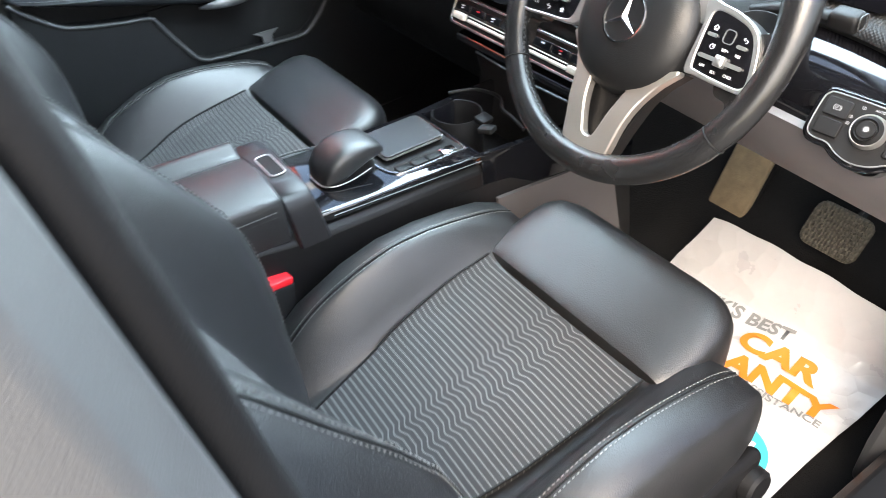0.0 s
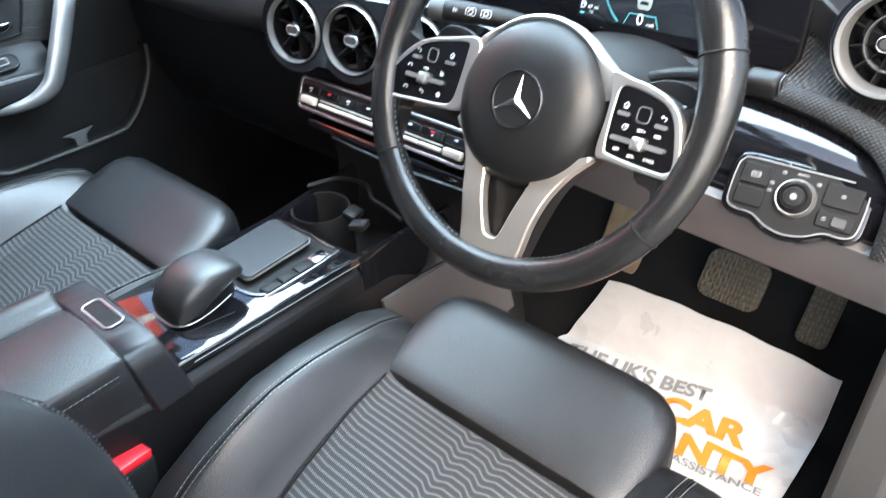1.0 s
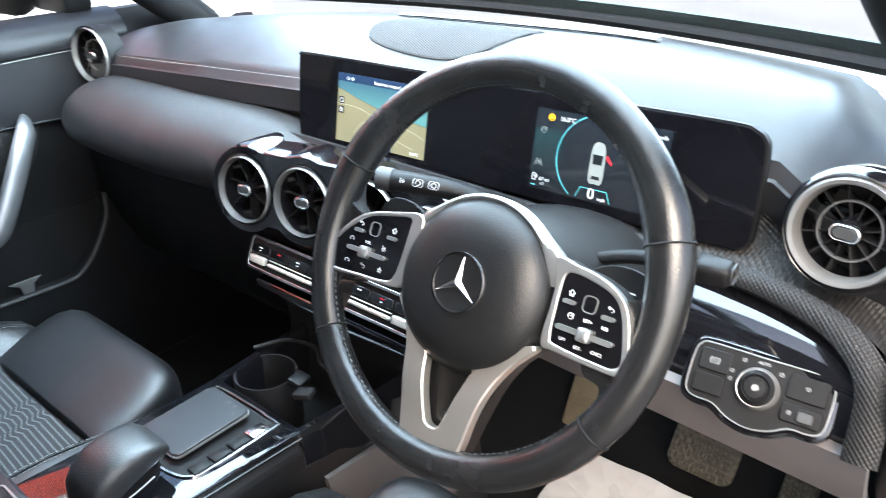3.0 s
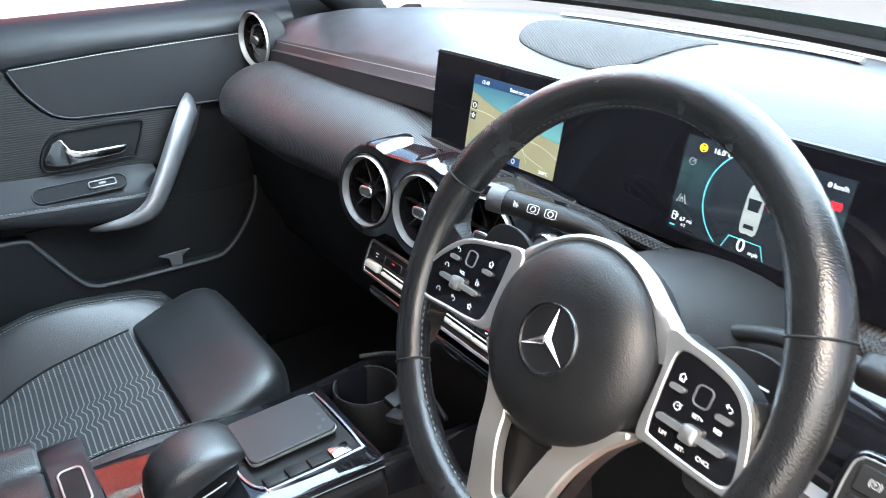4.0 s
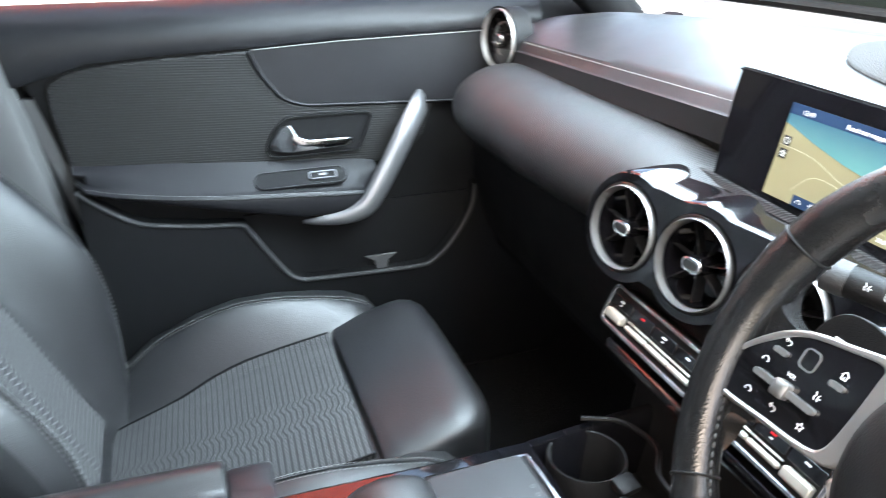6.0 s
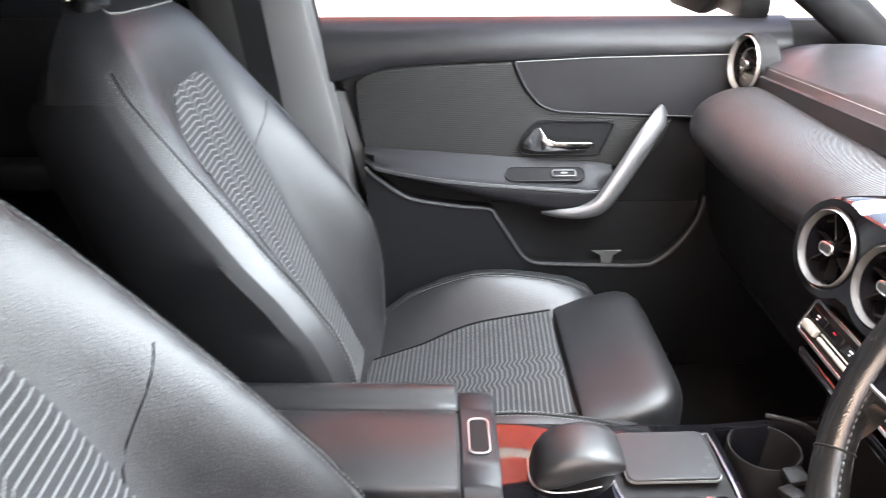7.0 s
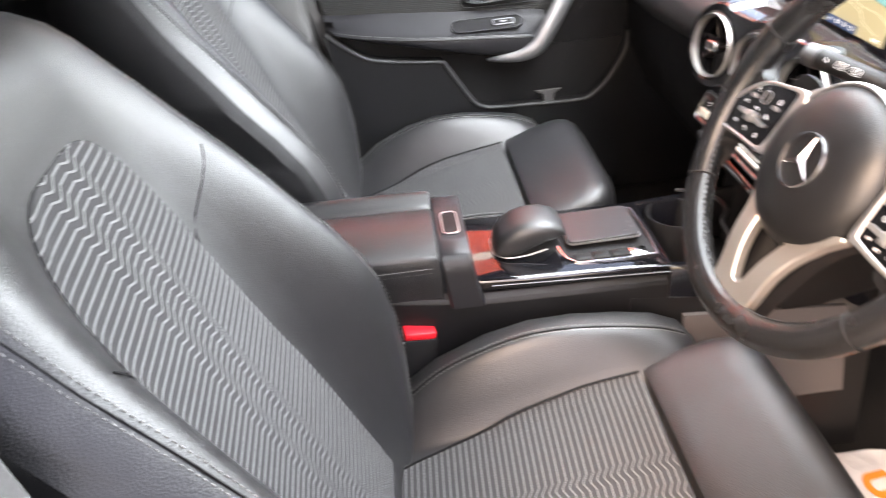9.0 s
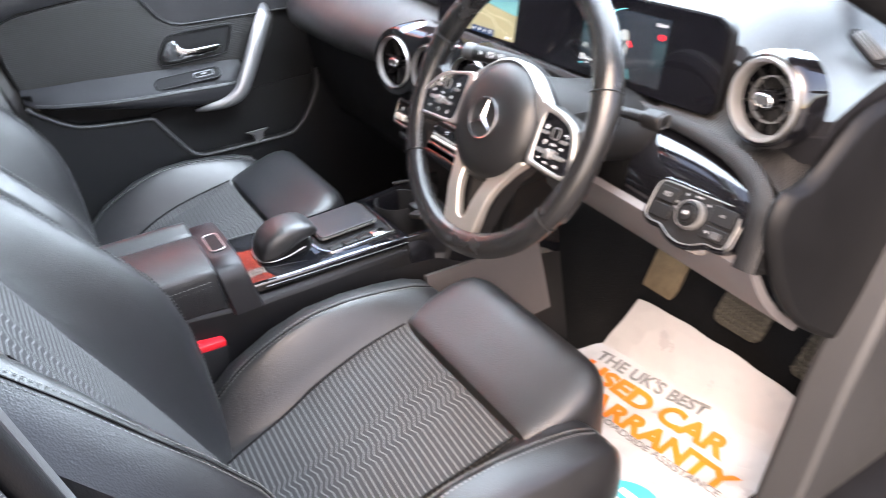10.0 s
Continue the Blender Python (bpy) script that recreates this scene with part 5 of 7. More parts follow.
# bridge strip with the opening key
strap = cr([(-0.094, 0.290, 0), (-0.091, 0.372, 0), (-0.083, 0.388, 0), (-0.04, 0.3935, 0), (0.0, 0.3945, 0), (0.05, 0.3925, 0), (0.076, 0.387, 0), (0.0855, 0.376, 0), (0.0895, 0.355, 0), (0.0925, 0.332, 0), (0.0945, 0.312, 0)], 4)
rings = []
for p in strap:
    low = max(0.0, min(1.0, (0.385 - p.y) / 0.09)) if p.x > 0 else 0.0
    yc, hw = -0.297 + 0.014 * low, 0.0212 + 0.003 * low
    o = Vector((p.x, p.y - 0.33)).normalized()
    rings.append([(CX + p.x - o.x * d, yc + hw * q, p.y - o.y * d) for q, d in ((-1, 0.012), (-1, 0.003), (-0.85, 0.0), (0.85, 0.0), (1, 0.003), (1, 0.012))])
part("bridge", loft(rings), VINYL, console, "black bridge in front of the armrest")
ko = rrect(0.060, 0.0245, 0.008, 4)
part("key_ring", frame_prism(ko, inset(ko, 0.0022), 0.0, 0.0022, Matrix.Translation((0.025, -0.2965, 0.3942))), SILVER, console, "chrome key outline", bevel=0.0006)
part("key_face", prism(inset(ko, 0.0022), -0.001, 0.0008, Matrix.Translation((0.025, -0.2965, 0.3942))), HARD, console)
# armrest lids
for x0, x1, lab in ((-0.074, -0.0235, "narrow black leather armrest lid"), (-0.0205, 0.109, "black leather armrest lid")):
    def lid_ring(y, dz=0.0, s=1.0):
        xm = (x0 + x1) / 2
        r = cr([(x0, 0.33, 0), (x0, 0.378, 0), (x0 + 0.006, 0.398, 0), ((x0 + x1) / 2, 0.407, 0), (x1 - 0.012, 0.3995, 0), (x1, 0.384, 0), (x1 + 0.001, 0.33, 0)], 4)
        return [(xm + (p.x - xm) * s, y, 0.33 + (p.y + dz - 0.33) * s) for p in r]
    lid = part("armrest_lid", loft([lid_ring(-0.72, 0.0), lid_ring(-0.60, 0.004), lid_ring(-0.45, 0.002), lid_ring(-0.345), lid_ring(-0.322, -0.001), lid_ring(-0.3185, -0.004, 0.985)]), LEATHER, console, lab)
    if x1 > 0.05:
        for dz in (0.0, 0.007):
            part("stitching", stitches([(x1 + 0.0006, y, 0.379 - dz) for y in lin(-0.70, -0.325, 40)]), THREAD, lid, "double pale stitching", False)
# touch pad and palm rest in a silver surround
so = cr([(-0.030, -0.140, 0), (-0.040, -0.08, 0), (-0.040, -0.022, 0), (-0.032, -0.014, 0), (0.030, -0.012, 0), (0.080, -0.014, 0), (0.088, -0.022, 0), (0.088, -0.11, 0), (0.080, -0.135, 0), (0.060, -0.145, 0), (0.03, -0.148, 0), (0.0, -0.146, 0)], 3, True)
part("silver_surround", frame_prism(so, inset(so, 0.003), 0.336, 0.3435), CHROME, console, "thin silver surround", bevel=0.0008)
part("surround_tray", prism(inset(so, 0.003), 0.336, 0.3415), HARD, console, "dark satin key tray")
for k in range(4):
    part("key", rbox(0.017, 0.024, 0.005, 0.0015, 2, Matrix.Translation((0.076, -0.118 + 0.026 * k, 0.343))), HARD if k < 3 else CHROME, console, "small key beside the touch pad")
    part("key", rbox(0.012, 0.024, 0.005, 0.0015, 2, Matrix.Translation((-0.034, -0.118 + 0.026 * k, 0.343))), HARD if k < 3 else CHROME, console, "small key beside the touch pad")
tp = part("touch_pad", prism(rrect(0.080, 0.104, 0.009, 4), -0.006, 0.0, pose(0.011, -0.080, 0.3545, 1, 0, 0)), TOUCH, console, "smooth black touch pad", bevel=0.0012)
part("pad_edge", frame_prism(rrect(0.0816, 0.1056, 0.0092, 4), rrect(0.0795, 0.1035, 0.009, 4), -0.006, -0.003, pose(0.011, -0.080, 0.3545, 1, 0, 0)), SILVER, tp, "thin silver edge")
part("pad_foot", loft([[(0.012 + s * x, -0.081 + s2 * y, z) for x, y in ((-0.033, -0.05), (0.033, -0.05), (0.033, 0.05), (-0.033, 0.05))] for s, s2, z in ((0.75, 0.85, 0.336), (1.10, 0.98, 0.3490))]), SILVER, tp)
for x, y in ((0.030, -0.036), (0.018, -0.036), (0.040, -0.046)):
    part("pad_mark", frame_prism(rrect(0.0042, 0.0036, 0.0008, 2, x, y), rrect(0.0032, 0.0026, 0.0006, 2, x, y), 0.0, 0.0003, pose(0, 0, 0.3552, 0, 0, 0)), TRIM_GREY, tp)
palm = []
for k, (y, zt, zb, w) in enumerate(((-0.238, 0.352, 0.345, 0.016), (-0.233, 0.375, 0.342, 0.026), (-0.222, 0.394, 0.342, 0.031), (-0.205, 0.408, 0.346, 0.033), (-0.185, 0.413, 0.355, 0.0335), (-0.165, 0.410, 0.366, 0.033), (-0.148, 0.402, 0.374, 0.031), (-0.139, 0.391, 0.378, 0.026))):
    zt, zb, w = 0.350 + (zt - 0.350) * 0.76, zb if zb < 0.36 else 0.36 + (zb - 0.36) * 0.5, w * 1.06
    zm = (zt + zb) / 2
    palm.append([(0.030 + w * math.copysign(abs(math.cos(a)) ** 0.52, math.cos(a)), y, zm + (zt - zb) / 2 * math.copysign(abs(math.sin(a)) ** 0.62, math.sin(a))) for a in [2 * math.pi * j / 24 for j in range(24)]])
pr = part("palm_rest", loft(palm), LEATHER, console, "rounded black leather palm rest")
part("palm_trim", tube(cr([(0.030 - 0.020, -0.2385, 0.3495), (0.030, -0.2405, 0.3500), (0.030 + 0.022, -0.2375, 0.3495), (0.030 + 0.0335, -0.222, 0.3490), (0.030 + 0.0352, -0.195, 0.3505), (0.030 + 0.0345, -0.165, 0.3570)], 5), 0.0009, 6), SILVER, pr, "thin silver line along its foot")
part("palm_foot", loft([[(0.030 + 0.026 * math.cos(a), -0.19 + r * math.sin(a), z) for a in [2 * math.pi * j / 20 for j in range(20)]] for z, r in ((0.340, 0.05), (0.352, 0.045), (0.362, 0.035))]), HARD, pr, "dark foot of the palm rest")
# cup holders and the small box in front of them
part("tray_floor", rbox(0.21, 0.30, 0.02, 0.004, 1, Matrix.Translation((CX, 0.148, 0.235))), MATT, console, "dark tray floor")
for s in (1, -1):
    part("tray_wall", loft([[(CX + s * w, y, 0.0), (CX + s * w, y, 0.326), (CX + s * (w - 0.004), y, 0.335), (CX + s * (w - 0.012), y, 0.335), (CX + s * (w - 0.016), y, 0.326), (CX + s * (w - 0.018), y, 0.0)] for y, w in ((-0.004, 0.092), (0.12, 0.105), (0.30, 0.115))]), GLOSS, console, "glossy black tray wall")
part("cup_rim", lathe([(0.036, -0.08), (0.040, -0.004), (0.0405, 0.0015), (0.0425, 0.002), (0.0435, -0.002), (0.0435, -0.08)], 40, Matrix.Translation((-0.028, 0.052, 0.330))), MATT, console, "round black cup holder")
part("cup_clip", rbox(0.026, 0.020, 0.010, 0.003, 2, pose(0.062, 0.045, 0.341, 0, -10, 20)), MATT, console, "folding cup holder clip")
part("cup_clip", rbox(0.022, 0.026, 0.012, 0.004, 2, pose(0.034, 0.060, 0.341, 0, 14, 10)), HARD, console, "satin cup holder clip")
part("cup_edge", tube(cr([(-0.075, 0.07, 0.342), (-0.05, 0.108, 0.345), (0.0, 0.118, 0.348), (0.035, 0.098, 0.346), (0.065, 0.095, 0.344), (0.10, 0.088, 0.342)], 5), 0.003, 8), HARD, console)

# ---- seats ----
def interp3(line, f):
    """A point at the share f along a list of points."""
    k = max(0.0, min(0.9999, f)) * (len(line) - 1)
    return Vector(line[int(k)]).lerp(Vector(line[int(k) + 1]), k - int(k))


def seat(origin, buckle_side, label, dx):
    """A front seat built round its own middle: x across, y ahead, z up."""
    s = thing("front_seat", label, "car seat", "front seats", at=origin)

    def base(y):
        return 0.262 + (y + 0.075) * 0.25 if y < -0.075 else 0.262 + (y + 0.075) * 0.20

    def crest_z(y):
        return interp([(-0.50, 0.125), (-0.45, 0.165), (-0.42, 0.190), (-0.38, 0.233), (-0.33, 0.268), (-0.27, 0.294), (-0.215, 0.309), (-0.155, 0.310), (-0.10, 0.303), (-0.04, 0.290), (0.0, 0.276), (0.03, 0.245)], y)

    def cushion_ring(y, w, drop=0.0):
        h, top = base(y) - drop, crest_z(y) - drop * 0.4
        rise = top - h + 0.010
        low = h - 0.010
        half = [(0.0, h - 0.014), (0.07, h - 0.013), (0.132, low), (0.152, low + rise * 0.20), (0.172, low + rise * 0.62), (0.190, low + rise * 0.93), (0.205, low + rise), (w - 0.020, low + rise * 0.90), (w - 0.006, low + rise * 0.62), (w, min(h - 0.03, low + rise * 0.2)), (w - 0.004, h - 0.09), (w - 0.03, 0.10)]
        pts = [(-a, b) for a, b in half[::-1]] + half[1:]
        return [(p.x, y, p.y) for p in cr([(a, b, 0) for a, b in pts], 4)]

    rings = [cushion_ring(y, w, d) for y, w, d in ((-0.50, 0.228, 0.05), (-0.47, 0.242, 0.02), (-0.42, 0.252, 0.0), (-0.34, 0.257, 0.0), (-0.27, 0.259, 0.0), (-0.21, 0.259, 0.0), (-0.15, 0.258, 0.0), (-0.09, 0.256, 0.0), (-0.04, 0.252, 0.0), (-0.005, 0.244, 0.008), (0.016, 0.230, 0.028), (0.028, 0.212, 0.07))]
    cushion_rings = rings
    part("cushion", loft(rings), LEATHER, s, "black leather seat cushion with raised bolsters")
    # cloth insert of the cushion

    def ins(u, v):
        y = -0.455 + 0.372 * v
        w = interp([(-0.46, 0.090), (-0.39, 0.110), (-0.25, 0.134), (-0.08, 0.146)], y)
        x = max(-0.153, min(0.153, u * w + dx))
        rise = crest_z(y) - base(y) + 0.010
        flank = base(y) - 0.0075 + rise * interp([(0.0, 0.0), (0.132, 0.0), (0.152, 0.20)], min(abs(x), 0.152))
        return (x, y, max(flank, base(y) - 0.0045 + 0.006 * (1 - abs(u) ** 4) * (1 - (2 * v - 1) ** 8) + 0.012 * max(0, abs(u) - 0.8)))

    part("cushion_insert", sheet(ins, lin(-1, 1, 21), lin(0, 1, 25), 0.012), CLOTH_SEAT, s, "grey striped cloth centre")
    for side in (-1, 1):
        part("insert_seam", tube([Vector(ins(side * 1.01, v)) + Vector((0, 0, 0.001)) for v in lin(0, 1, 16)], 0.0018, 6), MATT, s)
    # thigh pad
    pads = []
    for y, zt, zb, w in ((-0.0770, 0.256, 0.225, 0.160), (-0.0760, 0.265, 0.215, 0.166), (-0.071, 0.2685, 0.20, 0.170), (-0.055, 0.2735, 0.20, 0.172), (-0.015, 0.287, 0.19, 0.174), (0.015, 0.298, 0.18, 0.173), (0.034, 0.303, 0.17, 0.170), (0.050, 0.3035, 0.165, 0.163), (0.063, 0.298, 0.165, 0.150), (0.073, 0.284, 0.165, 0.132), (0.079, 0.262, 0.168, 0.110), (0.080, 0.225, 0.17, 0.095), (0.072, 0.185, 0.175, 0.085)):
        ring = []
        zm = (zt + zb) / 2
        for j in range(32):
            a = 2 * math.pi * j / 32
            c, q = math.cos(a), math.sin(a)
            ring.append((dx * 0.6 + w * math.copysign(abs(c) ** 0.24, c), y, zm + (zt - zb) / 2 * math.copysign(abs(q) ** 0.40, q)))
        pads.append(ring)
    part("thigh_pad", loft(pads), LEATHER, s, "separate black leather thigh support")
    # bolster stitching and seat base
    for side in (-1, 1):
        crest = [max((Vector(p) for p in ring if p[0] * side > 0.198), key=lambda p: p.z) for ring in cushion_rings[1:10]]
        line = [p + Vector((0, 0, 0.0004)) for p in cr(crest, 6)]
        part("bolster_seam", tube([p - Vector((0, 0, 0.0006)) for p in line], 0.0012, 6), MATT, s)
        for d in (0.0045, -0.0045):
            part("stitching", stitches([p + Vector((d, 0, 0.0002)) for p in line], r=0.0006), THREAD, s, "pale stitch line on the bolster", False)
    part("seat_base", loft([[(x * w, y, z) for x, y in ((-1, -0.46), (1, -0.46), (1, 0.0), (-1, 0.0))] for w, z in ((0.20, 0.02), (0.225, 0.06), (0.235, 0.16))]), HARD, s, "black plastic seat base", bevel=0.01)
    for side in (-1, 1):
        part("slide_rail", rbox(0.03, 0.56, 0.03, 0.004, 2, Matrix.Translation((side * 0.17, -0.20, 0.005))), HARD, s)
    # backrest
    def by(z):
        return -0.43 - (z - 0.24) * 0.405

    def back_w(z):
        return interp([(0.16, 0.215), (0.25, 0.240), (0.35, 0.254), (0.45, 0.256), (0.55, 0.248), (0.65, 0.230), (0.72, 0.207), (0.772, 0.176), (0.797, 0.140), (0.812, 0.10), (0.822, 0.06)], z)

    def bol(z):
        return interp([(0.16, 0.02), (0.25, 0.055), (0.33, 0.088), (0.40, 0.106), (0.45, 0.107), (0.50, 0.092), (0.55, 0.070), (0.60, 0.052), (0.65, 0.032), (0.72, 0.012), (0.80, 0.002), (0.84, 0.0)], z)

    def back_front(x, z):
        w, b = back_w(z), bol(z)
        f = abs(x) / w
        k = max(0.0, min(1.0, (f - 0.42) / 0.40))
        k = k * k * (3 - 2 * k)
        edge = max(0.0, (f - 0.80) / 0.20)
        g = math.sqrt((x / 0.114) ** 2 + (max(0.0, z - 0.60) / 0.113) ** 2) - 1
        swell = 0.009 * math.sin(math.pi * max(0.0, min(1.0, g / 1.1))) * max(0.0, min(1.0, (z - 0.46) / 0.12))
        return by(z) + 0.004 - b * 0.05 + b * k - 0.038 * edge ** 2.0 + swell * (1 - edge)

    zs = [0.16, 0.20, 0.25, 0.30, 0.36, 0.42, 0.48, 0.54, 0.60, 0.65, 0.69, 0.73, 0.76, 0.78, 0.797, 0.810, 0.820]
    rings = []
    for z in zs:
        w = back_w(z)
        th = 0.105 * min(1.0, (0.86 - z) / 0.16) + 0.02
        front = [(w * q, back_front(w * q, z), z) for q in lin(-1, 1, 33)]
        top_drop = 0.05 * max(0, (z - 0.77) / 0.052) ** 2
        front = [(a, b - top_drop * 0.6, c) for a, b, c in front]
        yb = by(z) - th
        back = [(w * 0.99, by(z) - 0.5 * th - 0.02, z), (w * 0.9, yb + 0.01, z), (w * 0.5, yb, z), (-w * 0.5, yb, z), (-w * 0.9, yb + 0.01, z), (-w * 0.99, by(z) - 0.5 * th - 0.02, z)]
        rings.append(front + back)
    part("backrest", loft(rings), LEATHER, s, "black leather backrest with side bolsters")

    def bins(u, v):
        z = 0.205 + 0.508 * v
        w = interp([(0.20, 0.110), (0.35, 0.116), (0.50, 0.114), (0.60, 0.109), (0.65, 0.101), (0.68, 0.090), (0.70, 0.074), (0.709, 0.058), (0.713, 0.040)], z)
        x = u * w + (0.010 if buckle_side < 0 else 0.0) * max(0.0, min(1.0, (z - 0.38) / 0.15))
        return (x, back_front(x, z) + 0.0035 - 0.006 * max(0, abs(u) - 0.9) * 10 * 0.3, z)

    vs = lin(0, 0.9, 26) + [0.925, 0.95, 0.97, 0.985, 0.995, 1.0]
    part("backrest_insert", sheet(bins, lin(-1, 1, 23), vs, 0.012, (0, -1, 0)), CLOTH_BACK, s, "grey striped cloth back panel")
    edge = [Vector(bins(-1, v)) for v in vs] + [Vector(bins(1, v)) for v in vs[::-1]]
    part("insert_seam", tube([p + Vector((0, -0.0012, 0)) for p in edge], 0.0008, 6), MATT, s)
    for side in (-1, 1):
        part("panel_seam", tube([(side * q, back_front(side * q, z) + 0.0002, z) for q, z in zip(lin(0.100, 0.168, 9), lin(0.563, 0.640, 9))], 0.0011, 6), MATT, s, "short seam across the bolster")
        line = [(side * q, back_front(q, z) + 0.0012, z) for z in lin(0.20, 0.757, 52) for q in [min(0.97 * back_w(z), interp([(0.20, 0.190), (0.35, 0.212), (0.45, 0.212), (0.55, 0.206), (0.60, 0.202), (0.65, 0.197), (0.70, 0.189), (0.73, 0.182), (0.76, 0.168)], z))]]
        part("edge_seam", tube([(a, b - 0.0012, c) for a, b, c in line], 0.0009, 5), MATT, s)
        for d in (0.004, -0.005):
            part("stitching", stitches([(side * q, back_front(q, c) + 0.0003, c) for a, b, c in line for q in [min(abs(a) + d, 0.985 * back_w(c))]], r=0.0006), THREAD, s, "pale stitch line along the bolster", False)
    for side in (-1, 1):
        strip = []
        for z in lin(0.20, 0.73, 24):
            w = back_w(z)
            th = 0.105 * min(1.0, (0.86 - z) / 0.16) + 0.02
            corner = back_front(w, z)
            rear = by(z) - 0.5 * th - 0.02
            strip.append([(side * (w * q + e), y, z) for q, e, y in (((0.950, 0.0, back_front(w * 0.950, z) + 0.0006), (0.965, 0.0004, back_front(w * 0.965, z) + 0.0016), (0.985, 0.0012, back_front(w * 0.985, z) + 0.0016), (0.999, 0.0028, corner)) if side == buckle_side else ()) + ( (0.997, 0.0040, 0.5 * corner + 0.5 * rear), (0.99, 0.0045, rear), (0.9, 0.006, by(z) - th + 0.008))])
        part("side_panel", loft(strip, False, False), MATT, s, "plain black side of the backrest")
    # seam across the foot of each bolster
    for side in (-1, 1):
        foot = [Vector(p).lerp(Vector(q), 0.5) for p, q in zip(cushion_rings[1], cushion_rings[2]) if p[0] * side > 0.12 and p[2] > 0.08]
        part("cross_seam", tube([p + Vector((0, 0, 0.0002)) for p in foot], 0.0012, 6), MATT, s)
    # welt along the top of the backrest, where its rear shell begins
    out = -buckle_side
    welt = cr([(out * a, b, c) for a, b, c in ((-0.078, -0.6760, 0.8140), (-0.083, -0.6705, 0.8103), (-0.077, -0.6650, 0.8073), (-0.055, -0.6615, 0.8050), (-0.016, -0.6590, 0.8035), (0.021, -0.6565, 0.8015), (0.054, -0.6555, 0.8000), (0.083, -0.6553, 0.7990), (0.110, -0.6565, 0.7985), (0.128, -0.6640, 0.8000))], 5)
    part("shoulder_welt", tube(welt, 0.0016, 6), TRIM_GREY, s, "pale welt along the shoulder")

    def top_panel(u, v):
        w = (u + 1) / 2
        x, y, z = interp3(welt, 0.06 + 0.92 * w)
        return (x, y - 0.003 - 0.030 * v, z + 0.0016 + 0.0225 * v)

    part("shoulder_panel", sheet(top_panel, lin(-1, 1, 16), lin(0, 1, 6), 0.006), HUB_SKIN, s, "dark panel round the head restraint posts")
    # head restraint on two posts
    hr = new("head_restraint")
    hr.parent = s
    tagged(hr, "black leather head restraint")
    rings = []
    for z, w, d in ((0.838, 0.100, 0.018), (0.842, 0.130, 0.032), (0.858, 0.150, 0.046), (0.880, 0.160, 0.057), (0.91, 0.163, 0.062), (0.95, 0.158, 0.060), (0.99, 0.140, 0.050), (1.012, 0.11, 0.036), (1.02, 0.08, 0.022)):
        yc = by(z) - 0.004
        rings.append([(w * math.copysign(abs(math.cos(a)) ** 0.6, math.cos(a)), yc + d * math.copysign(abs(math.sin(a)) ** 0.8, math.sin(a)) + 0.012 * (math.cos(a)) ** 2, z) for a in [2 * math.pi * j / 36 for j in range(36)]])
    part("pad", loft(rings), LEATHER, hr, "padded leather head rest")
    for q in (-0.062, -0.055, 0.055, 0.062):
        line = []
        for z in lin(0.844, 0.985, 18):
            w = interp([(0.842, 0.130), (0.858, 0.150), (0.880, 0.160), (0.91, 0.163), (0.95, 0.158), (0.99, 0.140)], z)
            d = interp([(0.840, 0.032), (0.856, 0.046), (0.880, 0.057), (0.91, 0.062), (0.95, 0.060), (0.99, 0.050)], z)
            c = (abs(q) / w) ** (1 / 0.6)
            line.append((q, by(z) - 0.004 + d * (1 - c * c) ** 0.4 + 0.012 * c * c + 0.0005, z))
        part("stitching", stitches(line, 0.004, 0.002, 0.0006), THREAD, hr, "pale double stitching", False)
    for side in (-1, 1):
        part("post", tube([(side * 0.06, by(0.80) - 0.055, 0.76), (side * 0.06, by(0.90) - 0.035, 0.87)], 0.0065, 10), CHROME, hr, "chrome post")
        part("post_sleeve", lathe([(0.0, 0.006), (0.7, 0.006), (0.92, 0.003), (1.0, -0.004), (1.0, -0.02)], 28, pose(side * 0.066, by(0.82) - 0.022, 0.8215, -30, 0, 0) @ Matrix.Diagonal((0.031, 0.016, 1, 1))), HARD, s, "black post sleeve")
    # buckle
    bk = new("belt_buckle")
    bk.parent = s
    bk.matrix_local = pose(buckle_side * 0.262, -0.36, 0.268, -10, 0, 8)
    tagged(bk, "seat belt buckle with a red key")
    part("buckle_body", rbox(0.028, 0.050, 0.085, 0.006, 2, Matrix.Translation((0, 0, -0.03))), MATT, bk, "black buckle body")
    part("red_key", rbox(0.024, 0.044, 0.012, 0.003, 2, Matrix.Translation((0, 0, 0.016))), RED, bk, "red release key")
    part("webbing", rbox(0.006, 0.04, 0.18, 0.002, 1, Matrix.Translation((0, 0, -0.15))), MATT, bk)
    return s


driver = seat(Matrix.Translation((0.383, 0, 0)), -1, "black leather driver's seat with grey striped cloth centre", -0.010)
passenger = seat(Matrix.Translation((-0.322, -0.060, 0)), 1, "black leather passenger seat with grey striped cloth centre", -0.014)
# side controls on the driver's seat
ctl = part("side_panel", rbox(0.022, 0.40, 0.11, 0.010, 3, Matrix.Translation((0.250, -0.20, 0.135))), HARD, driver, "black plastic side panel")
part("adjust_knob", lathe([(0, 0.016), (0.018, 0.016), (0.022, 0.012), (0.023, 0.0)], 24, facing((0.262, -0.02, 0.15), (1, 0, 0.1))), HARD, ctl, "ribbed adjuster knob")

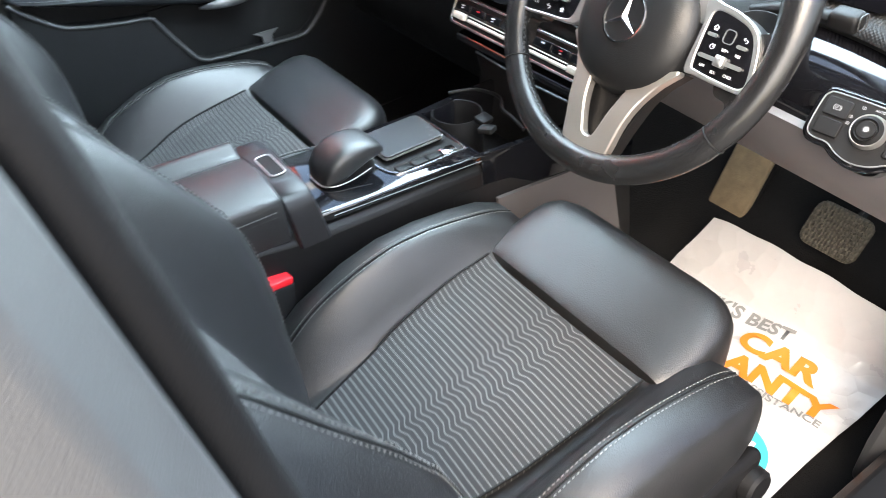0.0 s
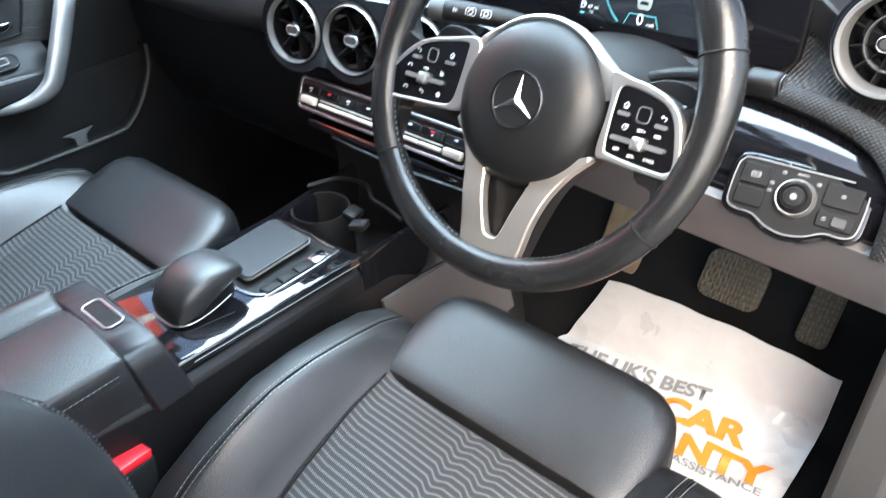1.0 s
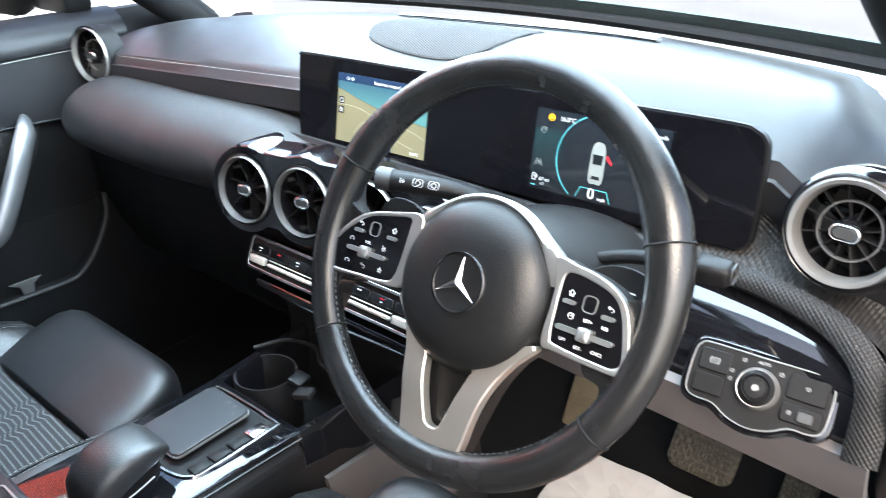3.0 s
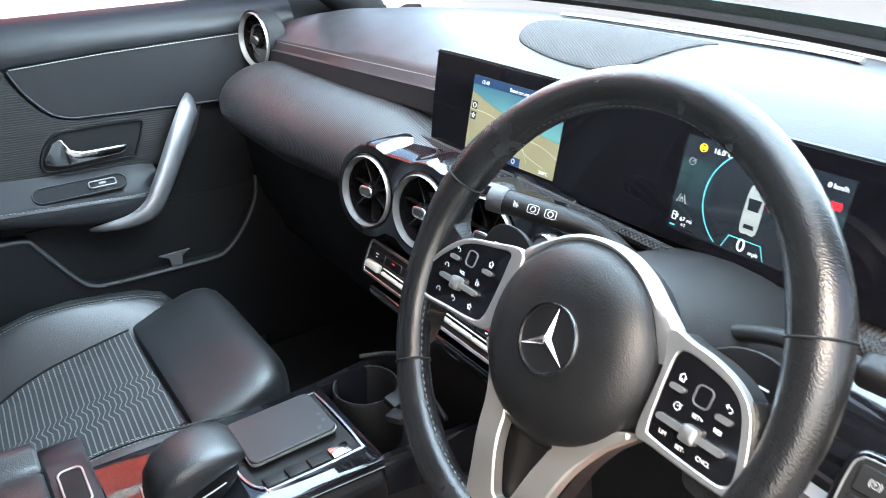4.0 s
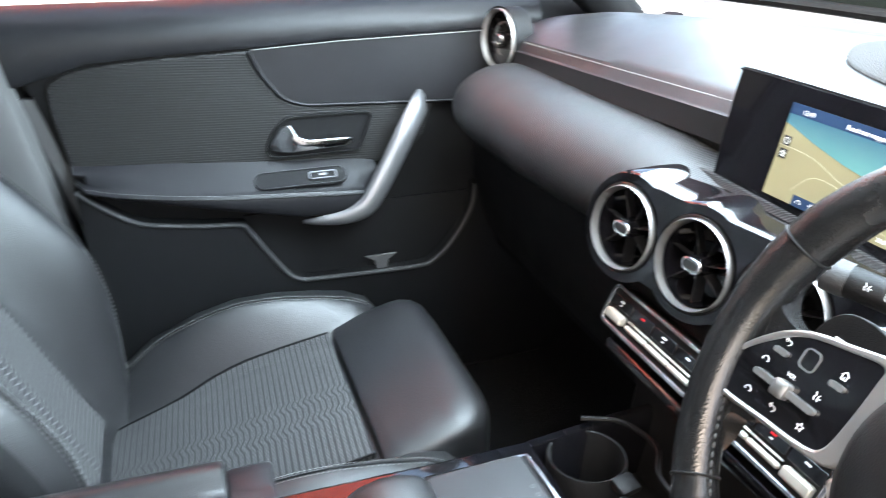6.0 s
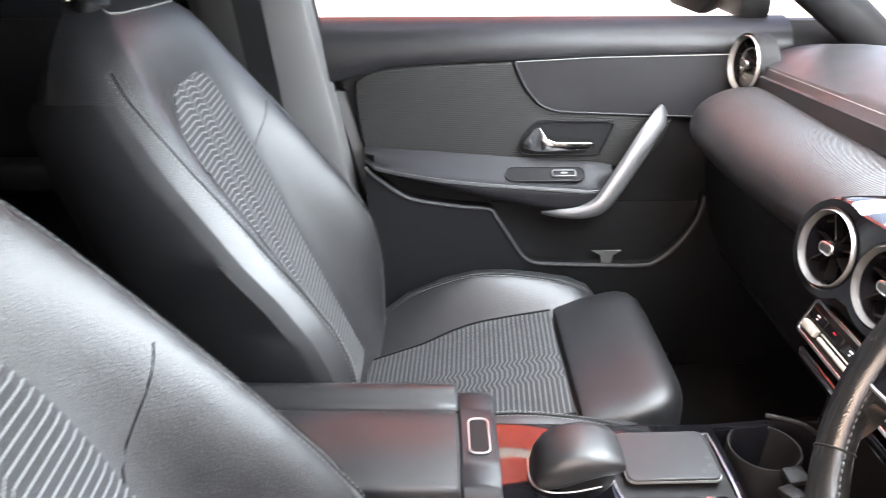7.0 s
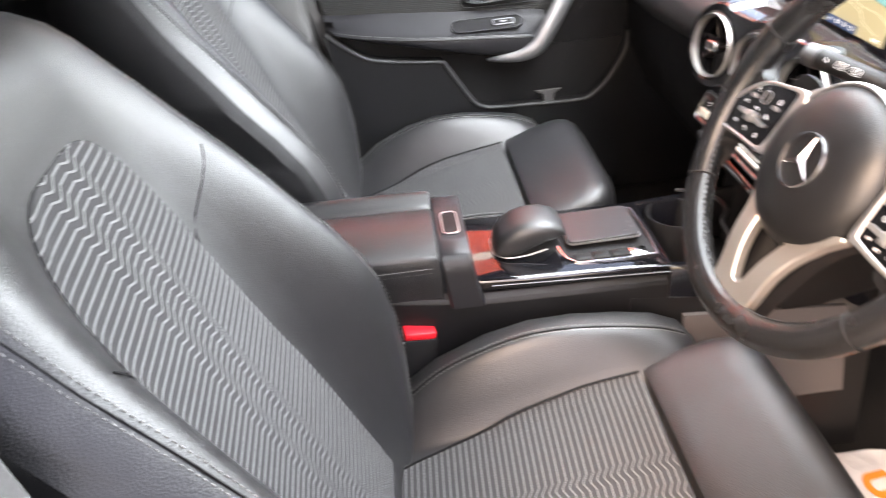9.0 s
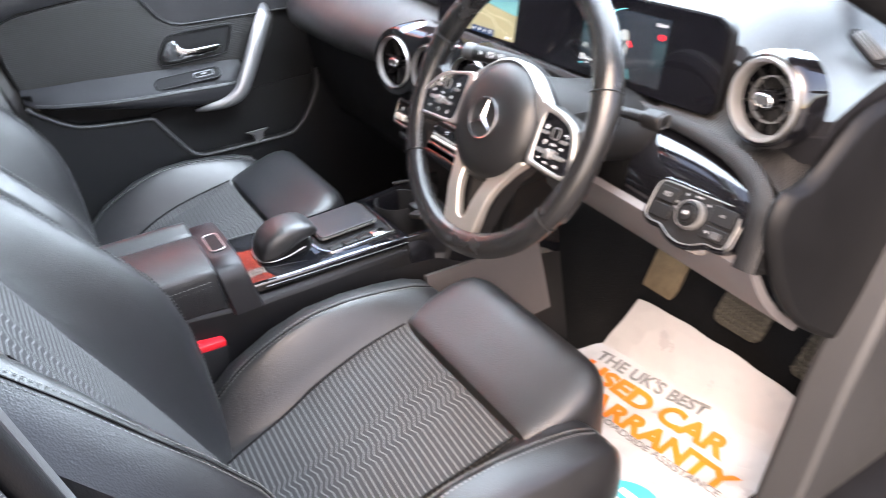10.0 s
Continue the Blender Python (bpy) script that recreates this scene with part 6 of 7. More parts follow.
# rear bench, dark behind the front seats
rear = thing("rear_seat", "dark leather rear bench seat", "rear seat")
part("bench", loft([cr([(-0.62, y, z - 0.16), (-0.62, y, z - 0.02), (-0.56, y, z), (0, y, z - 0.01), (0.56, y, z), (0.62, y, z - 0.02), (0.62, y, z - 0.16)], 3) for y, z in ((-1.60, 0.24), (-1.3, 0.26), (-1.12, 0.27), (-1.08, 0.24))]), LEATHER, rear, "black leather bench cushion")
part("bench_back", loft([cr([(-0.60, y, z), (-0.3, y + 0.02, z), (0, y, z), (0.3, y + 0.02, z), (0.60, y, z), (0.60, y - 0.14, z), (-0.60, y - 0.14, z)], 3, True) for y, z in ((-1.52, 0.22), (-1.60, 0.45), (-1.68, 0.70), (-1.72, 0.78))]), LEATHER, rear, "black leather bench backrest")

# ---- passenger door ----


def door_x(y, z):
    """Inner face of the door card."""
    return -0.705 + 0.003 * math.exp(-((z - 0.60) / 0.06) ** 2) - 0.03 * max(0.0, z - 0.66) / 0.06 - 0.02 * max(0.0, (0.35 - z) / 0.3)


door = thing("car_door", "closed front passenger door with grey door card and silver pull", "car door")
DY0 = -0.56


def card(u, v):
    z = 0.02 + 0.70 * v
    y0 = interp([(0.02, -0.30), (0.20, -0.381), (0.35, -0.428), (0.45, -0.456), (0.50, -0.486), (0.56, -0.500), (0.62, -0.515), (0.72, -0.575)], z)
    y = y0 + (0.40 - y0) * u
    return (door_x(y, z), y, z)


def belt_z(y):
    """Lower edge of the soft window ledge."""
    return interp([(-0.60, 0.606), (-0.52, 0.622), (-0.485, 0.632), (-0.433, 0.6475), (-0.315, 0.6545), (-0.20, 0.6575), (-0.057, 0.6645), (0.206, 0.6695), (0.35, 0.672)], y)


part("door_card", sheet(card, lin(0, 1, 30), lin(0, 1, 40), 0.03, (-1, 0, 0)), HARD, door, "dark grey moulded door card")
part("window_ledge", loft([[(-0.715, y, belt_z(y)), (-0.6925, y, belt_z(y) + 0.001), (-0.690, y, belt_z(y) + 0.006), (-0.692, y, 0.690), (-0.703, y, 0.708), (-0.722, y, 0.722), (-0.75, y, 0.727), (-0.76, y, 0.60)] for y in lin(-0.585, 0.30, 30)]), VINYL, door, "soft dark window ledge")
# smooth trim panel in front, with a corded upper edge
DM = Matrix(((0, 0, 1, 0), (1, 0, 0, 0), (0, 1, 0, 0), (0, 0, 0, 1)))
sweep = [(-0.199, 0.6555), (-0.190, 0.634), (-0.177, 0.611), (-0.153, 0.582), (-0.127, 0.569), (-0.09, 0.5645), (0.075, 0.557), (0.205, 0.552)]
swept = [(p.x, p.y) for p in cr([(a, b, 0) for a, b in sweep], 5)]
tp_out = swept + [(0.207, 0.669), (0.06, 0.6665), (-0.057, 0.6635), (-0.13, 0.660)]
part("trim_panel", prism(tp_out, -0.705, -0.6915, DM), VINYL, door, "smooth dark trim panel", bevel=0.001)
part("corded_edge", stitches([(-0.6895, y, belt_z(y) - 0.0015) for y in lin(-0.195, 0.205, 60)], 0.0052, 0.0006, 0.0013), THREAD, door, "pale corded edge", False)
part("trim_edge", tube([(-0.6905, a, b - 0.0015) for a, b in swept], 0.0022, 8, up=(1, 0, 0)), VINYL, door, "rolled edge round the trim panel")
up_out = [(p.x, p.y) for p in cr([(-0.466, 0.455, 0), (-0.480, 0.50, 0), (-0.489, 0.56, 0), (-0.491, 0.605, 0), (-0.482, 0.626, 0), (-0.433, 0.6425, 0), (-0.315, 0.6505, 0), (-0.204, 0.6545, 0)], 5)]
up_out += [(a - 0.004, b - 0.004) for a, b in swept[2:-4]] + [(0.10, 0.548), (0.085, 0.50), (0.05, 0.455)]
part("upper_panel", prism(up_out, -0.708, -0.6935, DM), BAND_DOOR, door, "dark woven upper door panel", bevel=0.005)
# armrest: a shelf that grows out of the panel, with a stitched edge
rows = ((-0.478, 0.494, 0.474, 0.468, -0.680), (-0.460, 0.492, 0.466, 0.458, -0.660), (-0.42, 0.489, 0.4595, 0.447, -0.648), (-0.34, 0.484, 0.448, 0.430, -0.641), (-0.26, 0.477, 0.4395, 0.412, -0.638), (-0.14, 0.468, 0.431, 0.388, -0.636), (-0.06, 0.463, 0.425, 0.385, -0.636), (-0.025, 0.459, 0.422, 0.387, -0.642), (-0.005, 0.455, 0.42, 0.392, -0.662))
arm = []
for y, zc, ze, zu, xe in rows:
    arm.append([(p.x, y, p.y) for p in cr([(-0.715, zc + 0.02, 0), (-0.695, zc + 0.004, 0), (-0.678, zc - 0.25 * (zc - ze), 0), (xe - 0.012, ze + 0.006, 0), (xe, ze - 0.003, 0), (xe - 0.003, zu + 0.006, 0), (xe - 0.018, zu, 0), (-0.715, zu - 0.006, 0)], 4)])
ar = part("armrest", loft(arm), VINYL, door, "padded dark armrest")
part("edge_seam", tube([(xe + 0.0004, y, ze - 0.004) for y, zc, ze, zu, xe in rows[1:]], 0.0011, 6), MATT, ar)
part("stitching", stitches(cr([(xe - 0.003, y, ze + 0.0018) for y, zc, ze, zu, xe in rows[1:]], 5), r=0.0006), THREAD, ar, "pale stitch line on the armrest edge", False)
# grey shut edge behind the card
edge_rows = ((0.20, -0.381, -0.418), (0.30, -0.412, -0.450), (0.42, -0.447, -0.493), (0.50, -0.486, -0.511), (0.60, -0.510, -0.540))
part("shut_edge", loft([[(-0.712, b, z), (-0.707, b + 0.004, z), (-0.705, a - 0.006, z), (-0.709, a + 0.006, z), (-0.722, a + 0.004, z), (-0.722, b, z)] for z, a, b in edge_rows]), TRIM_GREY, door, "grey rear edge of the door", bevel=0.001)
# thin roll low on the card in front, shaped after a bulge's faint highlight
part("highlight_roll", tube(cr([(door_x(0, z) + 0.0015, y, z) for y, z in ((0.200, 0.330), (0.193, 0.297), (0.160, 0.250), (0.123, 0.200), (0.105, 0.150))], 5), 0.0045, 8), HARD, door)
TRAY = facing((-0.6600, -0.138, 0.4515), (0.57, 0, 0.82), (-1, 0, 0.3))
to = rrect(0.152, 0.034, 0.016, 5)
sw = part("switch_tray", prism(inset(to, 0.002), -0.004, 0.0004, TRAY), HARD, door, "dark switch tray")
part("tray_rim", frame_prism(to, inset(to, 0.0022), -0.004, 0.0022, TRAY), VINYL, sw, "", bevel=0.0008)
so2 = rrect(0.046, 0.0155, 0.0045, 4, 0.036, 0.0)
part("window_switch", frame_prism(so2, inset(so2, 0.0022), 0.0002, 0.0046, TRAY), PULL, sw, "silver edged window switch", bevel=0.0008)
part("switch_key", prism(inset(so2, 0.0026), 0.0002, 0.0036, TRAY, dome=0.0012), HARD, sw, "black switch key")
part("switch_mark", prism(rrect(0.012, 0.004, 0.0012, 2, 0.036, 0.0), 0.0045, 0.0051, TRAY), KEY_SILVER, sw)
# inner release handle in its recess
ro = cr([(-0.182, 0.488, 0), (-0.178, 0.512, 0), (-0.158, 0.538, 0), (-0.135, 0.544, 0), (-0.04, 0.544, 0), (-0.012, 0.541, 0), (-0.014, 0.525, 0), (-0.030, 0.488, 0), (-0.045, 0.481, 0), (-0.16, 0.480, 0)], 4, True)
part("handle_rim", frame_prism(inset(ro, -0.003), inset(ro, 0.001), -0.695, -0.688, DM), HARD, door, "", bevel=0.0015)
part("handle_recess", prism(inset(ro, 0.001), -0.6955, -0.6925, DM), MATT, door, "dark handle recess")
part("release_handle", loft([[(x, y, z0), (x + 0.006, y, z0), (x + 0.008, y, (z0 + z1) / 2), (x + 0.006, y, z1), (x, y, z1)] for x, y, z0, z1 in ((-0.690, -0.178, 0.494, 0.505), (-0.686, -0.160, 0.490, 0.533), (-0.678, -0.148, 0.491, 0.538), (-0.676, -0.138, 0.492, 0.518), (-0.676, -0.12, 0.493, 0.511), (-0.678, -0.06, 0.495, 0.510), (-0.684, -0.045, 0.497, 0.508))]), CHROME, door, "satin chrome release handle", bevel=0.002)
# silver pull handle
pull = cr([(-0.694, 0.080, 0.560), (-0.668, 0.068, 0.554), (-0.650, 0.043, 0.522), (-0.642, 0.016, 0.476), (-0.634, -0.014, 0.428), (-0.631, -0.036, 0.399), (-0.633, -0.07, 0.384), (-0.641, -0.115, 0.379), (-0.656, -0.14, 0.375)], 5)
part("pull_handle", tube(pull, lambda f: 0.0190 - 0.005 * abs(f - 0.35) - 0.013 * max(0, f - 0.65) / 0.35, 14, squash=0.5, up=(1, 0, 0)), PULL, door, "satin silver pull handle")
# map pocket
pk = cr([(-0.478, 0.462, 0), (-0.462, 0.446, 0), (-0.440, 0.428, 0), (-0.409, 0.406, 0), (-0.377, 0.394, 0), (-0.30, 0.382, 0), (-0.242, 0.376, 0), (-0.228, 0.362, 0), (-0.200, 0.317, 0), (-0.171, 0.274, 0), (-0.15, 0.260, 0), (-0.123, 0.256, 0), (0.0, 0.2515, 0), (0.072, 0.251, 0), (0.098, 0.259, 0), (0.133, 0.292, 0), (0.168, 0.350, 0), (0.176, 0.40, 0)], 4)
part("pocket_rim", tube([(-0.672, p.x, p.y) for p in pk], 0.0045, 8, up=(1, 0, 0)), KICK, door, "smooth rim of the door pocket")
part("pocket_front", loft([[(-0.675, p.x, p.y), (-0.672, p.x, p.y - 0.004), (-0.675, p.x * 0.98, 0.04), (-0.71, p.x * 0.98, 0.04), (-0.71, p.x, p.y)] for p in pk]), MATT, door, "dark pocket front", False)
part("door_edge", rbox(0.02, 0.20, 0.70, 0.004, 1, Matrix.Translation((-0.738, -0.545, 0.37))), MATT, door, "black rear edge of the door")
# the shade inside the pocket, drawn as a black sheet on the card
part("pocket_shade", sheet(lambda u, v: (-0.6995, -0.235 + 0.42 * u, 0.25 + 0.13 * v), lin(0, 1, 4), lin(0, 1, 3), 0.004, (-1, 0, 0)), MATT, door, "black sheet that draws the shade inside the pocket")
part("pocket_tab", prism([(-0.030, 0.278), (0.030, 0.278), (0.014, 0.268), (0.010, 0.242), (-0.008, 0.242), (-0.012, 0.268)], -0.690, -0.684, DM), TRIM_GREY, door, "small dark divider tab", bevel=0.001)
pane = part("window_pane", sheet(lambda u, v: (-0.735 + 0.115 * v, -0.58 + 0.80 * u + 0.0 * v, 0.722 + 0.30 * v), lin(0, 1, 3), lin(0, 1, 3), 0.004, (-1, 0, 0)), GLASS, door)
pane.visible_shadow = False

# rear door card on the passenger's side
rdoor = thing("car_door", "closed rear door with dark door card", "car door")
part("door_card", sheet(lambda u, v: (-0.70 - 0.02 * max(0, v - 0.9) * 10, -1.60 + 0.80 * u, 0.05 + 0.68 * v), lin(0, 1, 8), lin(0, 1, 12), 0.03, (-1, 0, 0)), HARD, rdoor, "dark moulded rear door card")
part("release_handle", tube([(-0.69, -0.95, 0.52), (-0.68, -0.99, 0.52), (-0.68, -1.06, 0.515)], 0.008, 8), CHROME, rdoor, "chrome release handle")
part("armrest", rbox(0.06, 0.42, 0.06, 0.015, 3, Matrix.Translation((-0.675, -1.15, 0.45))), VINYL, rdoor, "padded armrest")

# rear door of the driver's side, closed, and the dark rear windows
rdoor2 = thing("car_door", "closed rear door of the driver's side", "car door")
part("door_card", sheet(lambda u, v: (0.70 + 0.02 * max(0, v - 0.9) * 10, -1.60 + 0.80 * u, 0.05 + 0.68 * v), lin(0, 1, 8), lin(0, 1, 12), 0.03, (1, 0, 0)), HARD, rdoor2, "dark moulded rear door card")
part("armrest", rbox(0.06, 0.42, 0.06, 0.015, 3, Matrix.Translation((0.675, -1.15, 0.45))), VINYL, rdoor2, "padded armrest")
for side, own in ((-1, rdoor), (1, rdoor2)):
    part("window_pane", sheet(lambda u, v: (side * (0.735 - 0.125 * v), -1.62 + 0.88 * u, 0.722 + 0.32 * v), lin(0, 1, 3), lin(0, 1, 5), 0.004, (-side, 0, 0)), PRIVACY, own, "dark privacy glass")
rear_pane = part("rear_window", sheet(lambda u, v: (u * (1 - 0.12 * v), -1.90 + 0.17 * v, 0.72 + 0.32 * v), lin(-0.72, 0.72, 5), lin(0, 1, 5), 0.004, (0, -1, 0)), PRIVACY)
tagged(rear_pane, "dark tinted rear window", "rear window", kind="structure")
for side, name in ((-1, "quarter_panel_left"), (1, "quarter_panel_right")):
    structure(name, loft([[(side * 0.72, y, 0.0), (side * 0.78, y, 0.0), (side * 0.78, y, 0.72), (side * (0.66 if y < -1.7 else 0.64), y, 1.05), (side * (0.62 if y < -1.7 else 0.60), y, 1.05), (side * 0.72, y, 0.72)] for y in (-1.92, -1.60)]), MATT, "dark trim of the rear quarter", "trim panel", bevel=0.01)

# driver's door, standing open
odoor = thing("car_door", "driver's door standing wide open", "car door", at=pose(0.83, 0.66, 0, 0, 0, 70))
part("door_card", loft([[(x, y, z) for y, z in ((0.0, 0.02), (0.0, 0.70), (-0.10, 0.72), (-1.08, 0.72), (-1.10, 0.66), (-1.0, 0.10), (-0.92, 0.0), (-0.08, -0.02))] for x in (-0.03, 0.05)]), HARD, odoor, "dark moulded door card", bevel=0.02)
part("skin", loft([[(x, y, z) for y, z in ((0.02, -0.08), (0.02, 0.69), (-1.10, 0.70), (-1.12, 0.60), (-1.02, 0.02), (-0.95, -0.10))] for x in (0.06, 0.12)]), CAR_PAINT, odoor, "silver painted outer skin", bevel=0.02)
part("armrest", rbox(0.07, 0.55, 0.07, 0.025, 3, Matrix.Translation((-0.055, -0.60, 0.44))), VINYL, odoor, "padded armrest")
part("window_frame", tube(cr([(0.06, -0.12, 0.71), (0.04, -0.30, 0.84), (0.0, -0.62, 1.02), (-0.02, -0.95, 1.06), (-0.01, -1.08, 1.02), (0.05, -1.10, 0.71)], 5), 0.022, 8), MATT, odoor, "black window frame")

# belt webbing on the pillar
belt = thing("seat_belt", "dark grey seat belt webbing on the pillar", "seat belt")
part("webbing", sheet(lambda u, v: (-0.640 + 0.07 * v ** 2, -0.62 + 0.048 * u - 0.08 * v, 0.18 + 0.84 * v), lin(0, 1, 3), lin(0, 1, 14), 0.0015, (-1, 0, 0)), MATT, belt, "woven dark webbing")

# driver's belt along the near pillar
belt2 = thing("seat_belt", "dark grey seat belt webbing beside the driver's seat", "seat belt")
part("webbing", sheet(lambda u, v: (0.640 - 0.07 * v ** 2, -0.70 + 0.048 * u - 0.06 * v, 0.18 + 0.84 * v), lin(0, 1, 3), lin(0, 1, 14), 0.0015, (1, 0, 0)), MATT, belt2, "woven dark webbing")

# ---- pedals ----
def pedal(name, label, at, w, h, tilt, ribs):
    p = thing(name, label, "pedal", at=pose(*at, tilt, 0, 0))
    pad = part("pad", prism(rrect(w, h, min(w, h) * 0.22, 4), -0.012, 0.0), RUBBER, p, "worn grey rubber pad", bevel=0.004)
    stud = None
    cols = max(3, int(w / 0.011))
    for k in range(ribs):
        for c in range(cols):
            x = w * (-0.40 + 0.80 * (c + 0.5 * (k % 2) * (c < cols - 1)) / (cols - 1))
            y = -h * 0.40 + h * 0.80 * k / (ribs - 1)
            if stud is None:
                stud = part("stud", rbox(0.0075, 0.0075, 0.0022, 0.0008, 1, pose(0, 0, 0.0005, 0, 0, 45)), RUBBER, pad)
                one = stud
            else:
                one = stud.copy()
                scene.collection.objects.link(one)
            one.location = (x, y, 0)
    part("arm", tube([(0, 0, -0.012), (0, 0.02, -0.06), (0.0, 0.10, -0.10), (0, 0.25, -0.08)], 0.010, 8), MATT, p, "black pedal arm")
    return p


pedal("brake_pedal", "brake pedal with a worn grey rubber pad", (0.437, 0.462, 0.165), 0.098, 0.078, 52, 8)
pedal("accelerator_pedal", "tall narrow accelerator pedal with ribbed rubber pad", (0.568, 0.480, 0.152), 0.046, 0.10, 50, 10)

rest = thing("foot_rest", "worn tan foot rest beside the tunnel", "foot rest", at=pose(0.228, 0.50, 0.125, 62, 0, 0))
part("pad", rbox(0.080, 0.145, 0.016, 0.006, 3), material("worn_tan_carpet", (0.13, 0.095, 0.055), 0.9, grain=0.8, grain_size=0.003, var=0.5, var_size=0.02), rest, "worn tan pad")
part("base", rbox(0.088, 0.155, 0.03, 0.006, 2, Matrix.Translation((0, 0, -0.02))), CARPET, rest, "dark base")

# ---- paper mat ----
paper = thing("paper_floor_mat", "creased white paper floor mat with orange warranty print", "floor mat")


def mat_z(x, y):
    fold = interp([(0.20, 0.336), (0.63, 0.374)], x)
    rise = max(0.0, y - fold)
    slope = interp([(0.25, 3.4), (0.63, 5.0)], x)
    up = slope * rise * rise / (rise + 0.010)
    return 0.007 + max(up, floor_z(y) + 0.012) + 0.0025 * math.sin(31 * x + 9 * y) * math.sin(23 * y - 5 * x) + 0.0015 * math.sin(70 * x - 33 * y)


def mat_pt(u, v):
    far = interp([(0.0, 0.386), (0.5, 0.396), (1.0, 0.403)], u)
    y = -0.12 + (far + 0.12) * (1 - (1 - v) ** 1.5)
    left = interp([(-0.12, 0.19), (0.30, 0.198), (0.335, 0.212), (0.355, 0.228), (0.386, 0.266)], y)
    right = interp([(-0.12, 0.640), (0.25, 0.628), (0.40, 0.632)], y)
    x = left + (right - left) * u
    return (x, y, mat_z(x, y))


part("sheet", sheet(mat_pt, lin(0, 1, 70), lin(0, 1, 110), 0.0012), PAPER, paper, "creased white paper sheet")


def print_on(name, body, cap, mat, a, b, bold=0.0):
    """Print laid on the sheet; its capitals' middle line runs from a to b."""
    ob = lettering(name, body, cap / 0.73, mat, paper, Matrix.Identity(4), depth=0.0, bold=bold)
    me = ob.data
    xs = [v.co.x for v in me.vertices]
    ys = [v.co.y for v in me.vertices if v.co.y > -1]
    x0, wide, mid = min(xs), max(xs) - min(xs), (min(ys) + max(ys)) / 2
    d = Vector((b[0] - a[0], b[1] - a[1]))
    n = Vector((-d.y, d.x)).normalized()
    for v in me.vertices:
        p = Vector(a) + d * ((v.co.x - x0) / wide) + n * (v.co.y - mid)
        v.co = (p.x, p.y, mat_z(p.x, p.y) + 0.0026)
    return ob


print_on("print_text", "THE UK'S BEST", 0.026, INK, (0.240, 0.317), (0.476, 0.352), 0.0011)
print_on("print_text", "USED CAR", 0.040, ORANGE, (0.244, 0.276), (0.553, 0.318), 0.0026)
print_on("print_text", "WARRANTY", 0.043, ORANGE, (0.248, 0.218), (0.606, 0.269), 0.0028)
print_on("print_text", "INCLUDES ROADSIDE ASSISTANCE", 0.014, INK, (0.256, 0.189), (0.604, 0.239), 0.0004)
DISC = (0.543, 0.098)
bm = bmesh.new()
bm.faces.new([bm.verts.new((DISC[0] + 0.062 * math.cos(a), DISC[1] + 0.062 * math.sin(a), mat_z(*DISC) + 0.0028)) for a in [2 * math.pi * j / 40 for j in range(40)]])
part("round_mark", bm, TEAL, paper, "teal round mark", False)
for k, w in enumerate((0.062, 0.080, 0.084, 0.058)):
    part("print_line", rbox(w, 0.012, 0.0004, 0, 1, Matrix.Translation((*DISC, mat_z(*DISC) + 0.0032)) @ pose(0, 0, 0, 0, 0, 8) @ Matrix.Translation((0, 0.032 - 0.021 * k, 0))), WHITE_INK, paper)
part("print_block", sheet(lambda u, v: (0.46 + 0.168 * u, -0.10 + 0.128 * v + 0.02 * u, mat_z(0.46 + 0.168 * u, -0.10 + 0.128 * v + 0.02 * u) + 0.0012), lin(0, 1, 12), lin(0, 1, 10)), material("blue_ink", (0.02, 0.11, 0.24), 0.5, var=0.05), paper, "blue printed block")

# ---- driver's door opening: the open door's edge and outside world ----
ground = part("ground", sheet(lambda u, v: (u, v, GROUND), lin(-400, 400, 9), lin(-400, 400, 9)), material("asphalt", (0.16, 0.158, 0.152), 0.9, grain=0.8, grain_size=0.012, var=0.35, var_size=1.5))
tagged(ground, "grey asphalt car park", "ground", kind="structure")

PAINT = material("red_cladding_paint", (0.72, 0.075, 0.035), 0.5, coat=0.2, var=0.06, rough_var=0.03)
WHITEP = material("white_car_paint", (0.72, 0.73, 0.74), 0.2, coat=0.8, var=0.04, rough_var=0.03)
TINT = material("dark_car_glass", (0.02, 0.024, 0.026), 0.05, var=0.1, rough_var=0.02)
TYRE = material("black_tyre", (0.02, 0.02, 0.02), 0.8, grain=0.4, grain_size=0.01)


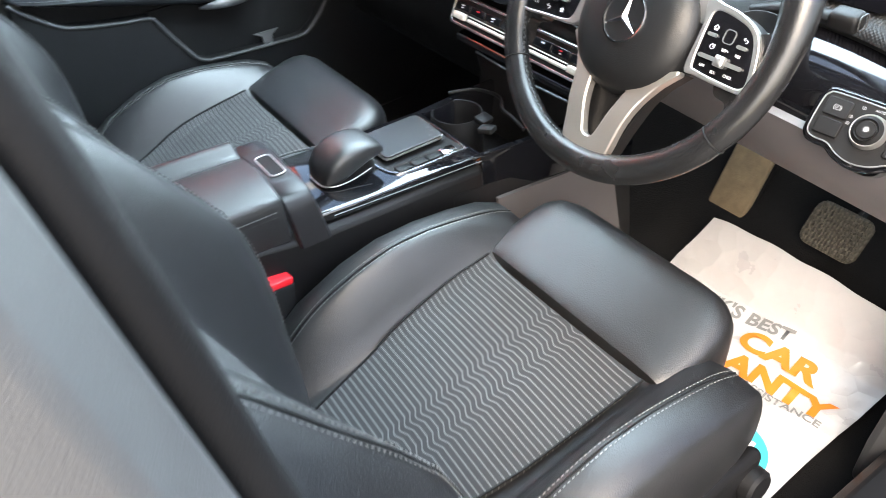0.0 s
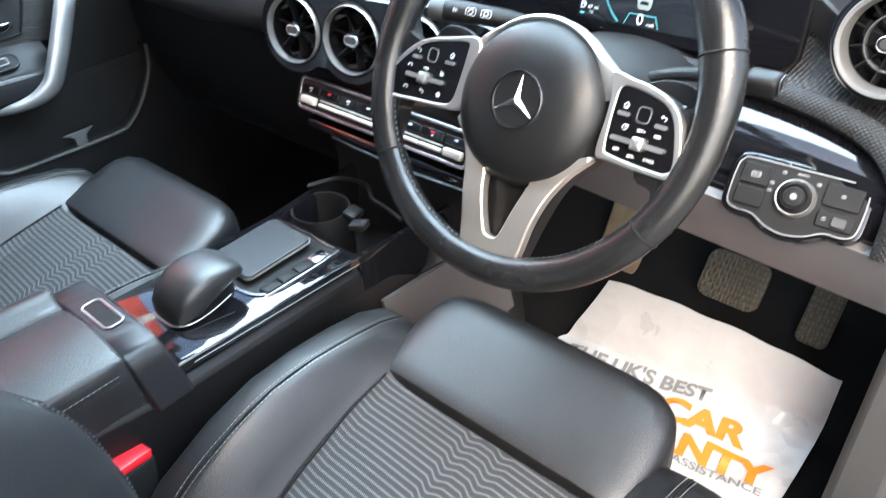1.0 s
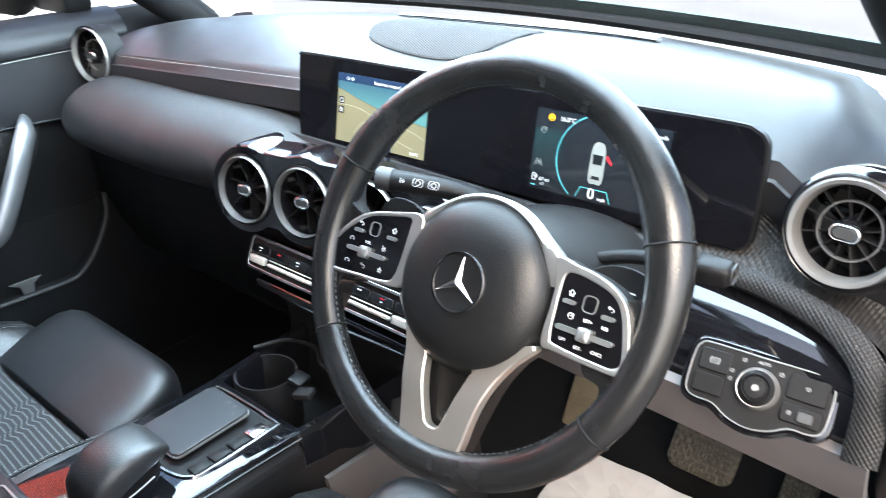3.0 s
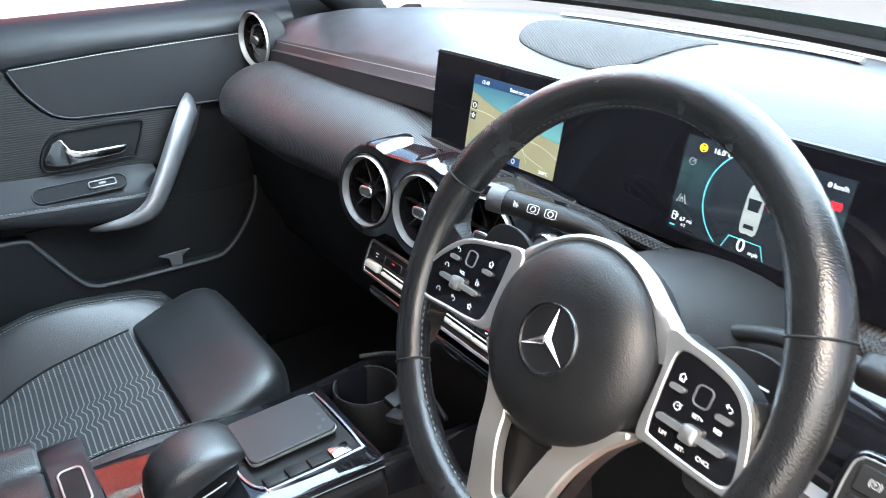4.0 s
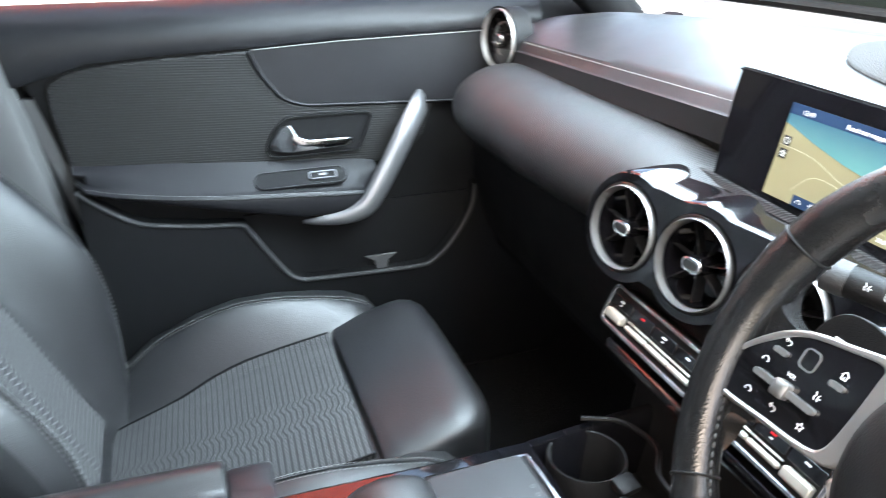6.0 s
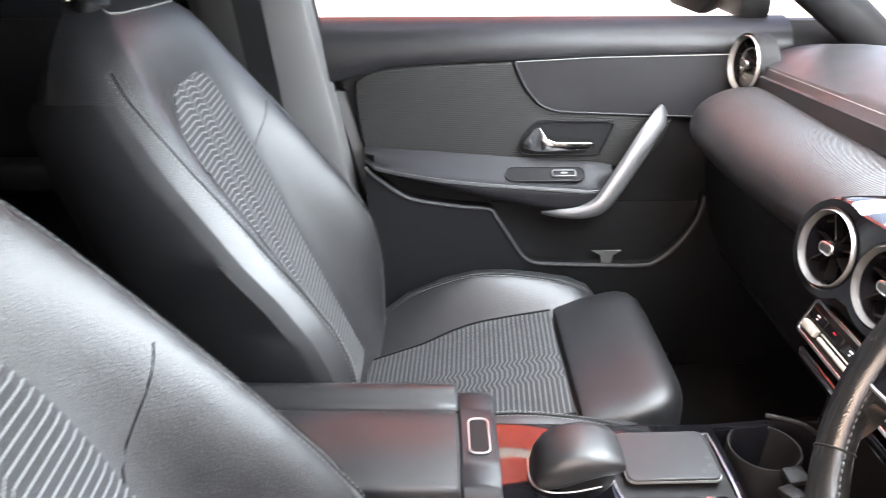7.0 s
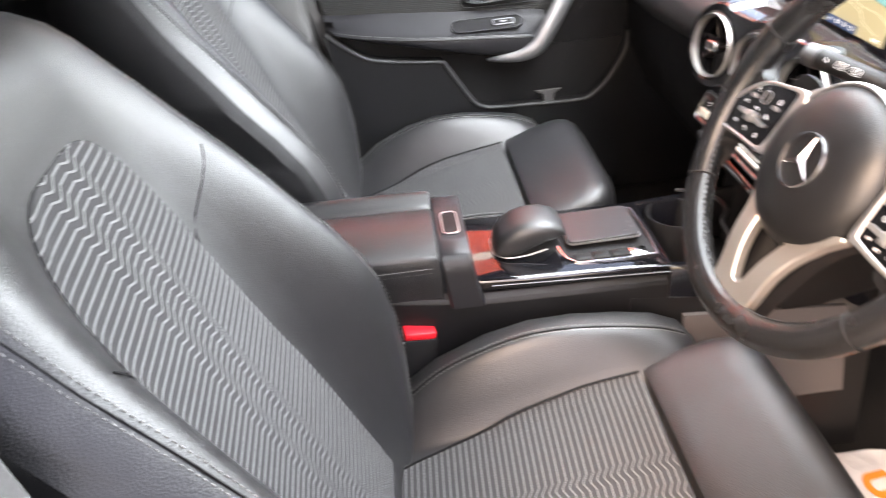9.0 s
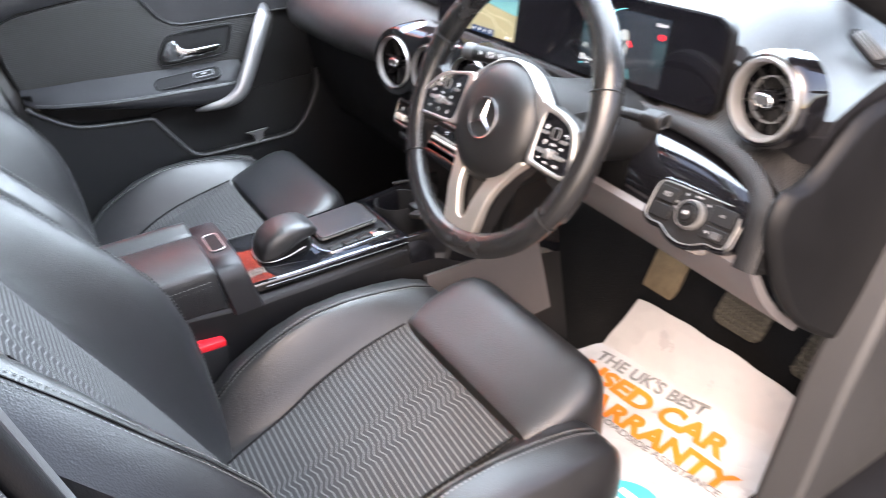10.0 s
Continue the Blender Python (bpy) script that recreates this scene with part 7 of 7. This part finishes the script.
def parked_car(paint, label, m):
    c = thing("parked_car", label, "parked car", "parked cars", at=m)
    rings = []
    for y, zt, w in ((-2.08, 0.70, 0.72), (-2.04, 0.95, 0.80), (-1.2, 1.0, 0.88), (0.0, 0.99, 0.90), (0.95, 0.98, 0.88), (1.7, 0.84, 0.82), (2.03, 0.68, 0.72), (2.1, 0.55, 0.62)):
        rings.append([(p.x, y, p.y) for p in cr([(-w, 0.25, 0), (-w - 0.03, 0.5, 0), (-w + 0.02, zt - 0.05, 0), (-w * 0.8, zt, 0), (0, zt + 0.02, 0), (w * 0.8, zt, 0), (w - 0.02, zt - 0.05, 0), (w + 0.03, 0.5, 0), (w, 0.25, 0)], 3)])
    part("body", loft(rings), paint, c, "glossy painted body")
    part("cabin", loft([[(x * w, y0 if k in (0, 1) else y1, z) for k, x in enumerate((-1, 1, 1, -1))] for w, y0, y1, z in ((0.80, -1.95, 1.0, 0.96), (0.66, -1.65, 0.30, 1.40), (0.60, -1.5, 0.15, 1.43))]), TINT, c, "dark glazed cabin", bevel=0.05)
    part("roof", rbox(1.22, 1.75, 0.05, 0.02, 3, Matrix.Translation((0, -0.68, 1.43))), paint, c, "painted roof")
    for sx2 in (-1, 1):
        for y in (-1.3, 1.3):
            w = part("wheel", lathe([(0, 0.10), (0.2, 0.10), (0.22, 0.11), (0.31, 0.10), (0.32, 0.05), (0.32, -0.08), (0, -0.08)], 32, facing((sx2 * 0.80, y, 0.32), (sx2, 0, 0))), TYRE, c, "black tyre")
            part("rim", lathe([(0, 0.108), (0.19, 0.104), (0.2, 0.115), (0.21, 0.10)], 32, facing((sx2 * 0.80, y, 0.32), (sx2, 0, 0))), SILVER, w, "silver wheel rim")
        part("lamp", rbox(0.28, 0.10, 0.12, 0.03, 2, Matrix.Translation((sx2 * 0.58, 2.0, 0.66))), CHROME, c, "clear headlamp")
    part("plate", rbox(0.52, 0.01, 0.11, 0.003, 1, Matrix.Translation((0, 2.10, 0.48))), WHITE_INK, c, "white number plate")
    part("plate_bar", rbox(0.42, 0.004, 0.06, 0.0, 1, Matrix.Translation((0, 2.106, 0.48))), INK, c)
    return c


parked_car(WHITEP, "white hatchback parked further off", pose(-3.2, -0.1, GROUND, 0, 0, 180))
bld = thing("building", "pale showroom building with a red fascia beyond the car park", "building")
part("wall", rbox(0.3, 9.2, 3.0, 0.02, 1, Matrix.Translation((-6.8, -3.0, GROUND + 1.5))), material("pale_render", (0.62, 0.60, 0.56), 0.9, grain=0.5, grain_size=0.01, var=0.08, var_size=0.7), bld, "pale rendered wall")
fascia = part("fascia", rbox(0.35, 9.4, 5.4, 0.03, 1, Matrix.Translation((-6.75, -3.0, GROUND + 5.7))), PAINT, bld, "glossy red fascia")
for k in range(6):
    part("fascia_bar", rbox(0.02, 1.1 + 0.4 * (k % 3), 0.5, 0.01, 1, Matrix.Translation((-6.56, -6.6 + 1.6 * k, GROUND + 5.9))), WHITE_INK, fascia, "pale bar on the fascia")
part("roof", rbox(1.2, 9.6, 0.25, 0.03, 1, Matrix.Translation((-7.0, -3.0, GROUND + 8.5))), TINT, bld, "dark flat roof edge")
for k in range(4):
    w = part("window", rbox(0.12, 2.1, 1.9, 0.02, 1, Matrix.Translation((-6.64, -6.4 + 2.5 * k, GROUND + 1.6))), TINT, bld, "dark showroom window")
    part("frame", rbox(0.14, 2.2, 0.08, 0.01, 1, Matrix.Translation((-6.62, -6.4 + 2.5 * k, GROUND + 0.62))), WHITE_INK, w, "white sill")

# door mirror outside the passenger's window
mir = thing("door_mirror", "dark grey door mirror outside the passenger window", "door mirror")
part("shell", loft([cr([(x, y - d, z0, ), (x, y - d, z1), (x, y, z1 + 0.01), (x, y + d, (z0 + z1) / 2 + 0.03), (x, y + d, (z0 + z1) / 2 - 0.03), (x, y, z0 - 0.01)], 3, True) for x, y, d, z0, z1 in ((-0.84, 0.22, 0.03, 0.76, 0.86), (-0.88, 0.22, 0.05, 0.73, 0.90), (-0.98, 0.20, 0.055, 0.735, 0.90), (-1.06, 0.18, 0.04, 0.75, 0.88))]), HARD, mir, "dark mirror shell")
part("arm", rbox(0.14, 0.06, 0.05, 0.015, 2, Matrix.Translation((-0.80, 0.24, 0.745))), HARD, mir)
part("mirror_glass", rbox(0.15, 0.004, 0.11, 0.02, 2, Matrix.Translation((-0.95, 0.148, 0.815))), CHROME, mir, "mirror glass")
